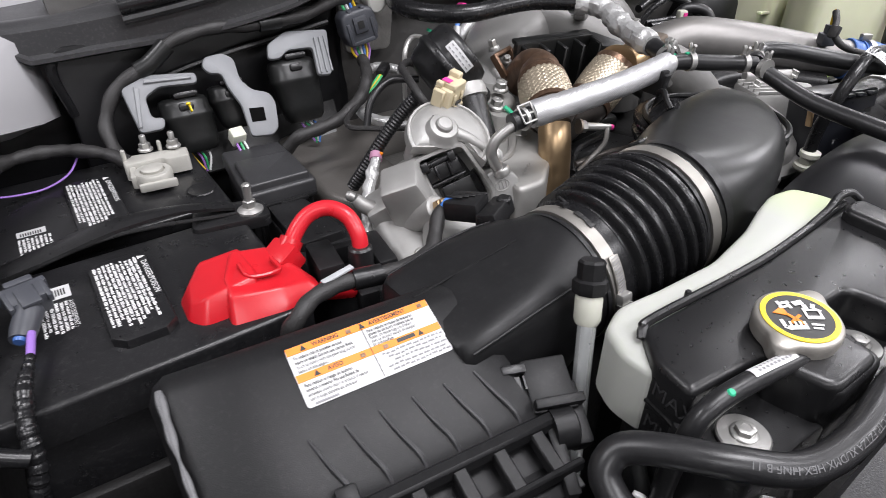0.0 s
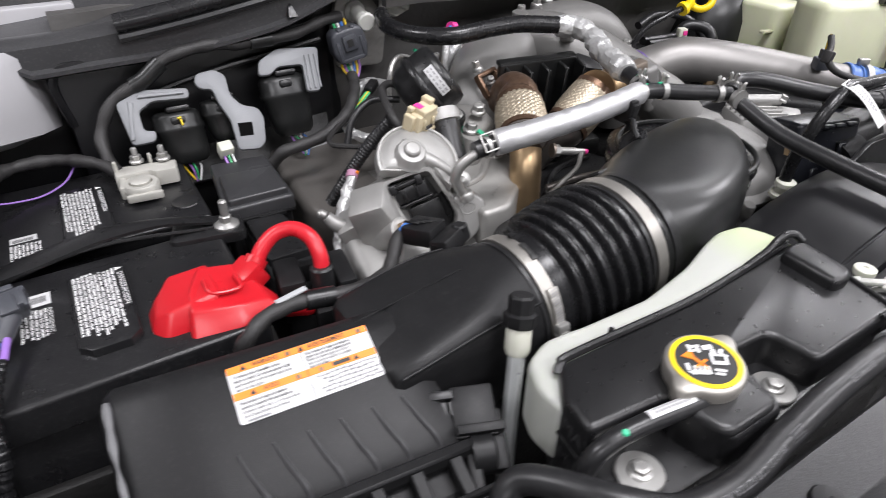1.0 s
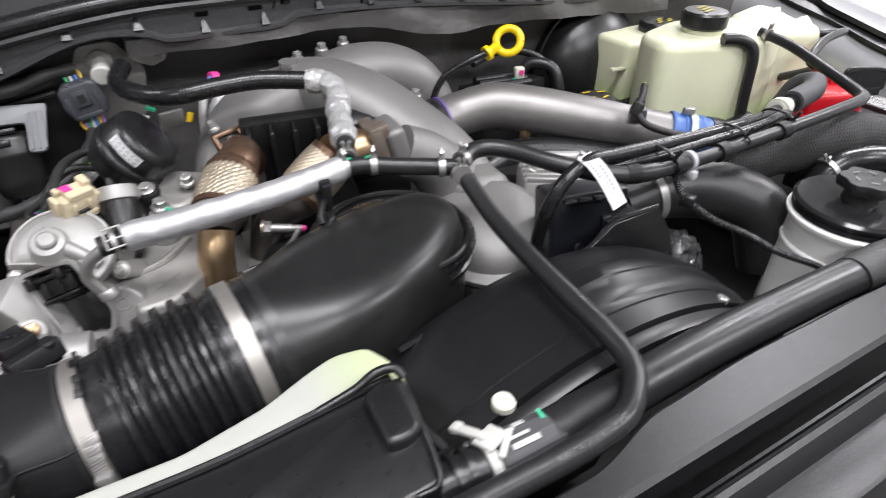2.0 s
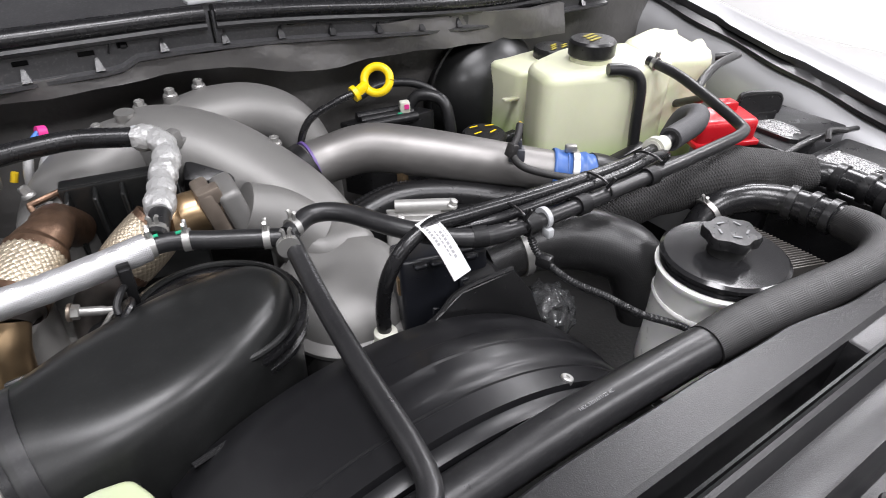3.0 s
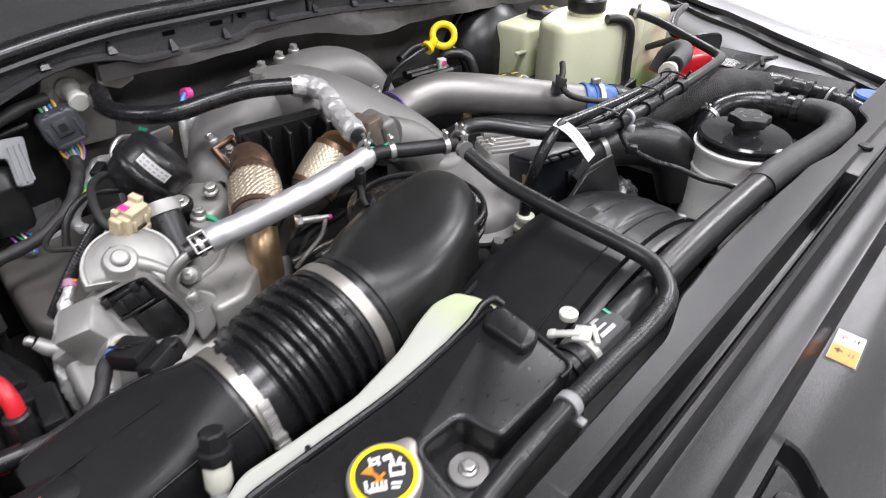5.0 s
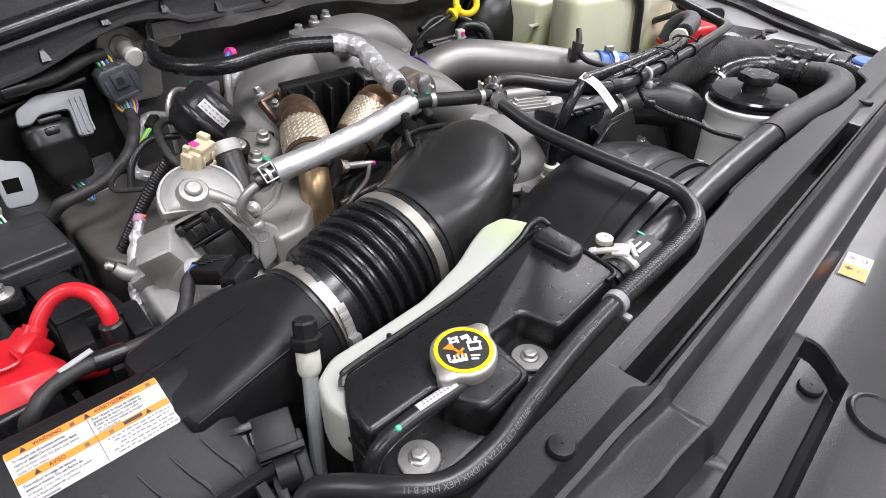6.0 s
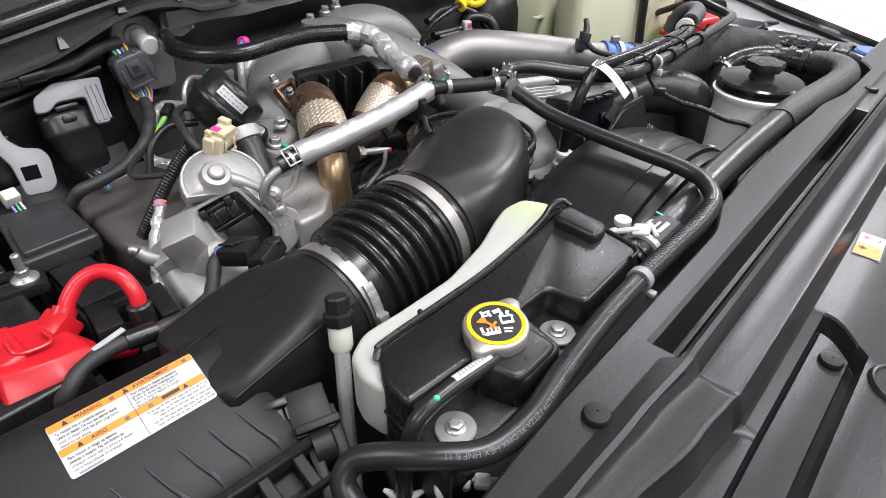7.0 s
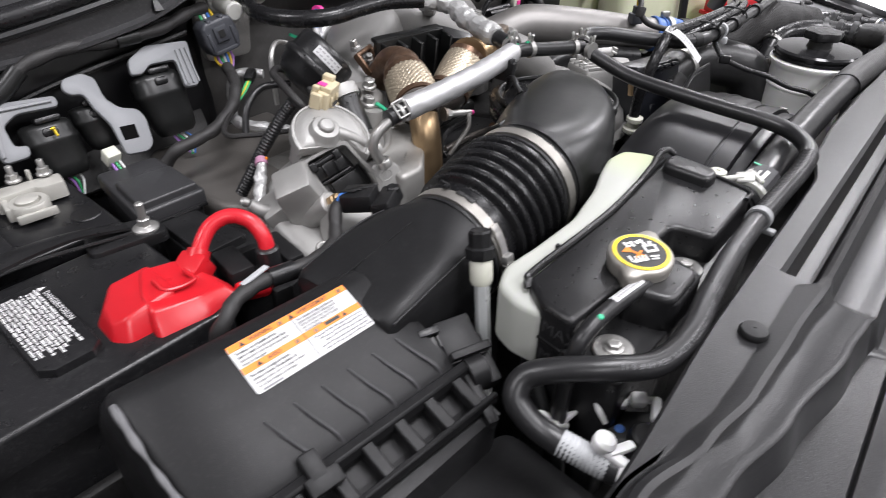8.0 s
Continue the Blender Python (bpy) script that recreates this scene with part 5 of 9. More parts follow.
def print_block(parent, m, w, h, seed, material=WHITEINK):
    """Rows of small printed bars, grouped like words."""
    r = random.Random(seed)
    bm = bmesh.new()
    y = 0.0
    while y < h:
        x, end = w * 0.06 * r.random(), w * (0.80 + 0.20 * r.random())
        tall = 0.0023 + 0.0004 * r.random()
        while x < end:
            for _ in range(r.randint(2, 8)):
                d = 0.0009 + 0.0011 * r.random()
                low_, high_ = (0.0, tall) if r.random() < 0.7 else (0.0004 * r.random(), tall * 0.75)
                bm.faces.new([bm.verts.new(m @ Vector(q)) for q in ((x, y + low_, 0.0003), (x + d, y + low_, 0.0003), (x + d, y + high_, 0.0003), (x, y + high_, 0.0003))])
                x += d + 0.00042
                if x > end:
                    break
            x += 0.0011 + 0.0006 * r.random()
        y += 0.0036 + 0.0004 * r.random()
    return part("print", bm, material, parent, "white printed lines")


def battery(at, name_label, sx, sy, vents):
    x0, y0, z1 = at
    bt = thing("battery", (x0 + sx / 2, y0 + sy / 2, z1 - 0.19), name_label, "battery", group="batteries")
    part("case", prism(round_poly([(x0 + 0.006, y0 + 0.006), (x0 + sx - 0.006, y0 + 0.006), (x0 + sx - 0.006, y0 + sy - 0.006), (x0 + 0.006, y0 + sy - 0.006)], 0.008), z1 - 0.19, z1 - 0.02, 0.002), BATTERY, bt)
    part("top", prism(round_poly([(x0, y0), (x0 + sx, y0), (x0 + sx, y0 + sy), (x0, y0 + sy)], 0.009), z1 - 0.035, z1, 0.0045, 3), BATTERY, bt)
    for vx, vy, vw, vh in vents:
        c = 0.010
        v = part("vent_cover", prism([(vx + c, vy), (vx + vw - c, vy), (vx + vw, vy + c), (vx + vw, vy + vh - c), (vx + vw - c, vy + vh), (vx + c, vy + vh), (vx, vy + vh - c), (vx, vy + c)], z1 - 0.001, z1 + 0.0085, 0.0025, 2), BATTERY, bt, "black vent cover with white printing")
        m = plane_pose((vx + 0.004, vy + vh - 0.008, z1 + 0.0088), (0, -1, 0), (1, 0, 0))
        print_block(v, m, vh - 0.018, vw - 0.016, int(vx * 999))
        part("lettering", text("DANGER/POISON", 0.0072, m @ Matrix.Translation((0.012, vw - 0.0085, 0))), WHITEINK, v)
        part("triangle", prism([(0, -0.003), (0.006, -0.003), (0.003, 0.0035)], 0, 0.0003, 0, m=m @ Matrix.Translation((0.002, vw - 0.009, 0))), WHITEINK, v)
    return bt


batA = battery((-0.098, 0.392, 1.172), "black car battery with white danger printing", 0.238, 0.190, [(-0.012, 0.424, 0.050, 0.128)])
batB = battery((-0.100, 0.610, 1.172), "black car battery with a grey terminal clamp", 0.243, 0.185, [(-0.008, 0.608, 0.050, 0.135)])
for bt, x, y, sd in ((batA, -0.055, 0.545, 5), (batB, -0.060, 0.668, 8)):
    m = plane_pose((x, y, 1.1724), (0, -1, 0), (1, 0, 0))
    part("sticker", quad(0.020 if sd == 5 else 0.012, 0.026, m, thick=0.0004), WHITE, bt, "small white barcode sticker")
    for k in range(9):
        part("bar", quad(0.010 if sd == 5 else 0.006, 0.0012, m @ Matrix.Translation((0.005, 0.003 + 0.0022 * k, 0.0004)), thick=0.0003), INK, bt)
    print_block(bt, m @ Matrix.Translation((0.024, 0, 0) if sd == 5 else (0.016, 0, 0)), 0.050 if sd == 5 else 0.032, 0.020 if sd == 5 else 0.030, sd)
    if sd == 5:
        part("lettering", text("AVERTISSEMENT :", 0.0055, m @ Matrix.Translation((0.026, 0.024, 0))), WHITEINK, bt)

# hold-down strap between the batteries with its stud
strap = thing("battery_strap", (0.04, 0.59, 1.17), "black bowed hold-down strap between the batteries", "bracket")
strap_path = spline([(-0.085, 0.588, 1.175), (-0.04, 0.588, 1.183), (0.02, 0.593, 1.190), (0.08, 0.592, 1.189), (0.135, 0.582, 1.181)], 6)
part("bar", loft([[p + Vector((0, dy * k_, dz)) for dy, dz in ((-0.015, -0.001), (-0.0145, 0.002), (-0.006, 0.0035), (0.006, 0.0035), (0.0145, 0.002), (0.015, -0.001), (0.006, -0.002), (-0.006, -0.002))]
                  for p, k_ in zip(strap_path, [0.55 + 0.45 * math.sin(math.pi * min(1, 0.15 + q / 22)) for q in range(len(strap_path))])]), SATIN, strap, "", 40)
part("edge", tube([(-0.08, 0.578, 1.173), (0.02, 0.580, 1.187), (0.135, 0.570, 1.178)], 0.0022, 8), SATIN, strap)
part("foot", prism(round_poly([(0.085, 0.562), (0.165, 0.548), (0.170, 0.590), (0.10, 0.612)], 0.012), 1.165, 1.178, 0.004, 2), SATIN, strap)
stud = lathe([(0.0135, 0), (0.0135, 0.002), (0.010, 0.004), (0.0085, 0.005)], (0.149, 0.568, 1.178), (0, 0, 1), 20)
stud = lathe([(0.0068, 0.004), (0.0068, 0.012), (0.0058, 0.013)], (0.149, 0.568, 1.178), (0, 0, 1), 6, stud)
stud = lathe([(0.0042, 0.011)] + [(0.0042 + 0.0004 * (k % 2), 0.012 + 0.0012 * k) for k in range(16)] + [(0.003, 0.032)], (0.149, 0.568, 1.178), (0, 0, 1), 12, stud)
part("stud", stud, STEEL, strap, "threaded zinc stud with a flanged nut")

# terminal clamp on the rear battery
term = thing("battery_terminal", (0.09, 0.70, 1.172), "grey cast battery terminal clamp with two studs", "terminal")
TERMINAL = mat("grey_terminal_metal", (0.50, 0.49, 0.45), 0.42, 0.3, bump=0.2, bscale=500, var=0.14, dust=0.1)
part("clamp", lathe([(0.0115, -0.008), (0.0195, -0.008), (0.0205, -0.004), (0.0205, 0.006), (0.0190, 0.0085), (0.0135, 0.0085), (0.0125, 0.006)], (0.083, 0.695, 1.184), (0, 0, 1), 36), TERMINAL, term)
part("plate", prism(round_poly([(0.058, 0.716), (0.060, 0.744), (0.132, 0.732), (0.128, 0.706), (0.103, 0.708), (0.098, 0.716)], 0.004), 1.176, 1.196, 0.003, 2), TERMINAL, term)
part("jaw", box((0.007, 0.030, 0.016), (0.064, 0.704, 1.184), (0, 0, -8), 0.002), TERMINAL, term)
part("lip", box((0.040, 0.006, 0.010), (0.083, 0.6745, 1.182), (0, 0, -6), 0.002), TERMINAL, term)
part("post", lathe([(0.0120, 0), (0.0120, 0.004), (0.0095, 0.006), (0.002, 0.0062)], (0.083, 0.697, 1.190), (0, 0, 1), 28), TERMINAL, term)
for x, y in ((0.088, 0.742), (0.118, 0.734)):
    b = hex_bolt((x, y, 1.198), 0.0065, (0, 0, 1), 1.3, 0.009)
    part("nut", lathe([(0.0036, 0.006), (0.0036, 0.018), (0.0028, 0.019)], (x, y, 1.198), (0, 0, 1), 12, b), STEEL, term, "zinc nut on a stud")
part("tang", box((0.005, 0.006, 0.026), (0.062, 0.732, 1.196), (8, 0, 0), 0.002), TERMINAL, term)
part("tang", box((0.004, 0.006, 0.016), (0.103, 0.738, 1.200), (8, 0, 10), 0.0015), TERMINAL, term)
part("blot", lathe([(0.016, 0), (0.015, 0.0015), (0.013, 0.001)], (0.122, 0.655, 1.1725), (0, 0, 1), 24), BATTERY, batB)

# red boot over the front battery's terminal and the red cable
boot = thing("terminal_boot", (0.09, 0.42, 1.172), "bright red plastic boot over the battery terminal", "terminal cover")
def boot_block(low, high, z0, z1s):
    """A faceted cover that narrows towards its top, with rounded edges."""
    bm = bmesh.new()
    a = [bm.verts.new((x, y, z0)) for x, y in low]
    b = [bm.verts.new((x, y, z - 0.006)) for (x, y), z in zip(high, z1s)]
    bm.faces.new(b)
    bm.faces.new(a[::-1])
    for k in range(len(a)):
        bm.faces.new((a[k], a[(k + 1) % len(a)], b[(k + 1) % len(a)], b[k]))
    bmesh.ops.recalc_face_normals(bm, faces=bm.faces[:])
    bmesh.ops.bevel(bm, geom=bm.edges[:], offset=0.0042, segments=3, affect="EDGES", profile=0.5, clamp_overlap=True)
    return bm


part("body", boot_block([(0.042, 0.426), (0.053, 0.413), (0.100, 0.413), (0.100, 0.492), (0.062, 0.490), (0.043, 0.463)], [(0.050, 0.438), (0.062, 0.429), (0.108, 0.428), (0.108, 0.476), (0.072, 0.478), (0.054, 0.458)], 1.166, [1.190, 1.198, 1.2030, 1.204, 1.202, 1.192]), RED, boot, "", 40)
part("body", boot_block([(0.071, 0.399), (0.120, 0.392), (0.158, 0.400), (0.160, 0.433), (0.138, 0.484), (0.090, 0.488), (0.074, 0.438)], [(0.078, 0.419), (0.120, 0.412), (0.147, 0.415), (0.146, 0.432), (0.130, 0.470), (0.098, 0.472), (0.082, 0.440)], 1.166, [1.197, 1.195, 1.188, 1.190, 1.200, 1.2055, 1.2035]), RED, boot, "", 40)
part("rib", tube([(0.098, 0.448, 1.1988), (0.101, 0.430, 1.1950), (0.126, 0.429, 1.1925), (0.126, 0.446, 1.1955)], 0.0022, 8), RED, boot)
part("skirt", box((0.034, 0.020, 0.016), (0.170, 0.408, 1.166), (0, 12, -10), 0.006), RED, boot)
nk = Vector((0.62, 0.32, 0.60)).normalized()
part("neck", merge(box((0.030, 0.028, 0.026), (0.138, 0.456, 1.182), (0, -25, 20), 0.003), lathe([(0.012, 0), (0.011, 0.02)], (0.140, 0.457, 1.182), nk, 16)), RED, boot)
cab = thing("positive_cable", (0.18, 0.45, 1.15), "red battery cable bent in an arch into a black holder", "cable")
cpts = [(0.147, 0.460, 1.182), (0.157, 0.466, 1.198), (0.174, 0.470, 1.211), (0.192, 0.464, 1.216), (0.204, 0.448, 1.211), (0.207, 0.434, 1.196), (0.205, 0.428, 1.180), (0.2045, 0.427, 1.170)]
part("sleeve", tube(cpts, 0.0078, 16), RED_RUBBER, cab)
part("tape", on_path(quad(0.008, 0.052, Matrix.Identity(4), thick=0.0003), cpts, 0.0087, 0.0, 0), INK, cab)
part("collar", lathe([(0.0115, 0), (0.0125, 0.008), (0.0115, 0.034), (0.0095, 0.036)], (0.204, 0.426, 1.152), (0.02, 0.06, 1), 20), RUBBER, cab, "black heat-shrink collar")

# black junction box that takes the red cable
jb = thing("junction_box", (0.20, 0.48, 1.05), "black plastic junction box with ribs round the red cable", "fuse box")
part("case", prism(round_poly([(0.165, 0.425), (0.172, 0.598), (0.222, 0.592), (0.240, 0.520), (0.236, 0.405), (0.190, 0.395)], 0.006), 1.04, 1.152, 0.005, 2), PLASTIC, jb)
jq = box((0.026, 0.050, 0.05), (0.178, 0.452, 1.152), (0, 0, -8), 0.004)
jq = box((0.020, 0.060, 0.05), (0.230, 0.440, 1.148), (0, 0, -8), 0.004, 2, jq)
jq = box((0.05, 0.012, 0.045), (0.208, 0.462, 1.150), (0, 0, -8), 0.003, 2, jq)
jq = box((0.020, 0.03, 0.045), (0.195, 0.404, 1.140), (0, 0, -8), 0.004, 2, jq)
part("shroud", jq, PLASTIC, jb)
part("lid", prism(round_poly([(0.172, 0.500), (0.174, 0.595), (0.218, 0.590), (0.226, 0.500)], 0.006), 1.150, 1.162, 0.003, 2), SATIN, jb)

fuse = thing("fuse_box", (0.21, 0.67, 1.05), "black fuse box with a ridged snap lid", "fuse box")
part("case", prism(round_poly([(0.158, 0.606), (0.172, 0.728), (0.240, 0.722), (0.236, 0.606)], 0.005), 1.05, 1.162, 0.003, 2), PLASTIC, fuse)
lidf = part("lid", prism(round_poly([(0.156, 0.602), (0.170, 0.734), (0.244, 0.727), (0.240, 0.600)], 0.006), 1.158, 1.1765, 0.004, 3), LIDGREY, fuse)
part("panel", prism(round_poly([(0.1625, 0.6075), (0.1700, 0.680), (0.2370, 0.672), (0.2345, 0.6060)], 0.004), 1.172, 1.1850, 0.0035, 3), LIDGREY, lidf, "raised front panel of the lid")
part("lid_tab", prism(round_poly([(0.207, 0.684), (0.236, 0.678), (0.238, 0.688), (0.214, 0.694)], 0.003), 1.174, 1.1800, 0.0015, 2), LIDGREY, lidf)
part("lid_lip", box((0.076, 0.004, 0.005), (0.199, 0.5985, 1.1590), (0, 0, -1), 0.0012), PLASTIC, lidf)
part("tongue", merge(box((0.026, 0.008, 0.018), (0.208, 0.598, 1.150), (0, 0, 0), 0.002), box((0.034, 0.004, 0.006), (0.208, 0.595, 1.158), (0, 0, 0), 0.0015)), PLASTIC, fuse, "snap latch")
part("latch_gap", box((0.014, 0.001, 0.005), (0.208, 0.5935, 1.150), (0, 0, 0), 0.0003), VOID, fuse)
for x_ in (0.168, 0.184, 0.228):
    part("case_rib", box((0.003, 0.004, 0.07), (x_, 0.6045, 1.118), (0, 0, 0), 0.001), PLASTIC, fuse)

# relay carriers with pale grey brackets on the slanted rack behind the battery
rack = thing("relay_rack", (0.22, 0.82, 1.10), "black rack with three relay connectors and pale grey brackets", "relay rack")
rack_pose = plane_pose((0.0, 0.777, 1.22), (1, 0, 0), (0, 0.62, 0.785))


def rack_plate(poly, lift, thick, material, label=""):
    bm = prism(round_poly(poly, 0.006, 4), lift, lift + thick, 0.0018, 2, m=rack_pose)
    return part("bracket", bm, material, rack, label)


BRACKET = mat("grey_bracket_plastic", (0.20, 0.206, 0.217), 0.45, bump=0.2, bscale=600, var=0.12, dust=0.1)
rack_plate([(0.086, 0.039), (0.119, 0.051), (0.176, 0.044), (0.174, 0.030), (0.128, 0.034), (0.109, 0.024), (0.108, -0.002), (0.122, -0.004), (0.118, -0.018), (0.090, -0.018)], 0.006, 0.006, BRACKET, "pale grey plastic bracket")
rack_plate([(0.184, 0.046), (0.190, 0.058), (0.214, 0.060), (0.226, 0.050), (0.224, 0.022), (0.234, 0.006), (0.254, -0.002), (0.258, -0.016), (0.250, -0.050), (0.240, -0.058), (0.212, -0.054), (0.214, -0.012), (0.206, 0.014), (0.204, 0.034), (0.190, 0.036)], 0.014, 0.005, BRACKET, "pale grey S-shaped bracket with a square hole")
part("hole", prism([(0.219, -0.036), (0.237, -0.038), (0.240, -0.020), (0.221, -0.018)], 0.0191, 0.0194, 0, m=rack_pose), VOID, rack)
rack_plate([(0.270, 0.042), (0.276, 0.062), (0.306, 0.076), (0.366, 0.070), (0.350, 0.006), (0.330, 0.008), (0.336, 0.048), (0.300, 0.050), (0.286, 0.040)], 0.010, 0.006, BRACKET, "pale grey plastic bracket")
for k in range(3):
    part("bracket_rib", prism([(0.334 + 0.008 * k, 0.010), (0.3365 + 0.008 * k, 0.010), (0.344 + 0.007 * k, 0.060), (0.3415 + 0.007 * k, 0.060)], 0.0158, 0.0185, 0.0005, 1, m=rack_pose), BRACKET, rack)
part("bracket_rib", prism([(0.090, -0.012), (0.094, -0.012), (0.106, 0.036), (0.100, 0.038)], 0.0118, 0.0150, 0.0008, 1, m=rack_pose), BRACKET, rack)
part("bracket_rib", prism([(0.112, 0.040), (0.168, 0.036), (0.168, 0.040), (0.114, 0.045)], 0.0118, 0.0150, 0.0008, 1, m=rack_pose), BRACKET, rack)
for cx, top, low, hw, cy in ((0.152, 1.232, 1.166, 0.0275, 0.802), (0.212, 1.236, 1.184, 0.024, 0.806), (0.304, 1.254, 1.172, 0.030, 0.806)):
    h = top - low
    secs = []
    for u, k, d in ((0.0, 0.72, 0.55), (0.03, 0.90, 0.80), (0.10, 0.98, 1.0), (0.26, 1.0, 1.0), (0.30, 1.05, 1.06), (0.36, 1.05, 1.06), (0.40, 0.99, 1.0), (0.75, 0.92, 0.95), (0.93, 0.84, 0.85), (1.0, 0.70, 0.65)):
        secs.append(oval((cx + 0.004 * u, cy - 0.024 * u, top - h * u), (0, -0.3, -1), hw * 1.12 * k, 0.021 * d, 36, 2.5, up=(0, -1, 0)))
    part("relay_connector", loft(secs), GLOSS, rack, "black rounded relay connector", 45)
    part("connector_latch", box((0.018, 0.010, 0.010), (cx, cy - 0.022, top - 0.006), (-20, 0, 0), 0.003), SATIN, rack)
    part("connector_latch", box((0.030, 0.012, 0.008), (cx + 0.004, cy - 0.012, top + 0.006), (-20, 0, 0), 0.003), SATIN, rack)
part("paint_tick", merge(box((0.0022, 0.004, 0.012), (0.1545, 0.7690, 1.2285), (-35, 0, 8), 0.0006), box((0.005, 0.004, 0.0022), (0.1530, 0.7690, 1.2330), (-35, 0, 8), 0.0006)), YELLOW, rack, "yellow paint tick")
part("backplate", prism(round_poly([(0.05, -0.06), (0.38, -0.06), (0.40, 0.10), (0.05, 0.09)], 0.01), -0.11, -0.095, 0.002, 1, m=rack_pose), DARK, rack)
for k, px in enumerate((0.148, 0.306)):
    for j in range(4):
        w0 = Vector((px - 0.006 + 0.006 * j, 0.780, 1.170))
        part("wire", tube([w0, w0 + Vector((0.004 + 0.002 * (j % 2), -0.008 - 0.003 * (j % 3), -0.010)), w0 + Vector((0.012 - 0.004 * j, -0.014, -0.026 - 0.003 * (j % 2)))], 0.0014, 6), WIRES[(j + k) % 5], rack)
part("mark", box((0.003, 0.0006, 0.012), (0.156, 0.7735, 1.214), (-16, 0, 0), 0), YELLOW, rack)
bw = thing("plug_connector", (0.20, 0.735, 1.16), "small natural nylon plug with green and white wires", "connector")
part("plug", box((0.018, 0.016, 0.020), (0.196, 0.738, 1.190), (30, 0, 5), 0.002), NATURAL, bw)
for j in range(3):
    part("wire", tube([(0.192 + 0.005 * j, 0.734, 1.184), (0.194 + 0.005 * j, 0.722, 1.172), (0.200 + 0.005 * j, 0.716, 1.155)], 0.0016, 6), WIRES[j + 1], bw)

# glossy black liner behind the rack, and the rail in front of it
liner = thing("bay_liner", (0.2, 0.87, 1.1), "glossy black plastic liner in the bay's rear corner", "panel", kind="structure")
part("panel", prism(round_poly([(0.030, 0.842), (0.40, 0.855), (0.42, 0.868), (0.030, 0.858)], 0.004), 0.98, 1.300, 0.004, 2, slope=lambda x, y: 0.012 * x), SHROUD, liner)
part("rail", tube([(0.085, 0.836, 1.235), (0.20, 0.836, 1.262), (0.38, 0.834, 1.288)], 0.0045, 8), SATIN, liner)
part("lip", tube([(0.034, 0.845, 1.22), (0.030, 0.842, 1.288), (0.10, 0.840, 1.302), (0.40, 0.852, 1.306)], 0.006, 8), SHROUD, liner)
loom = thing("wiring_loom", (0.2, 0.80, 1.18), "thick black taped wiring loom curving behind the relays", "cable")
part("sleeve", tube([(0.062, 0.748, 1.184), (0.058, 0.770, 1.200), (0.060, 0.792, 1.222), (0.085, 0.802, 1.258), (0.128, 0.804, 1.278), (0.160, 0.806, 1.300), (0.212, 0.808, 1.308), (0.262, 0.808, 1.304), (0.333, 0.808, 1.307), (0.378, 0.812, 1.318), (0.41, 0.822, 1.318)],
                     lambda u, s: 0.0080 + 0.0008 * math.sin(s * 160), 14), TAPE, loom)
part("tape_end", tube([(0.112, 0.8045, 1.2715), (0.128, 0.8045, 1.2785), (0.152, 0.806, 1.2960)], 0.0108, 12), GLOSS, loom, "shiny tape")
part("tape_end", tube([(0.270, 0.808, 1.3040), (0.30, 0.808, 1.3050)], 0.0102, 12), GLOSS, loom, "shiny tape")

# loom to the rear battery's clamp, and a fat loom beside the batteries
l2 = thing("battery_loom", (-0.09, 0.6, 1.0), "fat black taped loom running past the batteries", "cable")
part("sleeve", tube([(0.066, 0.735, 1.190), (0.046, 0.764, 1.196), (0.005, 0.792, 1.200), (-0.040, 0.790, 1.203), (-0.068, 0.755, 1.206), (-0.086, 0.660, 1.206), (-0.092, 0.55, 1.200), (-0.096, 0.48, 1.188), (-0.108, 0.42, 1.165), (-0.115, 0.36, 1.13), (-0.118, 0.30, 1.08), (-0.12, 0.25, 1.0)],
                     lambda u, s: 0.0078 + 0.0020 * ramp01(u, 0.55, 0.8) + 0.0007 * math.sin(s * 130) + 0.0005 * math.sin(s * 310), 16, 10), TAPE, l2)
part("tape_ring", hose_clamp((-0.093, 0.53, 1.1985), (0.05, 1, 0.12), 0.0128, 0.004), INK, l2)
part("wire", tube([(0.020, 0.790, 1.190), (0.004, 0.768, 1.180), (-0.022, 0.752, 1.176), (-0.050, 0.742, 1.180), (-0.074, 0.728, 1.190)], 0.0012, 6), PURPLE, l2, "violet wire")

sc = thing("sensor_plug", (-0.055, 0.48, 1.172), "slate grey sensor plug with a blue core and violet tape", "connector")
ax = Vector((-0.35, -0.85, -0.25)).normalized()
sq = plane_pose((-0.056, 0.497, 1.194), (0.98, 0.20, 0.0), (-0.20, 0.95, 0.22)) @ Matrix.Diagonal((0.80, 0.85, 0.80, 1))
for c_, s_, b_ in (((0, 0.004, 0.002), (0.036, 0.026, 0.026), 0.004), ((0, 0.014, 0.004), (0.044, 0.008, 0.020), 0.002), ((0, -0.004, 0.015), (0.018, 0.026, 0.005), 0.0015), ((-0.017, 0.0, 0.010), (0.005, 0.026, 0.010), 0.0015), ((0.017, 0.0, 0.010), (0.005, 0.026, 0.010), 0.0015), ((0, 0.020, 0.012), (0.026, 0.008, 0.008), 0.002)):
    tmp = box(s_, c_, (0, 0, 0), b_)
    tmp.transform(sq)
    part("body", tmp, SLATE, sc)
part("barrel", lathe([(0.0100, 0), (0.0112, 0.004), (0.0100, 0.008), (0.0098, 0.020), (0.0084, 0.030), (0.0055, 0.030)], Vector((-0.057, 0.490, 1.194)), ax, 24), SLATE, sc)
part("core", lathe([(0.0052, 0), (0.004, 0.004)], Vector((-0.057, 0.490, 1.196)) + ax * 0.0295, ax, 14), BLUE, sc, "blue core")
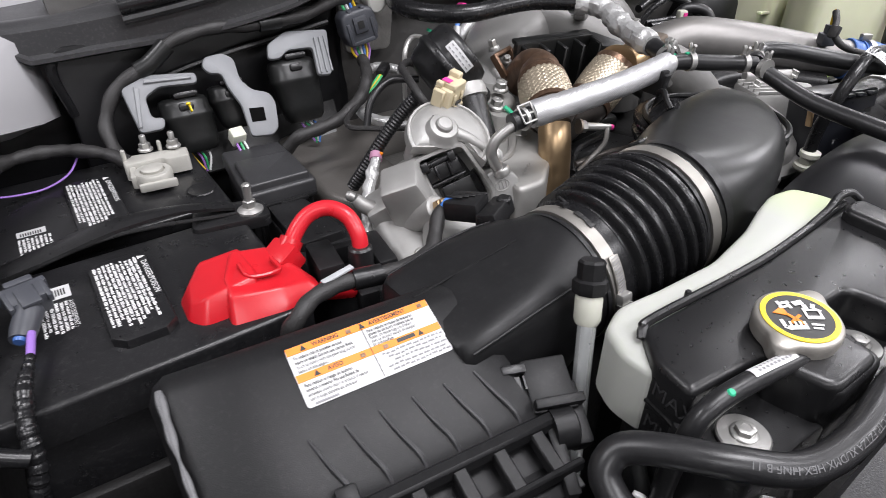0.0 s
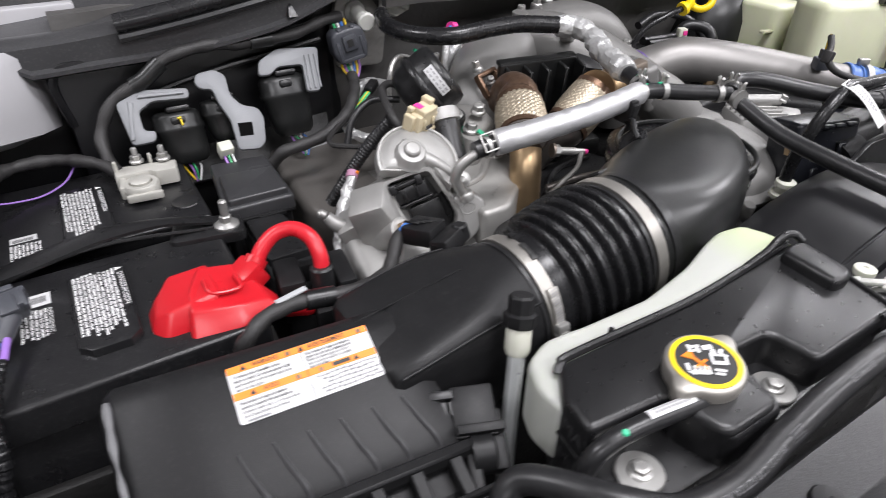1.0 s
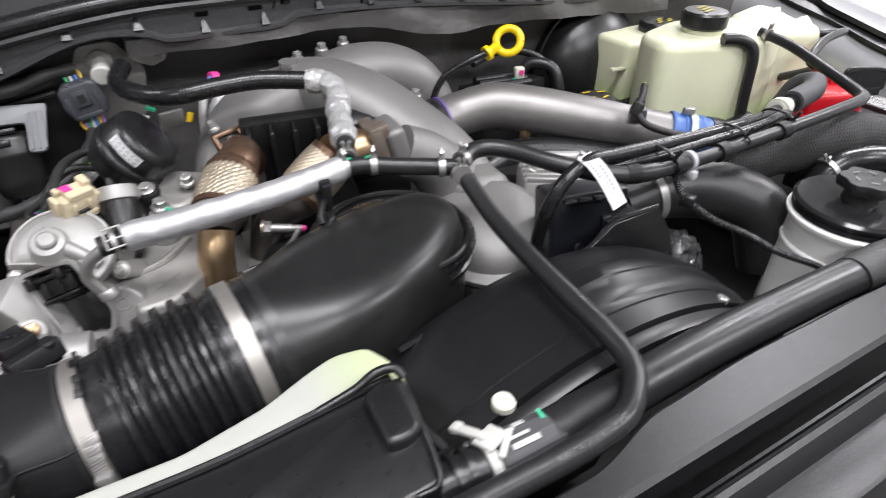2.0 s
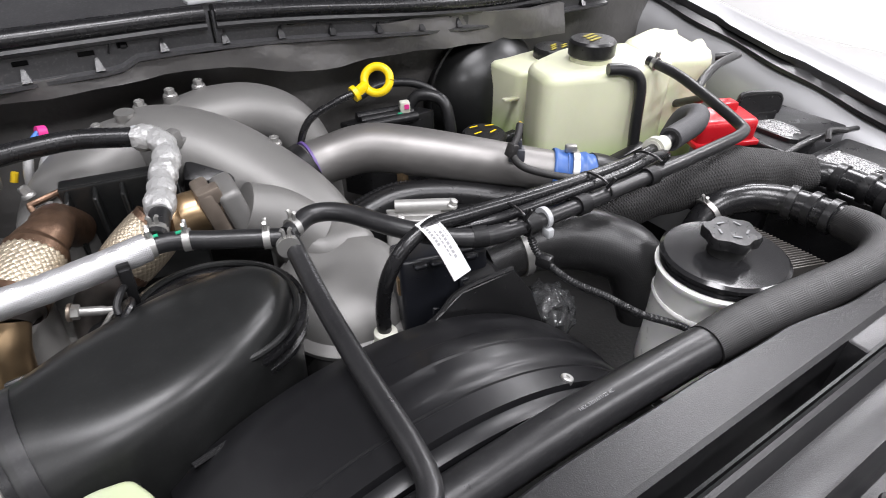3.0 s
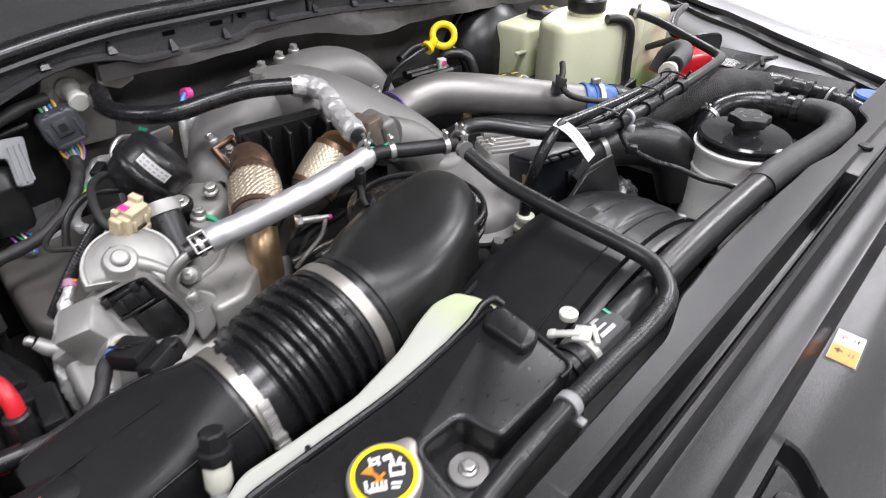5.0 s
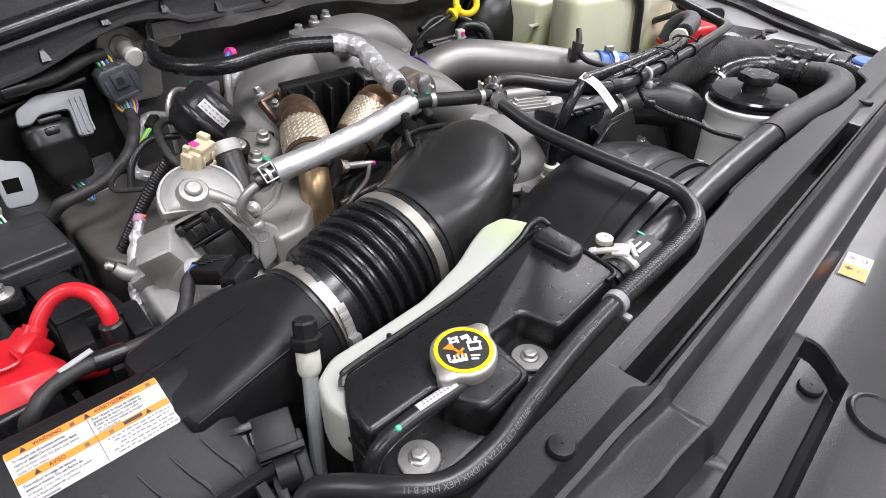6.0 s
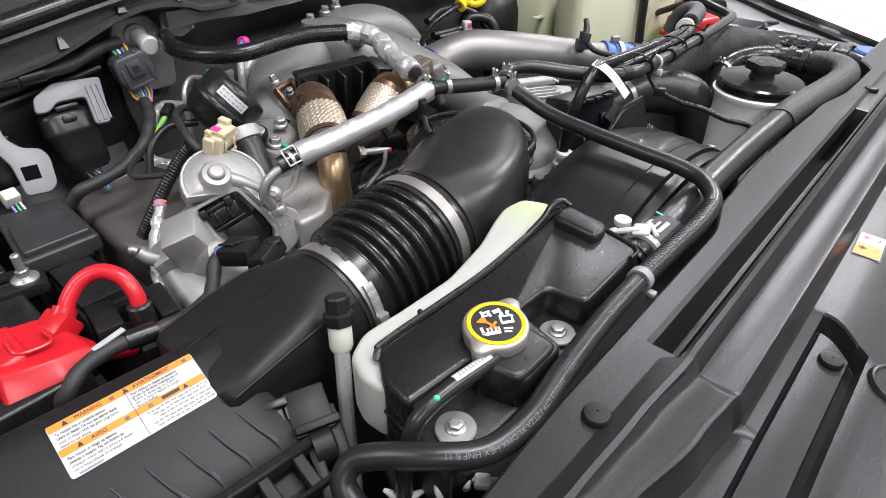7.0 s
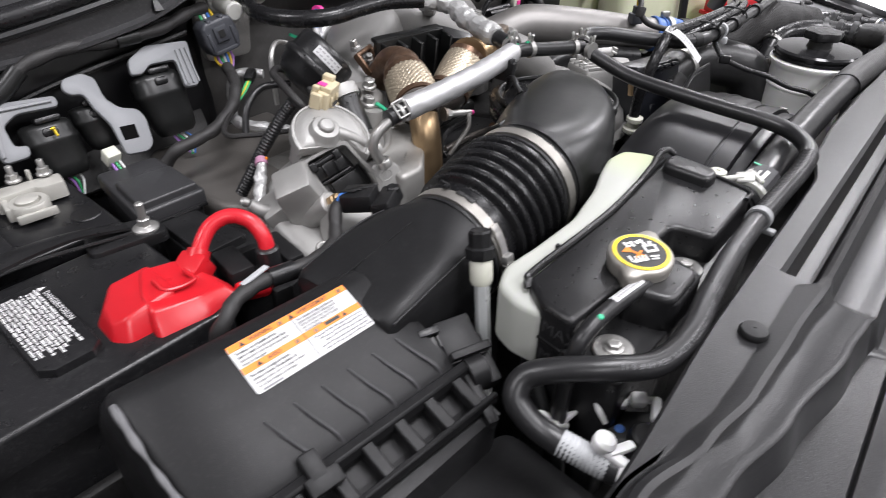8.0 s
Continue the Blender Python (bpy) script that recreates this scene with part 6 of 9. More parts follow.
tail = [(-0.060, 0.463, 1.190), (-0.064, 0.440, 1.186), (-0.072, 0.405, 1.184), (-0.076, 0.380, 1.172), (-0.078, 0.368, 1.150), (-0.086, 0.362, 1.120), (-0.088, 0.35, 1.06), (-0.09, 0.33, 0.98)]
part("tape", tube(tail[:2], 0.0032, 10), PURPLE, sc, "violet tape")
part("cable", tube(tail[1:], lambda u, s: 0.0034 + 0.0026 * ramp01(u, 0.0, 0.15) + 0.0005 * math.sin(s * 700) + 0.0003 * math.sin(s * 1700), 14, 24), RUBBER_SHINY, sc)
part("branch", tube([(-0.18, 0.378, 1.178), (-0.12, 0.374, 1.180), (-0.080, 0.366, 1.160)], 0.0062, 10), RUBBER_SHINY, sc)
sp2 = thing("small_plug", (-0.12, 0.62, 1.15), "small black plug with a pale cap and blue wires", "connector")
part("body", box((0.030, 0.034, 0.026), (-0.118, 0.615, 1.196), (0, 0, 10), 0.004), PLASTIC, sp2)
part("cap", box((0.018, 0.018, 0.014), (-0.113, 0.640, 1.205), (0, 0, 10), 0.003), NATURAL, sp2)
part("wire", tube([(-0.112, 0.600, 1.190), (-0.110, 0.585, 1.180), (-0.118, 0.56, 1.15)], 0.002, 6), WIRES[4], sp2)
tr = thing("battery_tray", (0.03, 0.5, 0.95), "dark battery tray under the two batteries", "tray")
part("base", box((0.30, 0.46, 0.04), (0.02, 0.585, 0.962), (0, 0, 0), 0.01), DARK, tr)
part("lip", box((0.28, 0.012, 0.06), (0.02, 0.375, 1.06), (0, 0, -3), 0.004), DARK, tr)
part("leg", box((0.25, 0.40, 0.36), (0.02, 0.585, 0.76), (0, 0, 0), 0.01), DARK, tr)

# ---- air-flow sensor plug on the outlet with its taped cable ----
maf = thing("airflow_sensor", (0.31, 0.385, 1.20), "black airflow sensor with a ribbed plug", "sensor")
mp = box((0.044, 0.020, 0.018), (0.318, 0.368, 1.214), (-20, 0, 28), 0.003)
mp = box((0.030, 0.036, 0.020), (0.303, 0.394, 1.214), (-10, 0, 28), 0.003, 2, mp)
for k in range(5):
    mp = box((0.0028, 0.018, 0.002), (0.293 + 0.006 * k, 0.4005 - 0.002 * k, 1.2245), (-10, 0, 28), 0.0008, 1, mp)
mp = lathe([(0.007, 0), (0.007, 0.020), (0.005, 0.022)], (0.330, 0.372, 1.204), (0, 0, 1), 14, mp)
mp = lathe([(0.006, 0), (0.006, 0.014)], (0.300, 0.366, 1.204), (0, 0, 1), 14, mp)
part("plug", mp, PLASTIC, maf)
mc = [(0.296, 0.404, 1.214), (0.282, 0.408, 1.207), (0.270, 0.398, 1.194), (0.255, 0.384, 1.188), (0.226, 0.374, 1.189), (0.196, 0.373, 1.192), (0.170, 0.376, 1.195), (0.150, 0.374, 1.197), (0.130, 0.370, 1.196), (0.114, 0.362, 1.190), (0.105, 0.366, 1.172), (0.104, 0.37, 1.13)]
part("cable", tube(mc, lambda u, s: 0.0072 + 0.0004 * math.sin(s * 300), 14), TAPE, maf)
part("clip", tube(mc[5:7], 0.0094, 12), SATIN, maf)
part("strap", box((0.030, 0.006, 0.002), (0.158, 0.378, 1.2045), (0, -4, 8), 0.0005), GREY, maf, "cut end of a grey tie")
for j in range(2):
    part("wire", tube([(0.298, 0.402, 1.220), (0.290, 0.406, 1.221), (0.283, 0.406, 1.215)], 0.0018 + 0.0004 * j, 6), WIRES[4 if j else 0], maf)


# ---- engine: dark mass, valve cover, turbo castings ----
engine = thing("engine_block", (0.62, 0.55, 0.65), "dull dark engine block deep in the bay", "engine")
part("block", box((0.70, 0.52, 0.40), (0.66, 0.55, 0.86), (0, 0, 0), 0.03), DARK, engine)
part("valve_cover", prism(round_poly([(0.262, 0.640), (0.272, 0.834), (0.50, 0.834), (0.44, 0.600), (0.36, 0.570), (0.300, 0.590)], 0.025, 5), 0.96, 1.128, 0.016, 4, slope=lambda x, y: 0.05 * (y - 0.65)), BROWNGREY, engine, "dull brown-grey valve cover", 60)
part("dust_sheet", prism(round_poly([(0.332, 0.796), (0.362, 0.800), (0.358, 0.826), (0.328, 0.822)], 0.001), 1.125, 1.1400, 0), GREY, engine, "small pale tag on the valve cover")
part("head", box((0.30, 0.30, 0.22), (0.52, 0.62, 1.02), (0, 0, 8), 0.02), CASTDARK, engine)
part("bracket_plate", prism(round_poly([(-0.040, -0.055), (0.040, -0.060), (0.052, 0.010), (0.020, 0.052), (-0.030, 0.050), (-0.046, 0.010)], 0.012, 4), 0, 0.008, 0.003, 2, m=plane_pose((0.448, 0.852, 1.290), (1, 0.05, 0), (0, 0.05, 1))), CASTDARK, engine, "dull steel plate on the firewall")
part("bulkhead_plug", prism(round_poly([(-0.022, -0.014), (0.006, -0.020), (0.024, -0.008), (0.026, 0.012), (0.004, 0.020), (-0.022, 0.014)], 0.005), 0, 0.010, 0.004, 2, m=plane_pose((0.508, 0.842, 1.322), (1, -0.1, -0.2), (0.1, 0.25, 1))), HAZY, engine, "cloudy plastic plug in the firewall")
part("bulkhead_plug", lathe([(0.005, 0), (0.005, 0.022), (0.003, 0.024)], (0.508, 0.834, 1.324), (0.75, -0.6, -0.25), 12), HAZY, engine)
part("timing_cover", box((0.34, 0.10, 0.22), (0.60, 0.30, 0.98), (0, 0, 0), 0.02), DARK, engine)

egr = thing("egr_valve", (0.34, 0.45, 1.05), "cast aluminium exhaust valve with a round cap and a black actuator", "engine part")
main = prism(round_poly([(0.252, 0.432), (0.262, 0.520), (0.300, 0.560), (0.370, 0.560), (0.430, 0.505), (0.430, 0.440), (0.372, 0.412), (0.300, 0.402)], 0.02, 4), 1.02, 1.150, 0.014, 4, slope=lambda x, y: 0.30 * (y - 0.46))
part("housing", main, CAST, egr, "", 45)
EP = plane_pose((0.354, 0.476, 1.233), (0.89, -0.30, 0.343), (-0.185, 0.45, 0.873))


def rim_loop(poly, h):
    return [EP @ Vector((x, y, h)) for x, y in poly]


mouth = [(-0.046, 0.001), (-0.020, 0.000), (0.001, -0.003), (0.005, -0.022), (0.010, -0.044), (0.012, -0.061), (0.004, -0.075), (-0.010, -0.084), (-0.036, -0.082), (-0.040, -0.052), (-0.044, -0.024)]
mouth = round_poly(mouth, 0.004, 2)
mc = Vector((-0.018, -0.040))
grow = lambda d: [((x - mc.x) * (1 + d / 0.030) + mc.x, (y - mc.y) * (1 + d / 0.046) + mc.y) for x, y in mouth]
part("frame_casting", loft([rim_loop(grow(0.012), -0.060), rim_loop(grow(0.0085), -0.020), rim_loop(grow(0.0068), -0.002), rim_loop(grow(0.0058), 0.0), rim_loop(grow(0.0022), 0.0), rim_loop(grow(0.0012), -0.001), rim_loop(grow(0.0), -0.034)], cap=False), CAST, egr, "thick cast rim round the actuator", 35)
cheek = prism(round_poly([(-0.052, 0.004), (-0.078, 0.000), (-0.098, -0.010), (-0.108, -0.034), (-0.100, -0.080), (-0.050, -0.100), (-0.038, -0.080), (-0.042, -0.020)], 0.006), -0.075, -0.014, 0.010, 2, slope=lambda x, y: 0.45 * (x + 0.052) + 0.10 * y)
cheek.transform(EP)
part("cheek", cheek, CAST, egr, "slanting side of the casting", 25)
for x0, y0, x1, y1 in ((-0.060, 0.004, -0.050, -0.030), (-0.086, -0.006, -0.070, -0.060)):
    part("rib", tube([EP @ Vector((x0, y0, -0.018)), EP @ Vector((x1, y1, -0.020))], 0.0042, 8, 4), CAST, egr)
blk = prism(round_poly([(0.010, -0.044), (0.024, -0.040), (0.0385, -0.0445), (0.0480, -0.0590), (0.0425, -0.0745), (0.0260, -0.092), (0.006, -0.098), (0.012, -0.064)], 0.007, 4), -0.060, -0.003, 0.006, 3)
blk.transform(EP)
part("side_block", blk, CAST, egr, "rounded cast block with a foundry mark", 45)
fm = EP @ Matrix.Translation((0.027, -0.060, -0.0028))
part("foundry_mark", tube([fm @ Vector((0.008 * math.cos(a), 0.006 * math.sin(a), 0)) for a in [0.5236 * k for k in range(13)]], 0.0007, 6, 2), CAST, egr)
for k in range(3):
    part("foundry_mark", tube([fm @ Vector((-0.004 + 0.004 * k, -0.004, 0)), fm @ Vector((-0.003 + 0.004 * k, 0.004, 0))], 0.0007, 6, 2), CAST, egr)
# the round cast cap, cut off where the actuator's frame begins
DP = plane_pose((0.353, 0.4915, 1.2386), (0.100, -0.840, -0.533), (0.985, 0.060, 0.090))
DN = DP.to_3x3() @ Vector((0, 0, 1))
round_cap = [(0.0480 * math.cos(math.radians(20 + 7 * k)), 0.0480 * math.sin(math.radians(20 + 7 * k))) for k in range(36)] + [(0.004, -0.030), (0.0185, 0.0080), (0.032, 0.0125)]
shrink = lambda k: [((x + 0.012) * k - 0.012, (y - 0.004) * k + 0.004) for x, y in round_cap]
part("cap", loft([[DP @ Vector((x, y, h)) for x, y in shrink(k)] for k, h in ((0.80, -0.050), (0.86, -0.014), (0.97, -0.012), (1.0, -0.010), (1.0, -0.003), (0.985, 0.0010), (0.965, 0.0018), (0.915, 0.0018), (0.900, 0.0004), (0.885, -0.0006), (0.84, 0.0004), (0.78, 0.0022), (0.66, 0.0042), (0.30, 0.0066), (0.10, 0.0070))]), CAST, egr, "flat round cast cap", 32)
part("hub", lathe([(0.0215, 0.002), (0.0180, 0.0055), (0.0168, 0.0110), (0.0150, 0.0130), (0.0098, 0.0138), (0.0088, 0.0175), (0.0070, 0.0190), (0.001, 0.0194)], DP @ Vector((-0.0075, -0.0070, 0)), DN, 32), CAST, egr, "round hub", 35)
part("ridge", tube([DP @ Vector(p) for p in ((-0.004, 0.000, 0.004), (0.012, 0.014, 0.0035), (0.030, 0.026, 0.001))], [0.0085, 0.0070, 0.0050], 12, 4), CAST, egr, "", 50)
part("vent_hole", lathe([(0.0013, 0), (0.0013, 0.0006)], DP @ Vector((-0.026, -0.006, 0.0066)), DN, 10), INK, egr)
# faceted block, boss, brass fitting and bolts down the side of the casting
blk2 = box((0.058, 0.058, 0.085), (0.304, 0.490, 1.174), (18, -22, -38), 0.005, 2, taper=0.74)
part("facet_block", blk2, CAST, egr, "large faceted cast block", 28)
part("facet_block", box((0.036, 0.052, 0.060), (0.286, 0.512, 1.150), (10, -30, -30), 0.005, 2, taper=0.80), CAST, egr, "", 28)
part("boss", tube([(0.250, 0.524, 1.180), (0.262, 0.516, 1.168), (0.300, 0.498, 1.150)], [0.0065, 0.0090, 0.0130], 20, 5), CAST, egr, "long cast boss", 40)
part("boss_bolt", lathe([(0.0050, 0), (0.0055, 0.006), (0.0030, 0.009)], (0.249, 0.525, 1.181), (-0.7, 0.45, 0.5), 16), STEEL, egr)
part("boss", lathe([(0.018, -0.05), (0.0145, -0.004), (0.0140, 0.000), (0.0115, 0.0018), (0.002, 0.002)], (0.308, 0.450, 1.184), (0.2, -0.75, 0.62), 26), CAST, egr, "round cast boss", 32)
part("fitting", lathe([(0.0078, 0), (0.0078, 0.008), (0.0062, 0.009), (0.0062, 0.013), (0.002, 0.014)], (0.308, 0.4485, 1.186), (0.2, -0.75, 0.62), 6), BRONZE, egr, "small brass fitting", 25)
for at_ in ((0.276, 0.432, 1.147), (0.273, 0.437, 1.128)):
    part("bolt", hex_bolt(at_, 0.0062, (-0.35, -0.75, 0.55), 1.4, 0.012), STEEL, egr, "zinc flange bolt")
part("pipe_boss", tube([(0.290, 0.432, 1.170), (0.320, 0.425, 1.160), (0.350, 0.420, 1.155)], [0.024, 0.026, 0.026], 28, 5), CAST, egr, "cast pipe end under the airflow sensor", 50)
lug = prism(round_poly([(-0.016, -0.014), (0.012, -0.018), (0.017, 0.006), (0.004, 0.017), (-0.014, 0.012)], 0.004), -0.026, 0.004, 0.003, 2, m=plane_pose((0.310, 0.507, 1.198), (0.80, -0.52, 0.30), (0.30, 0.80, 0.52)))
part("lug", lug, CAST, egr, "flat-topped cast lug", 30)
# black actuator deep in the mouth
mot = prism(grow(-0.001), -0.070, -0.022, 0.003)
mot.transform(EP)
part("actuator", mot, SATIN, egr, "black plastic actuator")
for c, s in (((-0.027, -0.006, -0.003), (0.036, 0.005, 0.006)), ((-0.043, -0.006, -0.001), (0.008, 0.011, 0.010)), ((-0.012, -0.006, -0.001), (0.008, 0.011, 0.010)), ((-0.025, -0.018, -0.010), (0.038, 0.017, 0.010)), ((-0.024, -0.029, -0.007), (0.040, 0.0035, 0.010)),
             ((-0.033, -0.018, -0.004), (0.003, 0.017, 0.006)), ((-0.018, -0.018, -0.004), (0.003, 0.017, 0.006)), ((-0.016, -0.056, -0.020), (0.036, 0.040, 0.006))):
    tmp = box(s, c, (0, 0, 0), 0.0014)
    tmp.transform(EP)
    part("actuator_latch", tmp, SATIN, egr, "black latch bars")
for p in ((-0.090, -0.050, -0.040), (-0.060, -0.085, -0.030), (0.034, -0.030, -0.022), (-0.104, -0.030, -0.045)):
    at = EP @ Vector(p)
    ax = EP.to_3x3() @ Vector((0, 0.25, 1))
    part("bolt_boss", lathe([(0.0105, -0.03), (0.0095, 0.004), (0.008, 0.005)], at, ax, 20), CAST, egr)
    part("bolt", hex_bolt(at + ax * 0.004, 0.0054, ax, 1.35, 0.007), STEEL, egr, "small zinc bolt")
pipe_el = [(0.398, 0.432, 1.263), (0.386, 0.436, 1.257), (0.374, 0.440, 1.246), (0.370, 0.441, 1.232), (0.376, 0.439, 1.218), (0.384, 0.436, 1.206)]
part("steel_pipe", tube(pipe_el, 0.0060, 14), STEEL, egr, "thin bent steel pipe")
part("pipe_foot", lathe([(0.009, -0.004), (0.009, 0.003), (0.0075, 0.005)], (0.382, 0.437, 1.211), (-0.3, 0.2, 1), 20), STEEL, egr)
# foil-wrapped wire and black loom beside the valve
fw2 = thing("foil_wire", (0.30, 0.56, 1.1), "crinkled foil sleeve on a wire with a pink tape end", "cable")
fb = tube([(0.307, 0.577, 1.190), (0.296, 0.566, 1.182), (0.283, 0.553, 1.170), (0.268, 0.534, 1.155), (0.258, 0.514, 1.133), (0.256, 0.500, 1.112), (0.256, 0.490, 1.08)], 0.0068, 14, 12)
for v in fb.verts:
    v.co += Vector((noise.noise(v.co * 160), noise.noise(v.co * 160 + Vector((9, 0, 0))), 0)) * 0.0022
part("sleeve", fb, FOIL, fw2, "", 14)
part("tape", tube([(0.306, 0.576, 1.190), (0.311, 0.583, 1.194)], 0.0076, 12), PINKTAPE, fw2, "pale pink tape")
part("paint_spot", box((0.004, 0.004, 0.004), (0.314, 0.576, 1.196), (20, 0, 40), 0.001), ORANGE, fw2)
part("loom", tube([(0.285, 0.600, 1.150), (0.300, 0.590, 1.178), (0.315, 0.586, 1.200), (0.330, 0.582, 1.220), (0.345, 0.576, 1.240), (0.358, 0.566, 1.258)], lambda u, s: 0.0078 + 0.0005 * math.sin(s * 1500), 14, 30), RUBBER, fw2, "ribbed black sleeve")
part("harness", tube([(0.366, 0.546, 1.246), (0.358, 0.560, 1.264), (0.366, 0.598, 1.274), (0.381, 0.632, 1.273), (0.402, 0.647, 1.271), (0.413, 0.622, 1.264), (0.411, 0.588, 1.246)], 0.0048, 12, 8), TAPE, fw2, "taped harness to the plug")

bc = thing("beige_connector", (0.37, 0.522, 1.25), "beige plug on a black sensor beside the valve", "connector")
BP = pose(0.377, 0.530, 1.266, 15, 0, 25)
bb = box((0.036, 0.024, 0.030), (0, 0, 0), (0, 0, 0), 0.0022, 2, taper=0.92)
for at_, sz_ in (((0.002, -0.002, 0.017), (0.026, 0.020, 0.008)), ((0.012, 0.002, 0.022), (0.009, 0.014, 0.010)), ((-0.019, 0.002, 0.004), (0.006, 0.014, 0.020)), ((0.019, -0.002, 0.000), (0.005, 0.016, 0.022)), ((0.0, -0.0125, -0.008), (0.030, 0.004, 0.008)), ((-0.008, -0.0128, 0.004), (0.004, 0.003, 0.014)), ((0.008, -0.0128, 0.004), (0.004, 0.003, 0.014)), ((-0.014, 0.006, 0.018), (0.006, 0.008, 0.007))):
    bb = box(sz_, at_, (0, 0, 0), 0.0014, 1, bb)
bb.transform(BP)
part("plug", bb, BEIGE, bc)
for nm, sz_, at_, m_ in (("mark", (0.009, 0.010, 0.001), (-0.006, 0.002, 0.0216), PINK), ("slot", (0.012, 0.002, 0.004), (0.0, -0.0140, 0.000), INK), ("gasket", (0.030, 0.022, 0.006), (0, 0, -0.017), SATIN)):
    tmp = box(sz_, at_, (0, 0, 0), 0.0003, 1)
    tmp.transform(BP)
    part(nm, tmp, m_, bc)
SX = Vector((0.06, 0.60, 0.79)).normalized()
part("sensor", lathe([(0.0185, -0.060), (0.0195, -0.040), (0.0205, -0.006), (0.0190, 0.002), (0.001, 0.003)], (0.414, 0.545, 1.262), SX, 36), SATIN, bc, "black round sensor barrel")
part("sensor_rim", lathe([(0.0208, -0.012), (0.0232, -0.011), (0.0236, -0.002), (0.0220, 0.0035), (0.0150, 0.0045), (0.001, 0.0045)], (0.414, 0.545, 1.262), SX, 36), CAST, bc, "grey cast rim over the barrel")

act = thing("vacuum_actuator", (0.44, 0.62, 1.22), "round black actuator can with a white printed sticker", "engine part")
aa = Vector((0.75, -0.25, 0.60)).normalized()
ac = Vector((0.440, 0.628, 1.263))
part("can", lathe([(0.020, -0.030), (0.034, -0.026), (0.0405, -0.016), (0.0425, -0.004), (0.0455, -0.002), (0.0465, 0.001), (0.0465, 0.006), (0.045, 0.008), (0.0430, 0.009), (0.0425, 0.030), (0.0395, 0.036), (0.030, 0.0385), (0.001, 0.039)], ac, aa, 40), SATIN, act, "", 50)
seg_bm = bmesh.new()
q3 = aa.to_track_quat("Z", "Y").to_matrix()
grid_ = []
for i in range(13):
    row = []
    for j in range(2):
        d = q3.inverted() @ Vector((-0.25, -0.75, 0.65))
        a0 = math.atan2(d.y, d.x)
        a = a0 + 0.25 + (i / 12 - 0.5) * 0.95
        row.append(seg_bm.verts.new(ac + q3 @ Vector(((0.0435 - 0.0003 * j) * math.cos(a), (0.0435 - 0.0003 * j) * math.sin(a), 0.0155 + 0.0125 * j))))
    grid_.append(row)
for i in range(12):
    seg_bm.faces.new((grid_[i][0], grid_[i + 1][0], grid_[i + 1][1], grid_[i][1]))
part("sticker", seg_bm, WHITE, act, "white printed sticker")
for i in range(6):
    for j in range(2):
        d = q3.inverted() @ Vector((-0.25, -0.75, 0.65))
        a = math.atan2(d.y, d.x) + 0.25 + (i / 5 - 0.5) * 0.72
        pr = ac + q3 @ Vector((0.0440 * math.cos(a), 0.0440 * math.sin(a), 0.0190 + 0.0055 * j))
        part("print", box((0.0034 + 0.001 * (i % 2), 0.0003, 0.0014), pr, tuple(math.degrees(v) for v in (q3 @ Euler((0, 0, a + 1.5708)).to_matrix()).to_euler()), 0), GREYINK, act)
part("tube", tube([(0.330, 0.640, 1.20), (0.345, 0.650, 1.232), (0.375, 0.655, 1.250), (0.410, 0.640, 1.250)], 0.0048, 10), RUBBER, act)
part("arm", box((0.05, 0.012, 0.008), (0.500, 0.602, 1.225), (0, 0, 10), 0.003), SATIN, act)

cb = thing("cast_bracket", (0.46, 0.54, 1.10), "grey cast bracket with bolts and green paint marks", "bracket")
cbm = prism(round_poly([(0.404, 0.478), (0.398, 0.424), (0.436, 0.424), (0.500, 0.478), (0.532, 0.530), (0.528, 0.610), (0.440, 0.610), (0.418, 0.556)], 0.010, 4), 1.06, 1.196, 0.006, 3, slope=lambda x, y: 0.10 * (y - 0.50) - 0.05 * max(0, x - 0.45))
part("casting", cbm, CASTMID, cb, "", 30)
part("head", prism(round_poly([(0.446, 0.556), (0.474, 0.544), (0.512, 0.562), (0.520, 0.606), (0.480, 0.628), (0.446, 0.606)], 0.010, 4), 1.17, 1.232, 0.008, 3, slope=lambda x, y: 0.12 * (y - 0.59)), CASTMID, cb, "raised bolt plate", 30)
part("post", lathe([(0.0175, -0.03), (0.0155, 0.030), (0.0140, 0.036), (0.006, 0.037)], (0.449, 0.533, 1.196), (0.1, -0.12, 1), 22), CASTMID, cb, "round cast post")
part("web_rib", tube([(0.412, 0.480, 1.195), (0.440, 0.490, 1.196), (0.470, 0.520, 1.196)], [0.0030, 0.0042, 0.0060], 8, 6), CASTMID, cb)
for k in range(5):
    part("cast_mark", box((0.0012, 0.0065, 0.0012), (0.424 + 0.0058 * k, 0.446 + 0.0042 * k, 1.1925 - 0.0001 * k), (0, 0, -40 + 14 * (k % 2)), 0.0004, 1), CASTMID, cb)
for at, ax in (((0.452, 0.535, 1.235), (0.1, -0.2, 1)), ((0.490, 0.572, 1.240), (-0.1, -0.3, 1)), ((0.488, 0.528, 1.194), (0, -0.1, 1))):
    bo = hex_bolt(at, 0.0075, ax, 1.3, 0.012)
    part("bolt", bo, STEEL, cb, "zinc bolt")
part("paint_mark", tube([(0.458, 0.526, 1.238), (0.464, 0.521, 1.232), (0.472, 0.514, 1.222)], 0.0028, 6), GREEN, cb)

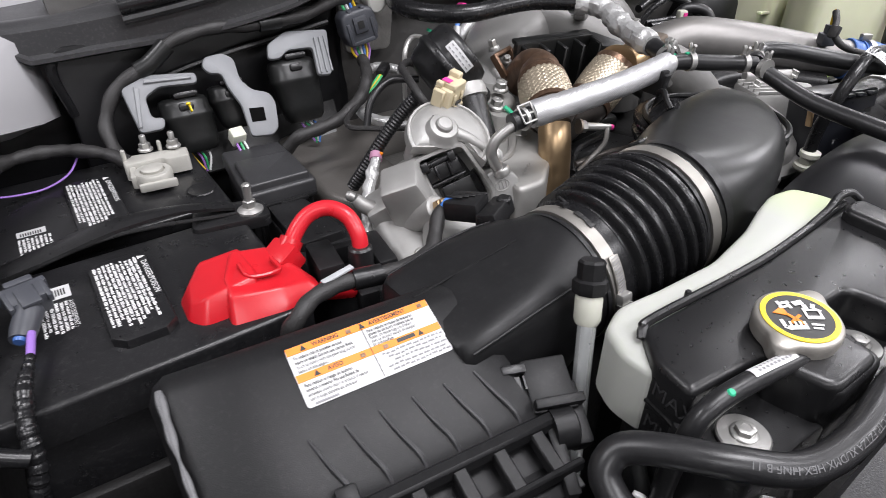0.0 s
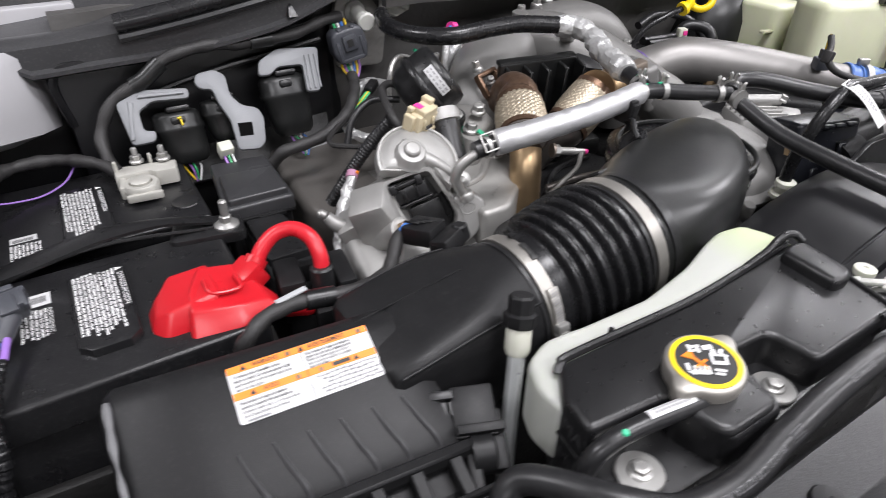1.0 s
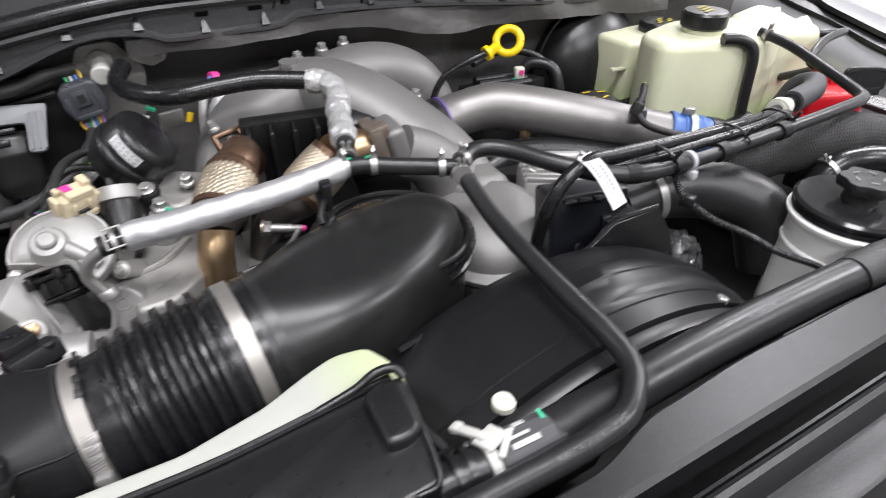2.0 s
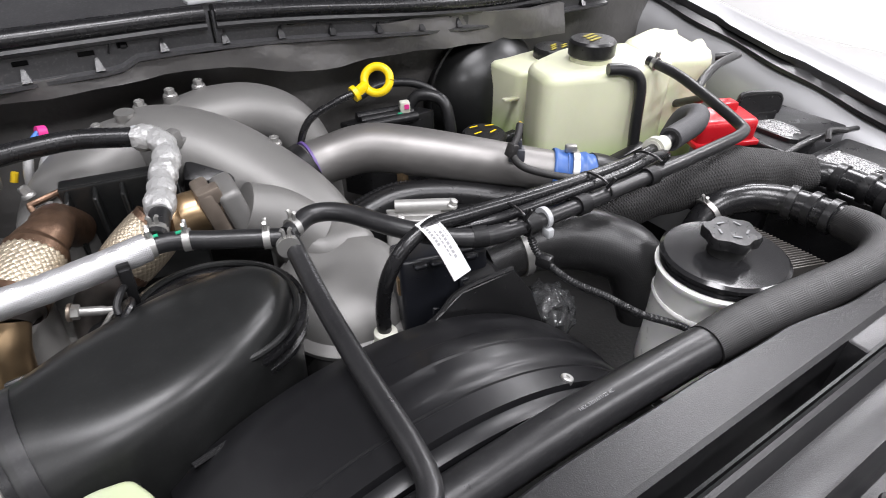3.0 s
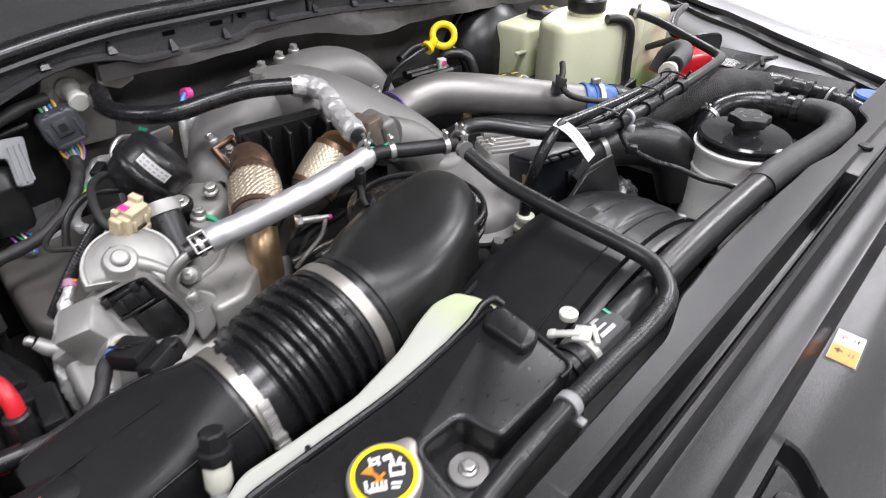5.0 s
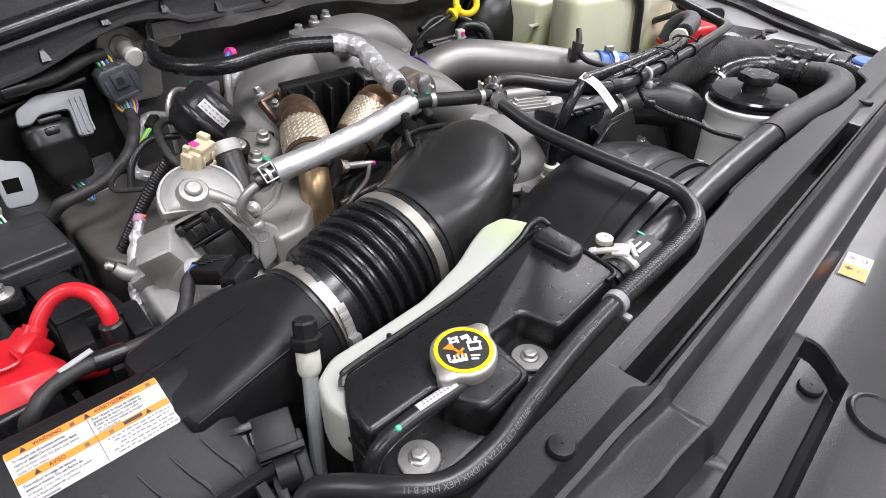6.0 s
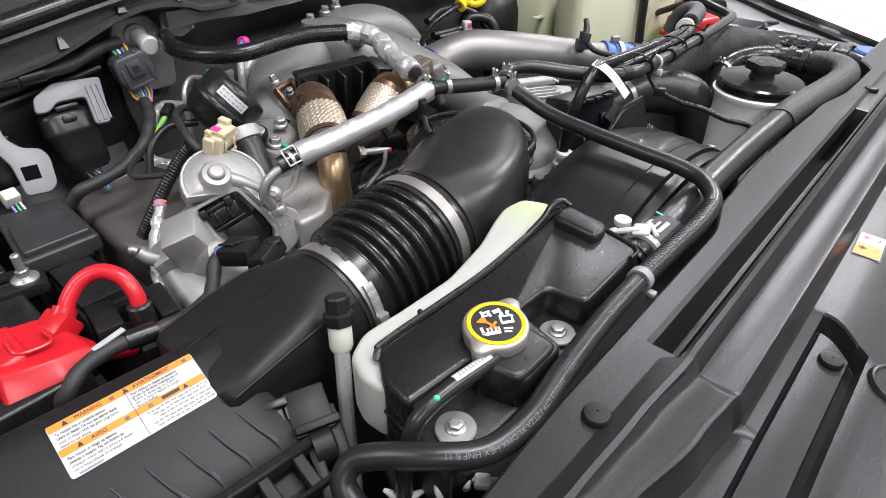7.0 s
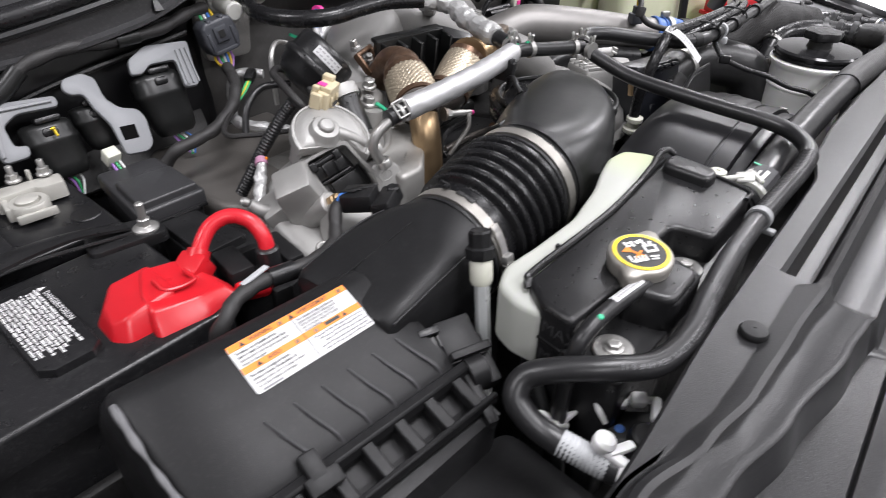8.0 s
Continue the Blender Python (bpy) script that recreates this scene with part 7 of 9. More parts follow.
def braid(a, b, r, strands=28, steps=24):
    """Flat ribbons wound both ways round the line from a to b, passing over and under each other."""
    a, b = Vector(a), Vector(b)
    ax_, long_ = (b - a).normalized(), (b - a).length
    q_ = ax_.to_track_quat("Z", "Y").to_matrix()
    bm = bmesh.new()
    for way in (1, -1):
        for k in range(strands):
            rows_b = []
            for j in range(steps + 1):
                u = j / steps
                ang = 2 * math.pi * k / strands + way * u * long_ / r * 0.95
                swell = r + 0.0020 * math.sin(u * math.pi) ** 0.5
                over = 0.0008 * way * math.cos(strands * (2 * ang - 4 * math.pi * k / strands) / 2)
                rad = swell + over
                row = []
                for w, h in ((-0.0023, 0.0), (-0.0012, 0.0008), (0.0, 0.0004), (0.0012, 0.0008), (0.0023, 0.0)):
                    ang_w = ang + way * w * 0.72 / r
                    row.append(bm.verts.new(a + q_ @ Vector(((rad + h) * math.cos(ang_w), (rad + h) * math.sin(ang_w), u * long_ - w * 0.72))))
                rows_b.append(row)
            for p_, n_ in zip(rows_b, rows_b[1:]):
                for c in range(4):
                    bm.faces.new((p_[c], p_[c + 1], n_[c + 1], n_[c]))
    bmesh.ops.recalc_face_normals(bm, faces=bm.faces[:])
    return bm


# exhaust: brown collar, braided flex, tinted pipe
ex = thing("exhaust_flex_pipe", (0.49, 0.5, 1.05), "heat-tinted exhaust pipe with a braided flex section", "exhaust pipe")
FA, FB = Vector((0.535, 0.543, 1.246)), Vector((0.508, 0.498, 1.231))
part("flex", tube([FA, FA.lerp(FB, 0.33), FA.lerp(FB, 0.67), FB], lambda u, s: 0.0292 + 0.0018 * math.sin(u * 3.14) ** 0.5, 40, 8), DARKSTEEL, ex, "dark bellows inside the braid", 60)
tagged(part("braid", braid(FA, FB, 0.0302), FLEX, ex, "woven bright steel braid", 60), kind="stuff")
fd = (FB - FA).normalized()
part("ring", tube([FB - fd * 0.002, FB + fd * 0.006], 0.0320, 36), RUST, ex, "rusty end ring")
part("ring", tube([FA + fd * 0.003, FA - fd * 0.006], 0.0318, 36), RUST, ex, "rusty end ring")
part("cone", tube([FB + fd * 0.006, FB + fd * 0.013, FB + fd * 0.024 + Vector((0.001, 0, -0.004))], [0.0310, 0.028, 0.0205], 36), DARKSTEEL, ex, "dark steel reducer")
part("tail", tube([FB + fd * 0.022 + Vector((0.001, 0, -0.003)), (0.4900, 0.467, 1.198), (0.485, 0.459, 1.160), (0.481, 0.453, 1.11), (0.480, 0.452, 1.02)], 0.0195, 32), BRONZE, ex, "smooth bronze-tinted pipe")
part("neck", tube([FA - fd * 0.005, FA - fd * 0.016, FA - fd * 0.030 + Vector((0.004, 0, 0.001)), (0.562, 0.598, 1.250), (0.578, 0.640, 1.215)], [0.031, 0.028, 0.0235, 0.0225, 0.0225], 32), RUST, ex, "brown heat-stained neck")
flm = plane_pose((0.562, 0.646, 1.244), (0.80, 0.20, 0.10), (-0.05, 0.60, 0.80))
for c_, s_ in (((-0.017, 0, 0), (0.007, 0.032, 0.012)), ((0.017, 0, 0), (0.007, 0.032, 0.012)), ((0, 0.015, 0), (0.040, 0.007, 0.012)), ((0, -0.015, 0), (0.040, 0.007, 0.012))):
    tmp = box(s_, c_, (0, 0, 0), 0.003)
    tmp.transform(flm)
    part("bracket_bar", tmp, RUST, ex, "rusty bracket bar")
part("bracket_bolt", hex_bolt((0.546, 0.655, 1.262), 0.006, (-0.3, 0.2, 1), 1.3, 0.014), STEEL, ex, "zinc bolt")
part("bracket_bolt", hex_bolt((0.564, 0.648, 1.244), 0.005, (-0.3, -0.4, 1), 1.3, 0.010), STEEL, ex, "zinc bolt")
ex2 = thing("exhaust_flex_pipe", (0.63, 0.53, 1.1), "braided exhaust flex clamped to the turbocharger", "exhaust pipe")
GA, GB = Vector((0.655, 0.532, 1.246)), Vector((0.610, 0.526, 1.214))
gd = (GB - GA).normalized()
part("flex", tube([GA, GA.lerp(GB, 0.33), GA.lerp(GB, 0.67), GB], lambda u, s: 0.0277 + 0.0018 * math.sin(u * 3.14) ** 0.5, 36, 8), DARKSTEEL, ex2, "dark bellows inside the braid", 60)
tagged(part("braid", braid(GA, GB, 0.0287), FLEX, ex2, "woven bright steel braid", 60), kind="stuff")
for q, sgn in ((GA, -1), (GB, 1)):
    part("ring", tube([q - gd * 0.002 * sgn, q + gd * 0.006 * sgn], 0.0305, 32), RUST, ex2, "rusty end ring")
part("neck", tube([GA - gd * 0.004, (0.676, 0.538, 1.245), (0.696, 0.536, 1.250), (0.725, 0.534, 1.247)], [0.0295, 0.027, 0.0245, 0.026], 28), BRONZE, ex2, "brown pipe neck")
part("tail", tube([GB + gd * 0.004, GB + gd * 0.014, (0.580, 0.532, 1.188), (0.562, 0.545, 1.15), (0.555, 0.55, 1.06)], [0.0295, 0.027, 0.0215, 0.0205, 0.0205], 28), DARKSTEEL, ex2)
part("clamp", merge(box((0.020, 0.050, 0.062), (0.716, 0.530, 1.252), (0, -14, -4), 0.005, 2), box((0.026, 0.018, 0.02), (0.714, 0.515, 1.276), (0, -14, -4), 0.003, 2)), SCALED, ex2, "heat-stained steel clamp block")
part("block", box((0.026, 0.060, 0.070), (0.742, 0.530, 1.245), (0, -14, -4), 0.008, 3), INTAKE, ex2, "machined steel flange block")
part("block", tube([(0.75, 0.53, 1.238), (0.79, 0.525, 1.215), (0.82, 0.515, 1.18)], [0.034, 0.038, 0.044], 24), INTAKE, ex2)

# sensor, small pipes and bolts in the gap between the tinted pipe and the elbow
o2 = thing("exhaust_sensor", (0.58, 0.48, 1.15), "steel exhaust sensor with a grey wire in the dark gap", "sensor")
od = Vector((0.72, -0.25, -0.10)).normalized()
oc_ = Vector((0.548, 0.484, 1.206))
part("hexagon", lathe([(0.0070, 0), (0.0080, 0.001), (0.0080, 0.008), (0.0070, 0.009)], oc_, od, 6), STEEL, o2, "steel hexagon")
part("washer", lathe([(0.0095, -0.002), (0.0095, 0.001), (0.007, 0.0015)], oc_, od, 24), SCALED, o2)
part("barrel", lathe([(0.0050, 0), (0.0050, 0.022), (0.0042, 0.024), (0.0042, 0.034), (0.003, 0.036)], oc_ + od * 0.009, od, 20), STEEL, o2, "steel barrel")
part("tip", lathe([(0.0038, 0), (0.0034, 0.005), (0.002, 0.006)], oc_ + od * 0.043, od, 14), PINK, o2, "pink wire seal")
part("wire", tube([(0.585, 0.470, 1.200), (0.565, 0.455, 1.190), (0.535, 0.448, 1.180), (0.520, 0.452, 1.165)], 0.0032, 10), CASTDARK, o2, "grey sleeved wire")
sl_ = thing("oil_line", (0.60, 0.45, 1.10), "thin grey oil line with a bolted eye", "pipe")
part("pipe", tube([(0.520, 0.458, 1.172), (0.560, 0.450, 1.178), (0.605, 0.446, 1.176), (0.650, 0.450, 1.170), (0.690, 0.462, 1.160)], 0.0042, 12), DARKSTEEL, sl_)
part("joint", lathe([(0.0075, -0.006), (0.0082, -0.004), (0.0082, 0.004), (0.0075, 0.006)], (0.618, 0.446, 1.1755), (1, 0, -0.03), 16), RUST, sl_, "rusty collar")
part("bolt", hex_bolt((0.560, 0.430, 1.150), 0.0065, (0, -0.2, 1), 1.5, 0.010), STEEL, sl_, "zinc bolt")
part("bolt", hex_bolt((0.600, 0.425, 1.150), 0.0060, (0.1, -0.2, 1), 1.5, 0.010), STEEL, sl_, "zinc bolt")
gp = thing("gap_cover", (0.60, 0.45, 1.0), "black heat cover filling the gap behind the elbow", "cover")
part("panel", prism(round_poly([(0.515, 0.405), (0.520, 0.470), (0.560, 0.530), (0.660, 0.545), (0.700, 0.480), (0.690, 0.420)], 0.012), 1.02, 1.148, 0.008, 2, slope=lambda x, y: 0.10 * (y - 0.45)), SATIN, gp)
part("rib", tube([(0.530, 0.470, 1.152), (0.580, 0.510, 1.157), (0.650, 0.520, 1.158)], 0.0045, 8), SATIN, gp)
# injector sleeve with a green stripe on the cast bracket
ij = thing("injector_plug", (0.44, 0.55, 1.20), "small black round plug with a bolt head and green stripe", "connector")
ja = Vector((-0.10, -0.30, 1)).normalized()
jc = Vector((0.447, 0.566, 1.222))
part("sleeve", lathe([(0.0120, -0.012), (0.0128, 0.004), (0.0128, 0.022), (0.0140, 0.023), (0.0140, 0.029), (0.0125, 0.031)], jc, ja, 28), GLOSS, ij)
part("bolt", hex_bolt(jc + ja * 0.030, 0.0062, ja, 1.6, 0.007), STEEL, ij, "zinc bolt head")
part("stripe", box((0.0045, 0.0012, 0.022), jc + Vector((0.004, -0.0135, 0.004)), (16, 8, 0), 0.0004, 1), GREEN, ij, "green paint stripe")
part("stripe", box((0.0060, 0.0012, 0.018), jc + Vector((0.006, -0.0150, -0.022)), (16, 8, 20), 0.0004, 1), GREEN, ij, "green paint stripe")

# black finned bracket behind the exhaust
bk = thing("finned_bracket", (0.64, 0.63, 1.12), "black moulded bracket with upright fins", "bracket")
bkm = box((0.130, 0.012, 0.11), (0.640, 0.640, 1.215), (8, 0, -10), 0.003)
part("body", bkm, GLOSS, bk)
part("top_flange", box((0.13, 0.018, 0.008), (0.640, 0.638, 1.268), (8, 0, -10), 0.004, 2), GLOSS, bk)
part("foot", box((0.15, 0.10, 0.03), (0.640, 0.610, 1.150), (0, 0, -10), 0.008, 2), GLOSS, bk)
for k in range(5):
    part("fin", box((0.005, 0.030, 0.11), (0.582 + 0.029 * k, 0.634 - 0.005 * k, 1.210), (8, 0, -10), 0.0015, 1), GLOSS, bk)
part("flap", box((0.065, 0.05, 0.05), (0.745, 0.640, 1.235), (25, 10, -20), 0.008, 2), SATIN, bk)

# ---- intake manifold: grey blasted castings ----
man = thing("intake_manifold", (0.74, 0.66, 1.05), "large grey cast aluminium intake manifold", "intake manifold")
part("main_runner", smooth_loft([
    ((0.660, 0.745, 1.258), (1, -0.2, 0.1), 0.030, 0.030), ((0.690, 0.735, 1.263), (1, -0.3, 0), 0.050, 0.046), ((0.730, 0.712, 1.258), (1, -0.6, -0.1), 0.062, 0.050), ((0.775, 0.676, 1.240), (1, -1.0, -0.25), 0.062, 0.050),
    ((0.815, 0.630, 1.212), (0.8, -1.1, -0.45), 0.058, 0.047), ((0.845, 0.580, 1.185), (0.5, -1, -0.6), 0.052, 0.044), ((0.862, 0.535, 1.150), (0.3, -0.8, -0.9), 0.047, 0.042), ((0.868, 0.500, 1.100), (0.1, -0.4, -1), 0.045, 0.042), ((0.868, 0.485, 1.02), (0, 0, -1), 0.045, 0.042)], 40, 5), INTAKE, man, "", 60)
part("left_runner", smooth_loft([
    ((0.720, 0.735, 1.247), (-1, 0, 0), 0.045, 0.045), ((0.670, 0.738, 1.250), (-1, -0.1, 0.0), 0.055, 0.050), ((0.615, 0.722, 1.238), (-1, -0.5, -0.2), 0.055, 0.050), ((0.572, 0.690, 1.210), (-0.7, -0.8, -0.6), 0.050, 0.048), ((0.550, 0.660, 1.16), (-0.4, -0.7, -1), 0.046, 0.045), ((0.54, 0.65, 1.06), (0, 0, -1), 0.045, 0.045)], 40, 5), INTAKE, man, "", 60)
part("rear_runner", smooth_loft([
    ((0.740, 0.770, 1.258), (1, 0.1, 0), 0.045, 0.040), ((0.800, 0.780, 1.262), (1, 0, -0.05), 0.052, 0.042), ((0.860, 0.775, 1.256), (1, -0.2, -0.25), 0.050, 0.042), ((0.905, 0.760, 1.230), (0.8, -0.4, -0.7), 0.046, 0.040), ((0.93, 0.745, 1.17), (0.4, -0.2, -1), 0.044, 0.040), ((0.935, 0.74, 1.05), (0, 0, -1), 0.044, 0.04)], 40, 5), INTAKE, man, "", 60)
for at in ((0.640, 0.735, 1.288), (0.700, 0.759, 1.300), (0.744, 0.774, 1.303), (0.790, 0.800, 1.300), (0.842, 0.655, 1.250)):
    bo = lathe([(0.011, -0.02), (0.010, 0.004)], at, (0, -0.1, 1), 18)
    part("boss", bo, INTAKE, man)
    part("bolt", hex_bolt(Vector(at) + Vector((0, 0, 0.003)), 0.0068, (0, -0.1, 1), 1.35, 0.011), STEEL, man, "zinc flange bolt")
part("seam", tube([(0.640, 0.690, 1.262), (0.612, 0.672, 1.252), (0.588, 0.658, 1.232), (0.572, 0.640, 1.205)], 0.0013, 6), INTAKE, man, "casting seam")
part("seam", tube([(0.772, 0.742, 1.286), (0.815, 0.742, 1.284), (0.862, 0.738, 1.272), (0.905, 0.728, 1.245)], 0.0013, 6), INTAKE, man, "casting seam")
part("stud_sleeve", lathe([(0.012, 0), (0.0105, 0.035), (0.0125, 0.036), (0.0125, 0.042)], (0.676, 0.735, 1.270), (0, -0.1, 1), 18), STEEL, man)
part("lug", merge(box((0.022, 0.018, 0.024), (0.712, 0.655, 1.292), (0, 0, 30), 0.004), box((0.030, 0.02, 0.012), (0.725, 0.665, 1.284), (0, 0, 30), 0.004)), INTAKE, man)
part("lower_plenum", prism(round_poly([(0.780, 0.500), (0.785, 0.580), (0.850, 0.600), (0.905, 0.540), (0.900, 0.470), (0.820, 0.455)], 0.02, 4), 1.02, 1.205, 0.022, 4, slope=lambda x, y: -0.2 * max(0, x - 0.80)), INTAKE, man, "", 60)

turbo = thing("turbocharger_housing", (0.83, 0.42, 1.0), "rounded cast aluminium compressor housing", "turbocharger")
tb = lathe([(0.085, -0.10), (0.090, -0.02), (0.088, 0.012), (0.078, 0.034), (0.058, 0.046), (0.030, 0.050), (0.001, 0.051)], (0.830, 0.435, 1.130), (-0.1, -0.25, 1), 44)
part("dome", tb, INTAKE, turbo, "", 60)
# inlet and lower half take the near-black metal, darker than the dome
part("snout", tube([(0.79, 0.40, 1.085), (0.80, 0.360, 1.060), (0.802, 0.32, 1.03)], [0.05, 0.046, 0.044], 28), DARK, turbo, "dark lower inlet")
TJ = Vector((0.8268, 0.4257, 1.143))
part("joint_flange", lathe([(0.088, -0.006), (0.0935, -0.004), (0.0935, 0.003), (0.0885, 0.005)], TJ, (-0.1, -0.25, 1), 48), INTAKE, turbo, "joint between the two halves")
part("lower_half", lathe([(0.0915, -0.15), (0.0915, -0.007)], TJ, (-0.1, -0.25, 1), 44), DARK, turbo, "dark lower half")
for a in (245, 285, 325):
    c_, s_ = math.cos(radians(a)), math.sin(radians(a))
    part("boss", lathe([(0.009, -0.020), (0.009, 0.006), (0.0075, 0.008), (0.001, 0.008)], TJ + Vector((0.093 * c_, 0.093 * s_, 0.023 * s_ + 0.009 * c_)), (-0.1, -0.25, 1), 16), INTAKE, turbo)
part("pad", lathe([(0.010, -0.006), (0.010, 0.002), (0.008, 0.004), (0.001, 0.004)], (0.852, 0.448, 1.180), (-0.1, -0.2, 1), 20), INTAKE, turbo, "cast pad on the dome")
part("bolt", hex_bolt((0.870, 0.480, 1.175), 0.0065, (0, 0, 1), 1.35, 0.010), STEEL, turbo)

gearcast = thing("pump_bracket", (0.97, 0.45, 1.05), "ribbed cast aluminium pump bracket", "bracket")
gb = prism(round_poly([(0.905, 0.455), (0.935, 0.515), (1.005, 0.478), (1.030, 0.438), (0.985, 0.405)], 0.008), 1.06, 1.182, 0.006, 2)
for k in range(5):
    gb = box((0.075, 0.003, 0.006), (0.965 - 0.006 * k, 0.488 - 0.013 * k, 1.184), (0, 0, -32), 0.001, 1, gb)
gb = tube([(0.945, 0.505, 1.190), (1.012, 0.466, 1.190)], 0.009, 14, 4, gb)
part("casting", gb, CAST, gearcast)
for at in ((1.010, 0.462, 1.190), (0.935, 0.478, 1.183)):
    part("bolt", hex_bolt(at, 0.0062, (0.3, -0.3, 1), 1.3, 0.010), STEEL, gearcast)

# ---- hoses over the engine ----
hh = thing("heater_hose", (0.58, 0.68, 1.27), "smooth black heater hose on a steel stub", "hose")
HP = [(0.468, 0.800, 1.318), (0.455, 0.752, 1.314), (0.470, 0.700, 1.312), (0.508, 0.662, 1.314), (0.560, 0.655, 1.318), (0.612, 0.650, 1.319), (0.672, 0.632, 1.314)]
part("pipe", tube(HP, 0.0118, 18), RUBBER_SHINY, hh)
part("stub", lathe([(0.016, 0), (0.016, 0.01), (0.0115, 0.014), (0.0115, 0.05), (0.0135, 0.052), (0.0135, 0.058), (0.011, 0.060)], (0.445, 0.850, 1.318), (-0.08, -1, -0.1), 22), HAZY, hh, "pale plastic pipe stub")
fo = thing("foil_hose", (0.67, 0.53, 1.27), "hose wrapped in crumpled silver foil", "hose")
FPTS = [(0.672, 0.634, 1.312), (0.690, 0.618, 1.312), (0.694, 0.590, 1.306), (0.680, 0.555, 1.298), (0.668, 0.520, 1.294), (0.655, 0.478, 1.290)]
fo_bm = tube(FPTS, lambda u, s: 0.0145 + 0.0010 * math.sin(s * 95) + 0.001 * math.sin(s * 210), 26, 14)
for v in fo_bm.verts:
    v.co += Vector((noise.noise(v.co * 120), noise.noise(v.co * 120 + Vector((9, 0, 0))), noise.noise(v.co * 120 + Vector((0, 9, 0))))) * 0.0019
part("wrap", fo_bm, FOIL, fo, "", 14)
part("end", tube([(0.657, 0.482, 1.290), (0.648, 0.455, 1.287), (0.642, 0.440, 1.285)], 0.0108, 14), RUBBER, fo)
part("seal_ring", hose_clamp((0.673, 0.634, 1.312), (1, -0.2, 0), 0.0135, 0.008), GREY, fo)
si = thing("silver_hose", (0.52, 0.43, 1.25), "hose in a shining silver braided sleeve with a steel end fitting", "hose")
SP = [(0.402, 0.433, 1.267), (0.440, 0.428, 1.271), (0.490, 0.426, 1.274), (0.545, 0.428, 1.276), (0.600, 0.433, 1.279), (0.632, 0.437, 1.281)]
sl = tube(SP[1:] and [(0.414, 0.4325, 1.268)] + SP[1:], 0.0138, 28, 14)
for v in sl.verts:
    v.co += Vector((noise.noise(v.co * 90), noise.noise(v.co * 90 + Vector((9, 0, 0))), noise.noise(v.co * 90 + Vector((0, 9, 0))))) * 0.0010
part("sleeve", sl, SILVER, si)
part("ferrule", tube([(0.389, 0.434, 1.264), (0.416, 0.4325, 1.268)], 0.0098, 14), RUBBER, si, "black hose end")
fp = plane_pose((0.403, 0.4265, 1.2745), (0.99, -0.03, 0.12), (0.06, 0.62, 0.78))
for c_, s_ in (((-0.008, 0, 0), (0.0022, 0.021, 0.0016)), ((0.008, 0, 0), (0.0022, 0.021, 0.0016)), ((0, 0.0095, 0), (0.018, 0.0022, 0.0016)), ((0, -0.001, 0), (0.018, 0.0022, 0.0016)), ((0, -0.0095, 0), (0.018, 0.0022, 0.0016))):
    tmp = box(s_, c_, (0, 0, 0), 0.0006, 1)
    tmp.transform(fp)
    part("ferrule_bar", tmp, STEEL, si, "window of the steel clamp")
part("clamp_band", hose_clamp((0.403, 0.433, 1.266), (1, 0, 0.12), 0.0112, 0.004), STEEL, si)
jt = thing("hose_tee", (0.69, 0.41, 1.25), "black hose piece with tees and pinch clamps", "hose")
JP = [(0.630, 0.437, 1.281), (0.655, 0.434, 1.281), (0.690, 0.420, 1.277), (0.725, 0.405, 1.274), (0.752, 0.394, 1.271)]
part("pipe", tube(JP, 0.0098, 16), RUBBER, jt)
for c, ax in (((0.636, 0.437, 1.2812), (1, -0.05, 0)), ((0.668, 0.430, 1.280), (1, -0.35, 0)), ((0.645, 0.449, 1.286), (0.3, 1, 0.1)), ((0.737, 0.400, 1.273), (1, -0.4, 0)), ((0.750, 0.378, 1.270), (-0.2, -1, 0)), ((0.766, 0.402, 1.273), (1, 0.4, 0))):
    part("pinch_clamp", spring_clamp(c, ax, 0.0104), STEEL, jt, "zinc pinch clamp")
for c in ((0.641, 0.4355, 1.2915), (0.662, 0.431, 1.2905), (0.646, 0.452, 1.2965)):
    part("paint_mark", box((0.006, 0.004, 0.0012), c, (0, 0, 0), 0), GREEN, jt)
hook = box((0.012, 0.026, 0.030), (0.606, 0.428, 1.268), (0, 0, 0), 0.002)
hook = box((0.010, 0.006, 0.05), (0.606, 0.418, 1.255), (10, 0, 0), 0.002, 2, hook)
hook = box((0.040, 0.012, 0.006), (0.616, 0.410, 1.236), (0, -14, 0), 0.002, 2, hook)
part("holder", hook, PLASTIC, jt, "black hose holder")
part("holder_disc", lathe([(0.004, -0.006), (0.016, -0.005), (0.0185, -0.002), (0.0185, 0.001), (0.015, 0.0022), (0.006, 0.001)], (0.590, 0.398, 1.244), (-0.62, 0.25, 0.74), 32), RUBBER_SHINY, jt, "round black foot of the holder")
part("holder_strap", tube([(0.603, 0.420, 1.258), (0.598, 0.408, 1.262), (0.590, 0.396, 1.256), (0.589, 0.389, 1.250)], 0.0035, 8), PLASTIC, jt)

# ---- pipes to the driver's side ----
p2 = thing("vent_pipe", (1.1, 0.3, 1.22), "long black plastic pipe with clips and a paper tag", "pipe")
P2 = [(0.757, 0.396, 1.271), (0.790, 0.412, 1.276), (0.822, 0.395, 1.276), (0.858, 0.345, 1.270), (0.900, 0.305, 1.264), (0.950, 0.284, 1.263), (1.05, 0.278, 1.264), (1.18, 0.280, 1.264), (1.32, 0.288, 1.262), (1.405, 0.300, 1.258), (1.440, 0.328, 1.255), (1.462, 0.400, 1.268), (1.472, 0.470, 1.284), (1.468, 0.530, 1.294)]
part("pipe", tube(P2, lambda u, s: 0.0105 if s < 0.25 else 0.0085, 16), RUBBER, p2)
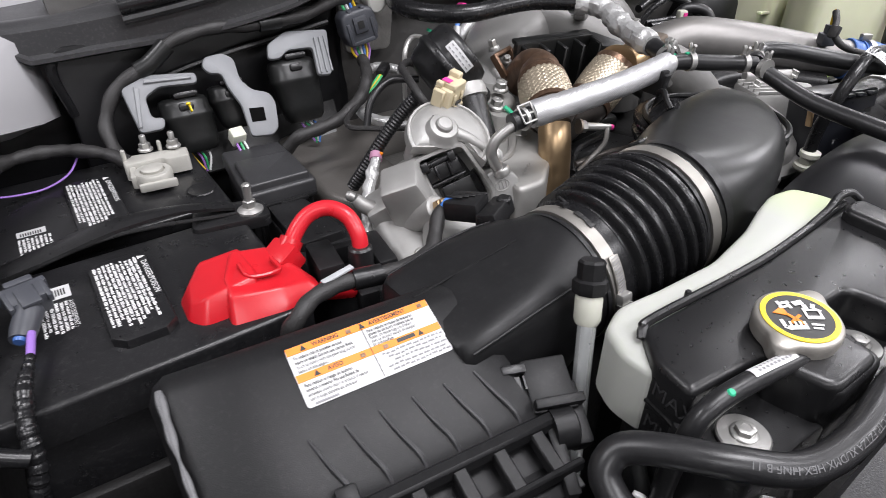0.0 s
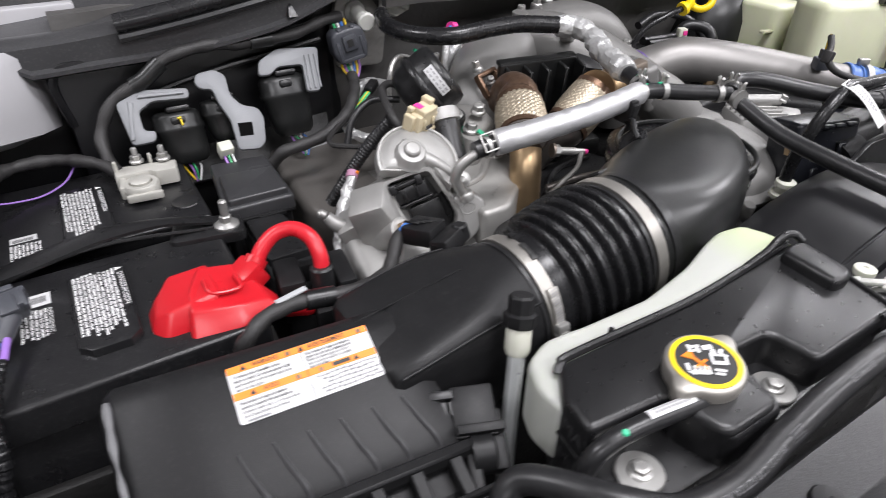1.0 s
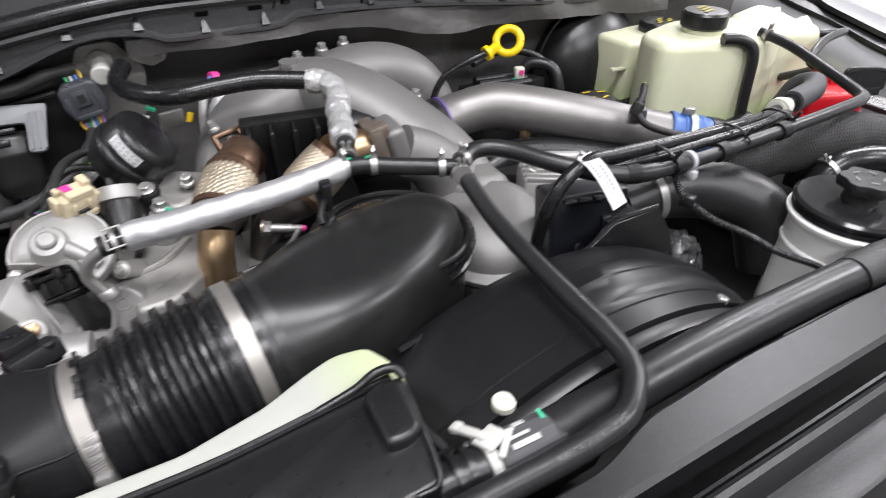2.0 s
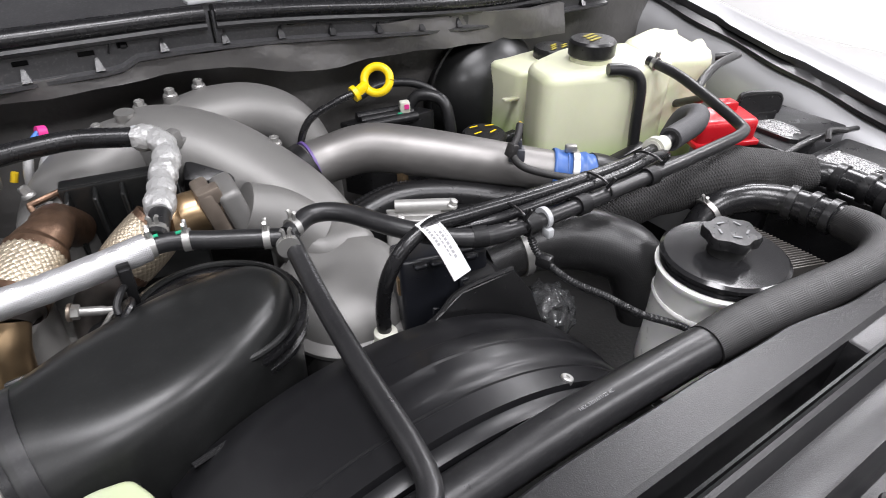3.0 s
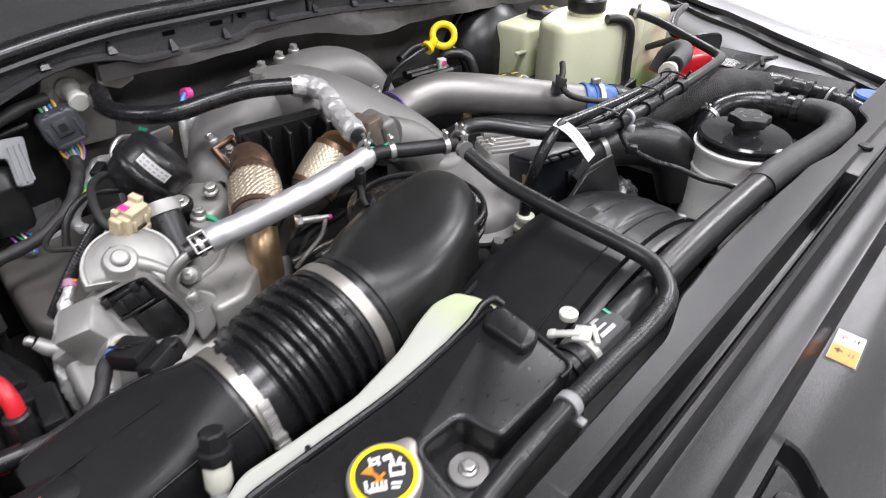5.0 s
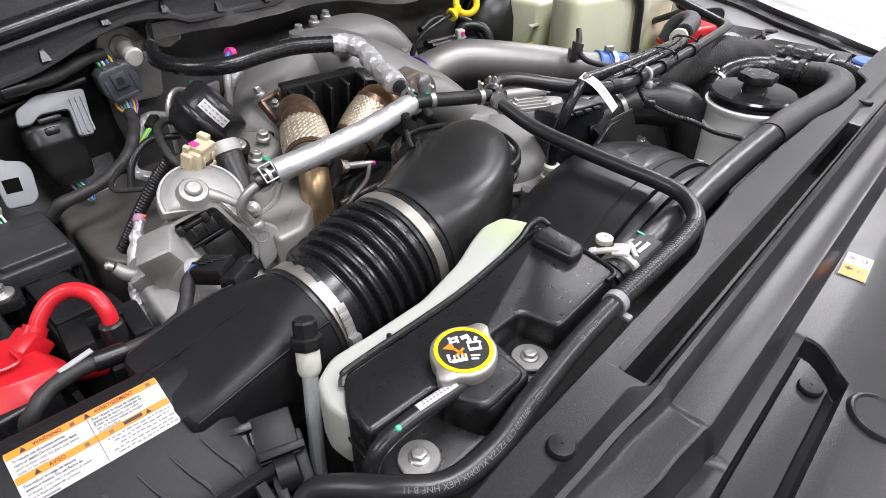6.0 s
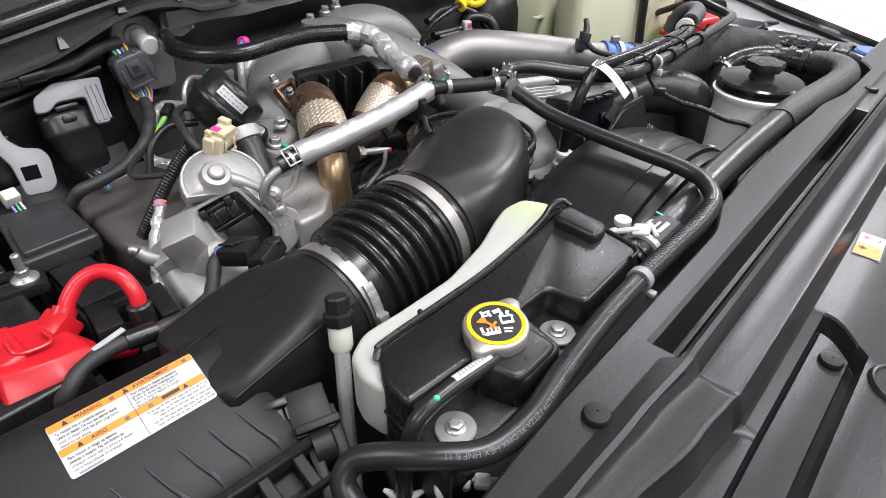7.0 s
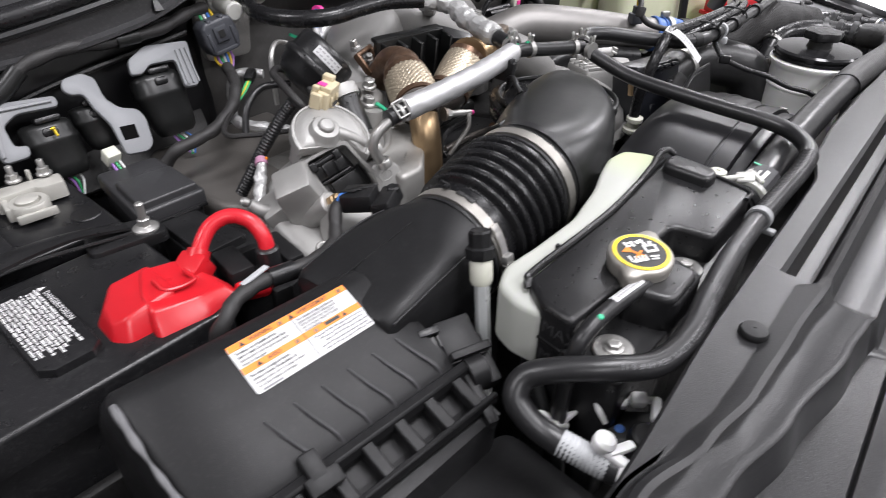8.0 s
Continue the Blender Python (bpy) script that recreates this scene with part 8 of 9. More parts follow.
for c, ax in (((0.925, 0.292, 1.263), (1, -0.4, 0)), ((0.985, 0.281, 1.263), (1, 0, 0)), ((1.06, 0.278, 1.264), (1, 0, 0)), ((1.18, 0.280, 1.264), (1, 0, 0))):
    part("joint", hose_clamp(c, ax, 0.0105, 0.016), PLASTIC, p2)
part("clip", merge(hose_clamp((1.005, 0.281, 1.264), (1, 0, 0), 0.0112, 0.006), box((0.010, 0.012, 0.012), (1.005, 0.272, 1.250), (0, 0, 0), 0.003)), GREY, p2, "grey plastic clip")
part("end_clamp", spring_clamp((1.469, 0.515, 1.292), (0, 1, 0.15), 0.0095), STEEL, p2)
p1 = thing("vent_pipe", (1.0, 0.31, 1.12), "thin black pipe bent down into a natural nylon plug", "pipe")
P1 = [(0.823, 0.324, 1.158), (0.822, 0.322, 1.195), (0.826, 0.314, 1.238), (0.845, 0.312, 1.268), (0.878, 0.316, 1.280), (0.920, 0.316, 1.278), (1.02, 0.312, 1.274), (1.128, 0.312, 1.270), (1.200, 0.324, 1.262), (1.262, 0.338, 1.257)]
part("pipe", tube(P1, 0.0082, 14), RUBBER_SHINY, p1)
part("plug", lathe([(0.012, 0), (0.015, 0.003), (0.015, 0.008), (0.010, 0.010), (0.010, 0.018), (0.013, 0.020), (0.013, 0.026), (0.009, 0.028)], (0.823, 0.323, 1.134), (0, -0.05, 1), 24), NATURAL, p1, "cream nylon plug")
part("quick_fit", merge(tube([(1.255, 0.337, 1.2575), (1.285, 0.343, 1.256)], 0.0125, 16), hose_clamp((1.262, 0.338, 1.257), (1, 0.2, 0), 0.0155, 0.010)), NATURAL, p1, "cream quick coupling")
part("neck", tube([(1.284, 0.343, 1.256), (1.312, 0.349, 1.256)], [0.0085, 0.0100], 14), SATIN, p1)
part("foam", tube([(1.306, 0.347, 1.256), (1.335, 0.353, 1.256), (1.380, 0.362, 1.257), (1.420, 0.385, 1.254), (1.432, 0.415, 1.237), (1.43, 0.43, 1.20)], 0.0170, 22), FOAMGREY, p1, "grey foam sleeve over the pipe end", 60)
part("foam_mouth", lathe([(0.0135, 0), (0.0135, 0.0012), (0.001, 0.0012)], (1.3062, 0.347, 1.256), (-1, -0.2, 0), 20), INK, p1)
p3 = thing("vent_pipe", (1.1, 0.30, 1.25), "slim black pipe tied beside the longer pipes", "pipe")
P3 = [(0.905, 0.322, 1.262), (0.960, 0.303, 1.268), (1.05, 0.296, 1.271), (1.15, 0.298, 1.269), (1.22, 0.312, 1.264), (1.270, 0.326, 1.252), (1.29, 0.336, 1.230)]
part("pipe", tube(P3, 0.0062, 12), RUBBER_SHINY, p3)
for x_, y_, z_ in ((0.975, 0.297, 1.2685), (1.10, 0.296, 1.2690), (1.205, 0.303, 1.2655)):
    part("tie", tube([(x_, y_ + 0.026 * math.cos(a), z_ + 0.0125 * math.sin(a)) for a in [0.5236 * k for k in range(13)]], 0.0017, 6, 2), SATIN, p3, "black cable tie")
    part("tie_end", box((0.003, 0.004, 0.018), (x_, y_ - 0.022, z_ + 0.012), (25, 10, 0), 0.0006, 1), SATIN, p3)
tg = thing("paper_tag", (0.88, 0.30, 1.24), "white printed paper tag looped round the pipe", "tag")
def tag_point(u, v, lift=0.0):
    """A point of the tag: u across, v along from the pipe to its free end."""
    p = Vector((0.862, 0.318, 1.286)).lerp(Vector((0.872, 0.262, 1.245)), v)
    bow = 0.010 * math.sin(v * 3.0) * (1 - 0.4 * v)
    return p + Vector((0.023 * u, 0.004 * u, 0.002 * u + bow + lift))


tgb = loft([[tag_point(0, k / 10), tag_point(1, k / 10), tag_point(1, k / 10, 0.0006), tag_point(0, k / 10, 0.0006)] for k in range(11)])
part("sheet", tgb, WHITE, tg)
for u0, v0, v1, du in ((0.15, 0.15, 0.55, 0.14), (0.40, 0.30, 0.75, 0.08), (0.58, 0.35, 0.80, 0.14), (0.80, 0.2, 0.5, 0.05)):
    pb = bmesh.new()
    n = 7
    for k in range(n):
        va, vb = v0 + (v1 - v0) * k / n, v0 + (v1 - v0) * (k + 0.72) / n
        pb.faces.new([pb.verts.new(tag_point(u, v, 0.0011)) for u, v in ((u0, va), (u0 + du, va), (u0 + du, vb), (u0, vb))])
    part("print", pb, GREYINK, tg, "grey printed characters")
tk = thing("tank_hose", (1.4, 0.5, 1.15), "short black hose bent down beside the reservoir", "hose")
TK = [(1.372, 0.532, 1.294), (1.395, 0.520, 1.293), (1.415, 0.508, 1.284), (1.422, 0.500, 1.262), (1.422, 0.496, 1.20), (1.422, 0.490, 1.13)]
part("pipe", tube(TK, 0.0098, 14), RUBBER, tk)
part("print", on_path(quad(0.022, 0.006, Matrix.Identity(4)), TK, 0.0098, 0.004, 80), GREYINK, tk)

# ---- charge pipe ----
cp = thing("charge_pipe", (1.06, 0.56, 1.1), "wide brushed metal charge pipe with blue silicone ends", "pipe")
CP = [(0.885, 0.668, 1.196), (0.930, 0.668, 1.202), (0.985, 0.648, 1.212), (1.040, 0.604, 1.208), (1.105, 0.553, 1.198), (1.165, 0.508, 1.188), (1.225, 0.464, 1.178)]
part("pipe", tube(CP, [0.036, 0.036, 0.038, 0.038, 0.036, 0.033, 0.031], 36), PIPE, cp)
part("ring", hose_clamp((0.893, 0.668, 1.197), (1, 0.03, 0.1), 0.0385, 0.004), VIOLET, cp, "blue-violet seal ring")
part("socket", tube([(0.83, 0.660, 1.18), (0.892, 0.668, 1.197)], 0.040, 28), PLASTIC, cp)
part("blue_hose", tube([(1.208, 0.476, 1.181), (1.216, 0.470, 1.180), (1.224, 0.465, 1.178), (1.250, 0.447, 1.174), (1.262, 0.440, 1.171)], lambda u, s: 0.0345 + 0.0012 * math.sin(s * 420), 32, 10), BLUE, cp, "blue silicone coupling")
part("black_hose", tube([(1.258, 0.442, 1.172), (1.275, 0.433, 1.168), (1.31, 0.415, 1.15)], 0.036, 28), RUBBER, cp)
part("band_clamp", hose_clamp((1.234, 0.457, 1.177), (0.8, -0.6, -0.1), 0.0365, 0.010), STEEL, cp, "steel band clamp")
part("worm", box((0.018, 0.012, 0.012), (1.232, 0.462, 1.218), (0, 0, -35), 0.003), STEEL, cp)
cs = thing("pipe_sensor", (1.14, 0.50, 1.2), "black sensor with a yellow wire clipped on the charge pipe", "sensor")
part("body", merge(box((0.024, 0.022, 0.020), (1.145, 0.488, 1.222), (0, 0, -35), 0.003), box((0.014, 0.012, 0.016), (1.145, 0.488, 1.238), (0, 0, -35), 0.002)), SLATE, cs)
part("wire", tube([(1.146, 0.488, 1.244), (1.152, 0.492, 1.262), (1.150, 0.490, 1.268)], 0.003, 8), WIRES[0], cs)
part("loom", tube([(1.150, 0.490, 1.266), (1.136, 0.478, 1.254), (1.118, 0.468, 1.240), (1.125, 0.452, 1.222), (1.155, 0.430, 1.210), (1.185, 0.405, 1.205)], 0.0055, 10), TAPE, cs)
part("tie", box((0.012, 0.016, 0.020), (1.118, 0.468, 1.242), (0, 20, 0), 0.003), TAPE, cs)

# ---- things at the back: dipstick ring, coil pack, booster ----
ds = thing("dipstick", (1.0, 0.66, 1.2), "yellow ring handle of the oil dipstick", "dipstick")
rn = Vector((-0.58, -0.62, 0.52)).normalized()
q4 = rn.to_track_quat("Z", "Y").to_matrix()
rc0 = Vector((1.010, 0.655, 1.312))
ringp = [rc0 + q4 @ Vector((0.0195 * math.cos(2 * math.pi * k / 16), 0.0195 * math.sin(2 * math.pi * k / 16), 0)) for k in range(17)]
part("ring", tube(ringp, 0.0062, 10, 3, cap=False), YELLOW, ds, "yellow plastic ring")
part("grip", merge(box((0.020, 0.012, 0.014), (0.986, 0.658, 1.303), (0, -25, 8), 0.004), lathe([(0.012, 0), (0.012, 0.007)], (0.978, 0.660, 1.298), (-1, 0, -0.4), 16)), YELLOW, ds)
part("stem", tube([(0.976, 0.660, 1.298), (0.945, 0.665, 1.288), (0.905, 0.680, 1.262), (0.89, 0.69, 1.21), (0.89, 0.69, 1.12)], 0.0055, 10), RUBBER_SHINY, ds)
cpk = thing("coil_connectors", (1.09, 0.77, 1.06), "black bundle of connectors under the dipstick", "connector")
ck = prism(round_poly([(1.005, 0.800), (1.155, 0.795), (1.180, 0.752), (1.035, 0.752)], 0.01), 1.06, 1.197, 0.008, 2)
for k in range(3):
    ck = tube([(1.035, 0.784 - 0.014 * k, 1.204 - 0.003 * k), (1.135, 0.776 - 0.014 * k, 1.202 - 0.003 * k)], 0.009, 12, 4, ck)
part("body", ck, SATIN, cpk)
part("plug", box((0.018, 0.016, 0.024), (1.1180, 0.7600, 1.2120), (0, 0, -20), 0.003), NATURAL, cpk, "cream plug")
part("mark", box((0.008, 0.002, 0.008), (1.1170, 0.7505, 1.2160), (0, 0, -20), 0), PINK, cpk)
part("mark", box((0.008, 0.002, 0.006), (1.1050, 0.7540, 1.2040), (0, 0, -20), 0), GREEN, cpk)
part("hose", tube([(1.1450, 0.7950, 1.1950), (1.1650, 0.7850, 1.2170), (1.1950, 0.7550, 1.2100), (1.2000, 0.7350, 1.1650), (1.2000, 0.7250, 1.0750)], 0.011, 12), RUBBER, cpk)
part("hose", tube([(1.0500, 0.8150, 1.2250), (1.1100, 0.8250, 1.2370), (1.1800, 0.8100, 1.2270), (1.2200, 0.7850, 1.1850), (1.2300, 0.7650, 1.0750)], 0.008, 12), RUBBER, cpk)
rf = thing("rear_rocker_parts", (1.02, 0.6, 1.0), "dark hoses and covers beneath the charge pipe", "engine part")
rfm = tube([(0.90, 0.58, 1.13), (0.98, 0.575, 1.155), (1.06, 0.545, 1.155), (1.16, 0.480, 1.14)], 0.022, 16)
rfm = box((0.16, 0.06, 0.08), (0.99, 0.545, 1.11), (0, 0, -25), 0.012, 2, rfm)
rfm = box((0.22, 0.05, 0.06), (1.14, 0.45, 1.12), (0, 0, -32), 0.012, 2, rfm)
part("cover", rfm, SATIN, rf)
part("corrugated", tube([(0.93, 0.60, 1.150), (1.00, 0.59, 1.165), (1.08, 0.555, 1.160)], lambda u, s: 0.0085 + 0.0012 * math.sin(s * 900), 10, 30), RUBBER, rf)
part("brass", lathe([(0.010, 0), (0.010, 0.02)], (1.015, 0.60, 1.165), (0, 0, 1), 6), BRONZE, rf)
boo = thing("brake_booster", (1.36, 0.85, 1.05), "large black brake booster drum on the firewall", "brake booster")
part("rim", lathe([(0.132, -0.004), (0.136, -0.002), (0.136, 0.006), (0.132, 0.008)], (1.365, 0.850, 1.165), (0, 1, 0), 48), SATIN, boo, "crimped rim")
part("drum", lathe([(0.02, -0.085), (0.06, -0.082), (0.085, -0.070), (0.115, -0.045), (0.128, -0.020), (0.133, 0.0), (0.133, 0.008), (0.128, 0.012), (0.126, 0.06)], (1.365, 0.850, 1.165), (0, 1, 0), 48), GLOSS, boo, "", 60)
oc = thing("oil_filler_cap", (1.198, 0.632, 1.12), "black oil filler cap with yellow printing", "cap")
part("cap", lathe([(0.030, 0), (0.033, 0.01), (0.036, 0.055), (0.038, 0.058), (0.038, 0.066), (0.034, 0.070), (0.001, 0.070)], (1.198, 0.634, 1.122), (0, -0.05, 1), 36), SATIN, oc)
for k in range(4):
    a = 0.5 + k * 1.55
    part("print", quad(0.016, 0.0035, plane_pose((1.198 + 0.020 * math.cos(a) - 0.006, 0.634 + 0.020 * math.sin(a), 1.1955), (1, 0.2 * (k - 1.5), 0), (0, 1, 0))), YELLOW, oc)

# ---- driver's side: reservoirs ----
br = thing("brake_fluid_reservoir", (1.40, 0.74, 1.08), "yellowed translucent brake fluid reservoir with a black cap", "reservoir")
part("body", prism(round_poly([(1.325, 0.690), (1.325, 0.790), (1.50, 0.800), (1.50, 0.690)], 0.02, 4), 1.09, 1.252, 0.010, 3), YELLOWED, br, "", 50)
part("neck", lathe([(0.034, 0), (0.034, 0.02)], (1.448, 0.738, 1.236), (0, 0, 1), 28), YELLOWED, br)
part("cap", lathe([(0.037, 0), (0.039, 0.004), (0.039, 0.022), (0.036, 0.026), (0.001, 0.027)], (1.448, 0.738, 1.245), (0, 0, 1), 24), SATIN, br, "black cap with yellow printing")
for k in range(5):
    part("print", quad(0.018, 0.005, plane_pose((1.426 + 0.009 * k, 0.718 + 0.010 * (k % 3), 1.2725), (1, 0.3, 0), (-0.3, 1, 0))), OLIVEINK, br)
part("tab", box((0.035, 0.012, 0.006), (1.312, 0.700, 1.205), (0, 5, 0), 0.002), YELLOWED, br)
part("loop", tube([(1.465, 0.700, 1.262), (1.480, 0.690, 1.275), (1.485, 0.680, 1.26), (1.47, 0.672, 1.22)], 0.006, 8), SATIN, br)
part("sensor", merge(tube([(1.30, 0.69, 1.13), (1.35, 0.68, 1.14), (1.40, 0.66, 1.155)], 0.010, 12), lathe([(0.015, 0), (0.015, 0.03)], (1.29, 0.69, 1.128), (1, 0, 0.1), 16)), SATIN, br)
dg = thing("washer_reservoir", (1.45, 0.62, 1.05), "large pale yellow-green coolant reservoir with a black screw cap", "reservoir")
part("body", prism(round_poly([(1.270, 0.570), (1.300, 0.655), (1.420, 0.690), (1.560, 0.640), (1.540, 0.520), (1.420, 0.510)], 0.030, 5), 1.115, 1.288, 0.016, 4), YELLOWED, dg, "", 50)
part("lobe", prism(round_poly([(1.490, 0.550), (1.530, 0.648), (1.640, 0.676), (1.712, 0.655), (1.700, 0.565), (1.610, 0.496)], 0.030, 5), 1.06, 1.293, 0.020, 4, slope=lambda x, y: 0.06 * (y - 0.62) - 0.020 * ramp01(x, 1.66, 1.71)), YELLOWED, dg, "", 50)
part("base", prism(round_poly([(1.268, 0.566), (1.300, 0.650), (1.56, 0.636), (1.54, 0.516), (1.42, 0.506)], 0.030, 5), 1.09, 1.13, 0.006, 2), CREAM_GREEN, dg, "green stain of fluid at the foot")
part("neck", lathe([(0.036, 0), (0.036, 0.03)], (1.402, 0.600, 1.280), (0, 0, 1), 30), YELLOWED, dg)
part("cap", lathe([(0.038, 0), (0.0405, 0.003), (0.0405, 0.024), (0.037, 0.028), (0.001, 0.029)], (1.402, 0.600, 1.296), (0, 0, 1), 20), SATIN, dg, "black screw cap")
for k in range(3):
    part("print", quad(0.030, 0.006, plane_pose((1.385 + 0.004 * k, 0.586 + 0.012 * k, 1.3255), (1, 0.2, 0), (-0.2, 1, 0))), OLIVEINK, dg)
part("thin_pipe", tube([(1.56, 0.52, 1.20), (1.52, 0.44, 1.245), (1.50, 0.445, 1.262), (1.58, 0.475, 1.275), (1.68, 0.50, 1.272), (1.72, 0.52, 1.262), (1.70, 0.55, 1.255)], 0.0075, 12), RUBBER, dg, "thin black pipe")
part("low_tray", merge(box((0.20, 0.02, 0.05), (1.34, 0.490, 1.125), (0, -12, -6), 0.004), box((0.24, 0.05, 0.03), (1.36, 0.475, 1.10), (0, -10, -6), 0.006)), SATIN, dg)
part("violet_strip", box((0.06, 0.003, 0.008), (1.36, 0.476, 1.148), (0, -12, -6), 0.001), PURPLE, dg)

ps = thing("steering_reservoir", (1.17, 0.155, 1.05), "translucent power steering reservoir with a black lid and knob", "reservoir")
PC = Vector((1.172, 0.158, 0))
part("bowl", lathe([(0.064, 1.03), (0.0690, 1.05), (0.0680, 1.10), (0.0655, 1.188), (0.0685, 1.194), (0.0725, 1.2005), (0.0725, 1.2035), (0.066, 1.2065)], PC, (0, 0, 1), 44), BOWL, ps, "frosted milky bowl", 60)
part("lid", lathe([(0.064, 1.2055), (0.0690, 1.207), (0.0690, 1.211), (0.0672, 1.212), (0.0672, 1.215), (0.0700, 1.216), (0.0700, 1.220), (0.066, 1.223), (0.030, 1.2245), (0.001, 1.225)], PC, (0, 0, 1), 48), LIDGLOSS, ps, "glossy black lid", 30)
part("knob", lathe([(0.021, 1.224), (0.019, 1.230), (0.019, 1.236), (0.0185, 1.238)], PC, (0, 0, 1), 28), GLOSS, ps)
part("knob_top", lathe([(0.024, 1.238), (0.0285, 1.240), (0.0295, 1.248), (0.0278, 1.2525), (0.001, 1.2535)], PC, (0, 0, 1), 64, wobble=lambda a: 1 + 0.085 * math.cos(6 * a)), SATIN, ps, "ribbed black knob")
for k in range(5):
    a = k * 1.26
    part("print", quad(0.009, 0.0022, plane_pose(PC + Vector((0.016 * math.cos(a), 0.016 * math.sin(a), 1.2537)), (math.cos(a + 1.6), math.sin(a + 1.6), 0), (-math.cos(a), -math.sin(a), 0))), GREYINK, ps)
for a in (205, 232, 250):
    part("rib", tube([PC + Vector((0.0684 * math.cos(radians(a)), 0.0684 * math.sin(radians(a)), 1.165)), PC + Vector((0.0698 * math.cos(radians(a)), 0.0698 * math.sin(radians(a)), 1.11))], 0.0022, 8), BOWL, ps)
part("level_band", lathe([(0.0672, 1.158), (0.0684, 1.160), (0.0684, 1.163), (0.0670, 1.165)], PC, (0, 0, 1), 44), BOWL, ps)

# ---- radiator hoses ----
rh = thing("radiator_hose", (1.1, 0.3, 1.05), "fat black upper radiator hose with a steel band clamp", "hose")
part("pipe", tube([(0.975, 0.346, 1.176), (1.03, 0.339, 1.184), (1.08, 0.323, 1.186), (1.122, 0.294, 1.180), (1.152, 0.258, 1.160), (1.162, 0.23, 1.09)], [0.034, 0.035, 0.040, 0.041, 0.040, 0.038], 32), FABRIC, rh)
part("band_clamp", hose_clamp((1.024, 0.3400, 1.1835), (1, -0.16, 0.12), 0.0362, 0.011), STEEL, rh, "steel band clamp")
part("housing", lathe([(0.045, 0), (0.045, 0.04), (0.034, 0.05)], (0.930, 0.330, 1.150), (1, -0.05, 0.2), 28), PLASTIC, rh)
bh = thing("bypass_hose", (0.95, 0.08, 1.1), "thick black hose along the radiator with a knitted sleeve", "hose")
BH = [(0.652, 0.0905, 1.200), (0.700, 0.091, 1.202), (0.800, 0.092, 1.205), (0.900, 0.091, 1.206), (1.000, 0.088, 1.206), (1.060, 0.085, 1.206)]
part("pipe", tube(BH, 0.0205, 22), RUBBER, bh)
SL = [(1.040, 0.085, 1.206), (1.085, 0.082, 1.208), (1.150, 0.074, 1.209), (1.230, 0.064, 1.209), (1.300, 0.058, 1.210), (1.345, 0.066, 1.212), (1.368, 0.092, 1.212), (1.378, 0.125, 1.208)]
part("sleeve", tube(SL, [0.0220, 0.0235, 0.0240, 0.0240, 0.0235, 0.0235, 0.0235, 0.022], 28), CORRUGATED, bh, "knitted black sleeve")
part("print", on_path(text("HEX 5203A11/22 4C", 0.0045, Matrix.Identity(4)), BH, 0.0205, 0.22, 78), GREYINK, bh, "grey printed letters")
part("elbow_pipe", tube([(1.378, 0.125, 1.208), (1.380, 0.160, 1.206), (1.372, 0.205, 1.204), (1.345, 0.240, 1.198), (1.305, 0.258, 1.185), (1.27, 0.262, 1.14)], 0.020, 20), RUBBER_SHINY, bh)
for c, ax in (((1.379, 0.140, 1.207), (0, 1, 0)), ((1.380, 0.165, 1.206), (0, 1, 0)), ((1.376, 0.192, 1.2045), (-0.25, 1, 0))):
    part("joint", hose_clamp(c, ax, 0.0225, 0.010), SATIN, bh)
part("pinch_clamp", spring_clamp((1.300, 0.260, 1.182), (-1, 0.2, -0.5), 0.021), STEEL, bh)
# its quick coupling beside the tank
qc = thing("quick_coupling", (0.60, 0.10, 1.15), "black quick coupling with a natural nylon spring clip", "connector")
part("body", tube([(0.520, 0.098, 1.190), (0.560, 0.096, 1.196), (0.605, 0.090, 1.199)], [0.015, 0.017, 0.0225], 18), RUBBER, qc)
part("sleeve", tube([(0.599, 0.0905, 1.199), (0.604, 0.0903, 1.199), (0.646, 0.0892, 1.2005), (0.650, 0.0891, 1.2005), (0.664, 0.0889, 1.2005)], [0.0205, 0.0232, 0.0222, 0.0200, 0.0185], 12), FOAMGREY, qc, "", 25)
for x_ in (0.568, 0.579):
    part("collar", tube([(x_, 0.0950, 1.197), (x_ + 0.005, 0.0945, 1.1975)], 0.0225, 24), SATIN, qc)
part("clip", hose_clamp((0.595, 0.0910, 1.1985), (1, -0.1, 0.03), 0.0242, 0.0075), HAZY, qc, "natural nylon spring clip")
part("clip_plate", box((0.022, 0.018, 0.004), (0.600, 0.098, 1.2235), (-12, 0, 20), 0.0018), HAZY, qc)
part("clip_arm", box((0.008, 0.026, 0.0045), (0.592, 0.110, 1.2215), (-18, 0, 24), 0.0018), HAZY, qc)
part("clip_arm", box((0.026, 0.0055, 0.004), (0.606, 0.088, 1.2250), (10, 0, 42), 0.0016), HAZY, qc)
part("clip_tooth", box((0.010, 0.009, 0.006), (0.587, 0.123, 1.2165), (-25, 0, 24), 0.002), HAZY, qc)
for x_, y_, w_, h_ in ((0.612, 0.0985, 0.018, 0.0036), (0.626, 0.1010, 0.011, 0.0050), (0.618, 0.0905, 0.022, 0.0030), (0.622, 0.0835, 0.024, 0.0045)):
    part("print", box((w_, h_, 0.0008), (x_, y_, 1.2000 + math.sqrt(max(0.0, 0.0229 ** 2 - (y_ - 0.0900) ** 2))), (math.degrees(-(y_ - 0.090) / 0.0229), 0, -2), 0.0003, 1), HAZY, qc, "worn white print")
part("paint_mark", box((0.003, 0.010, 0.001), (0.646, 0.098, 1.2215), (10, 0, 0), 0), GREEN, qc)

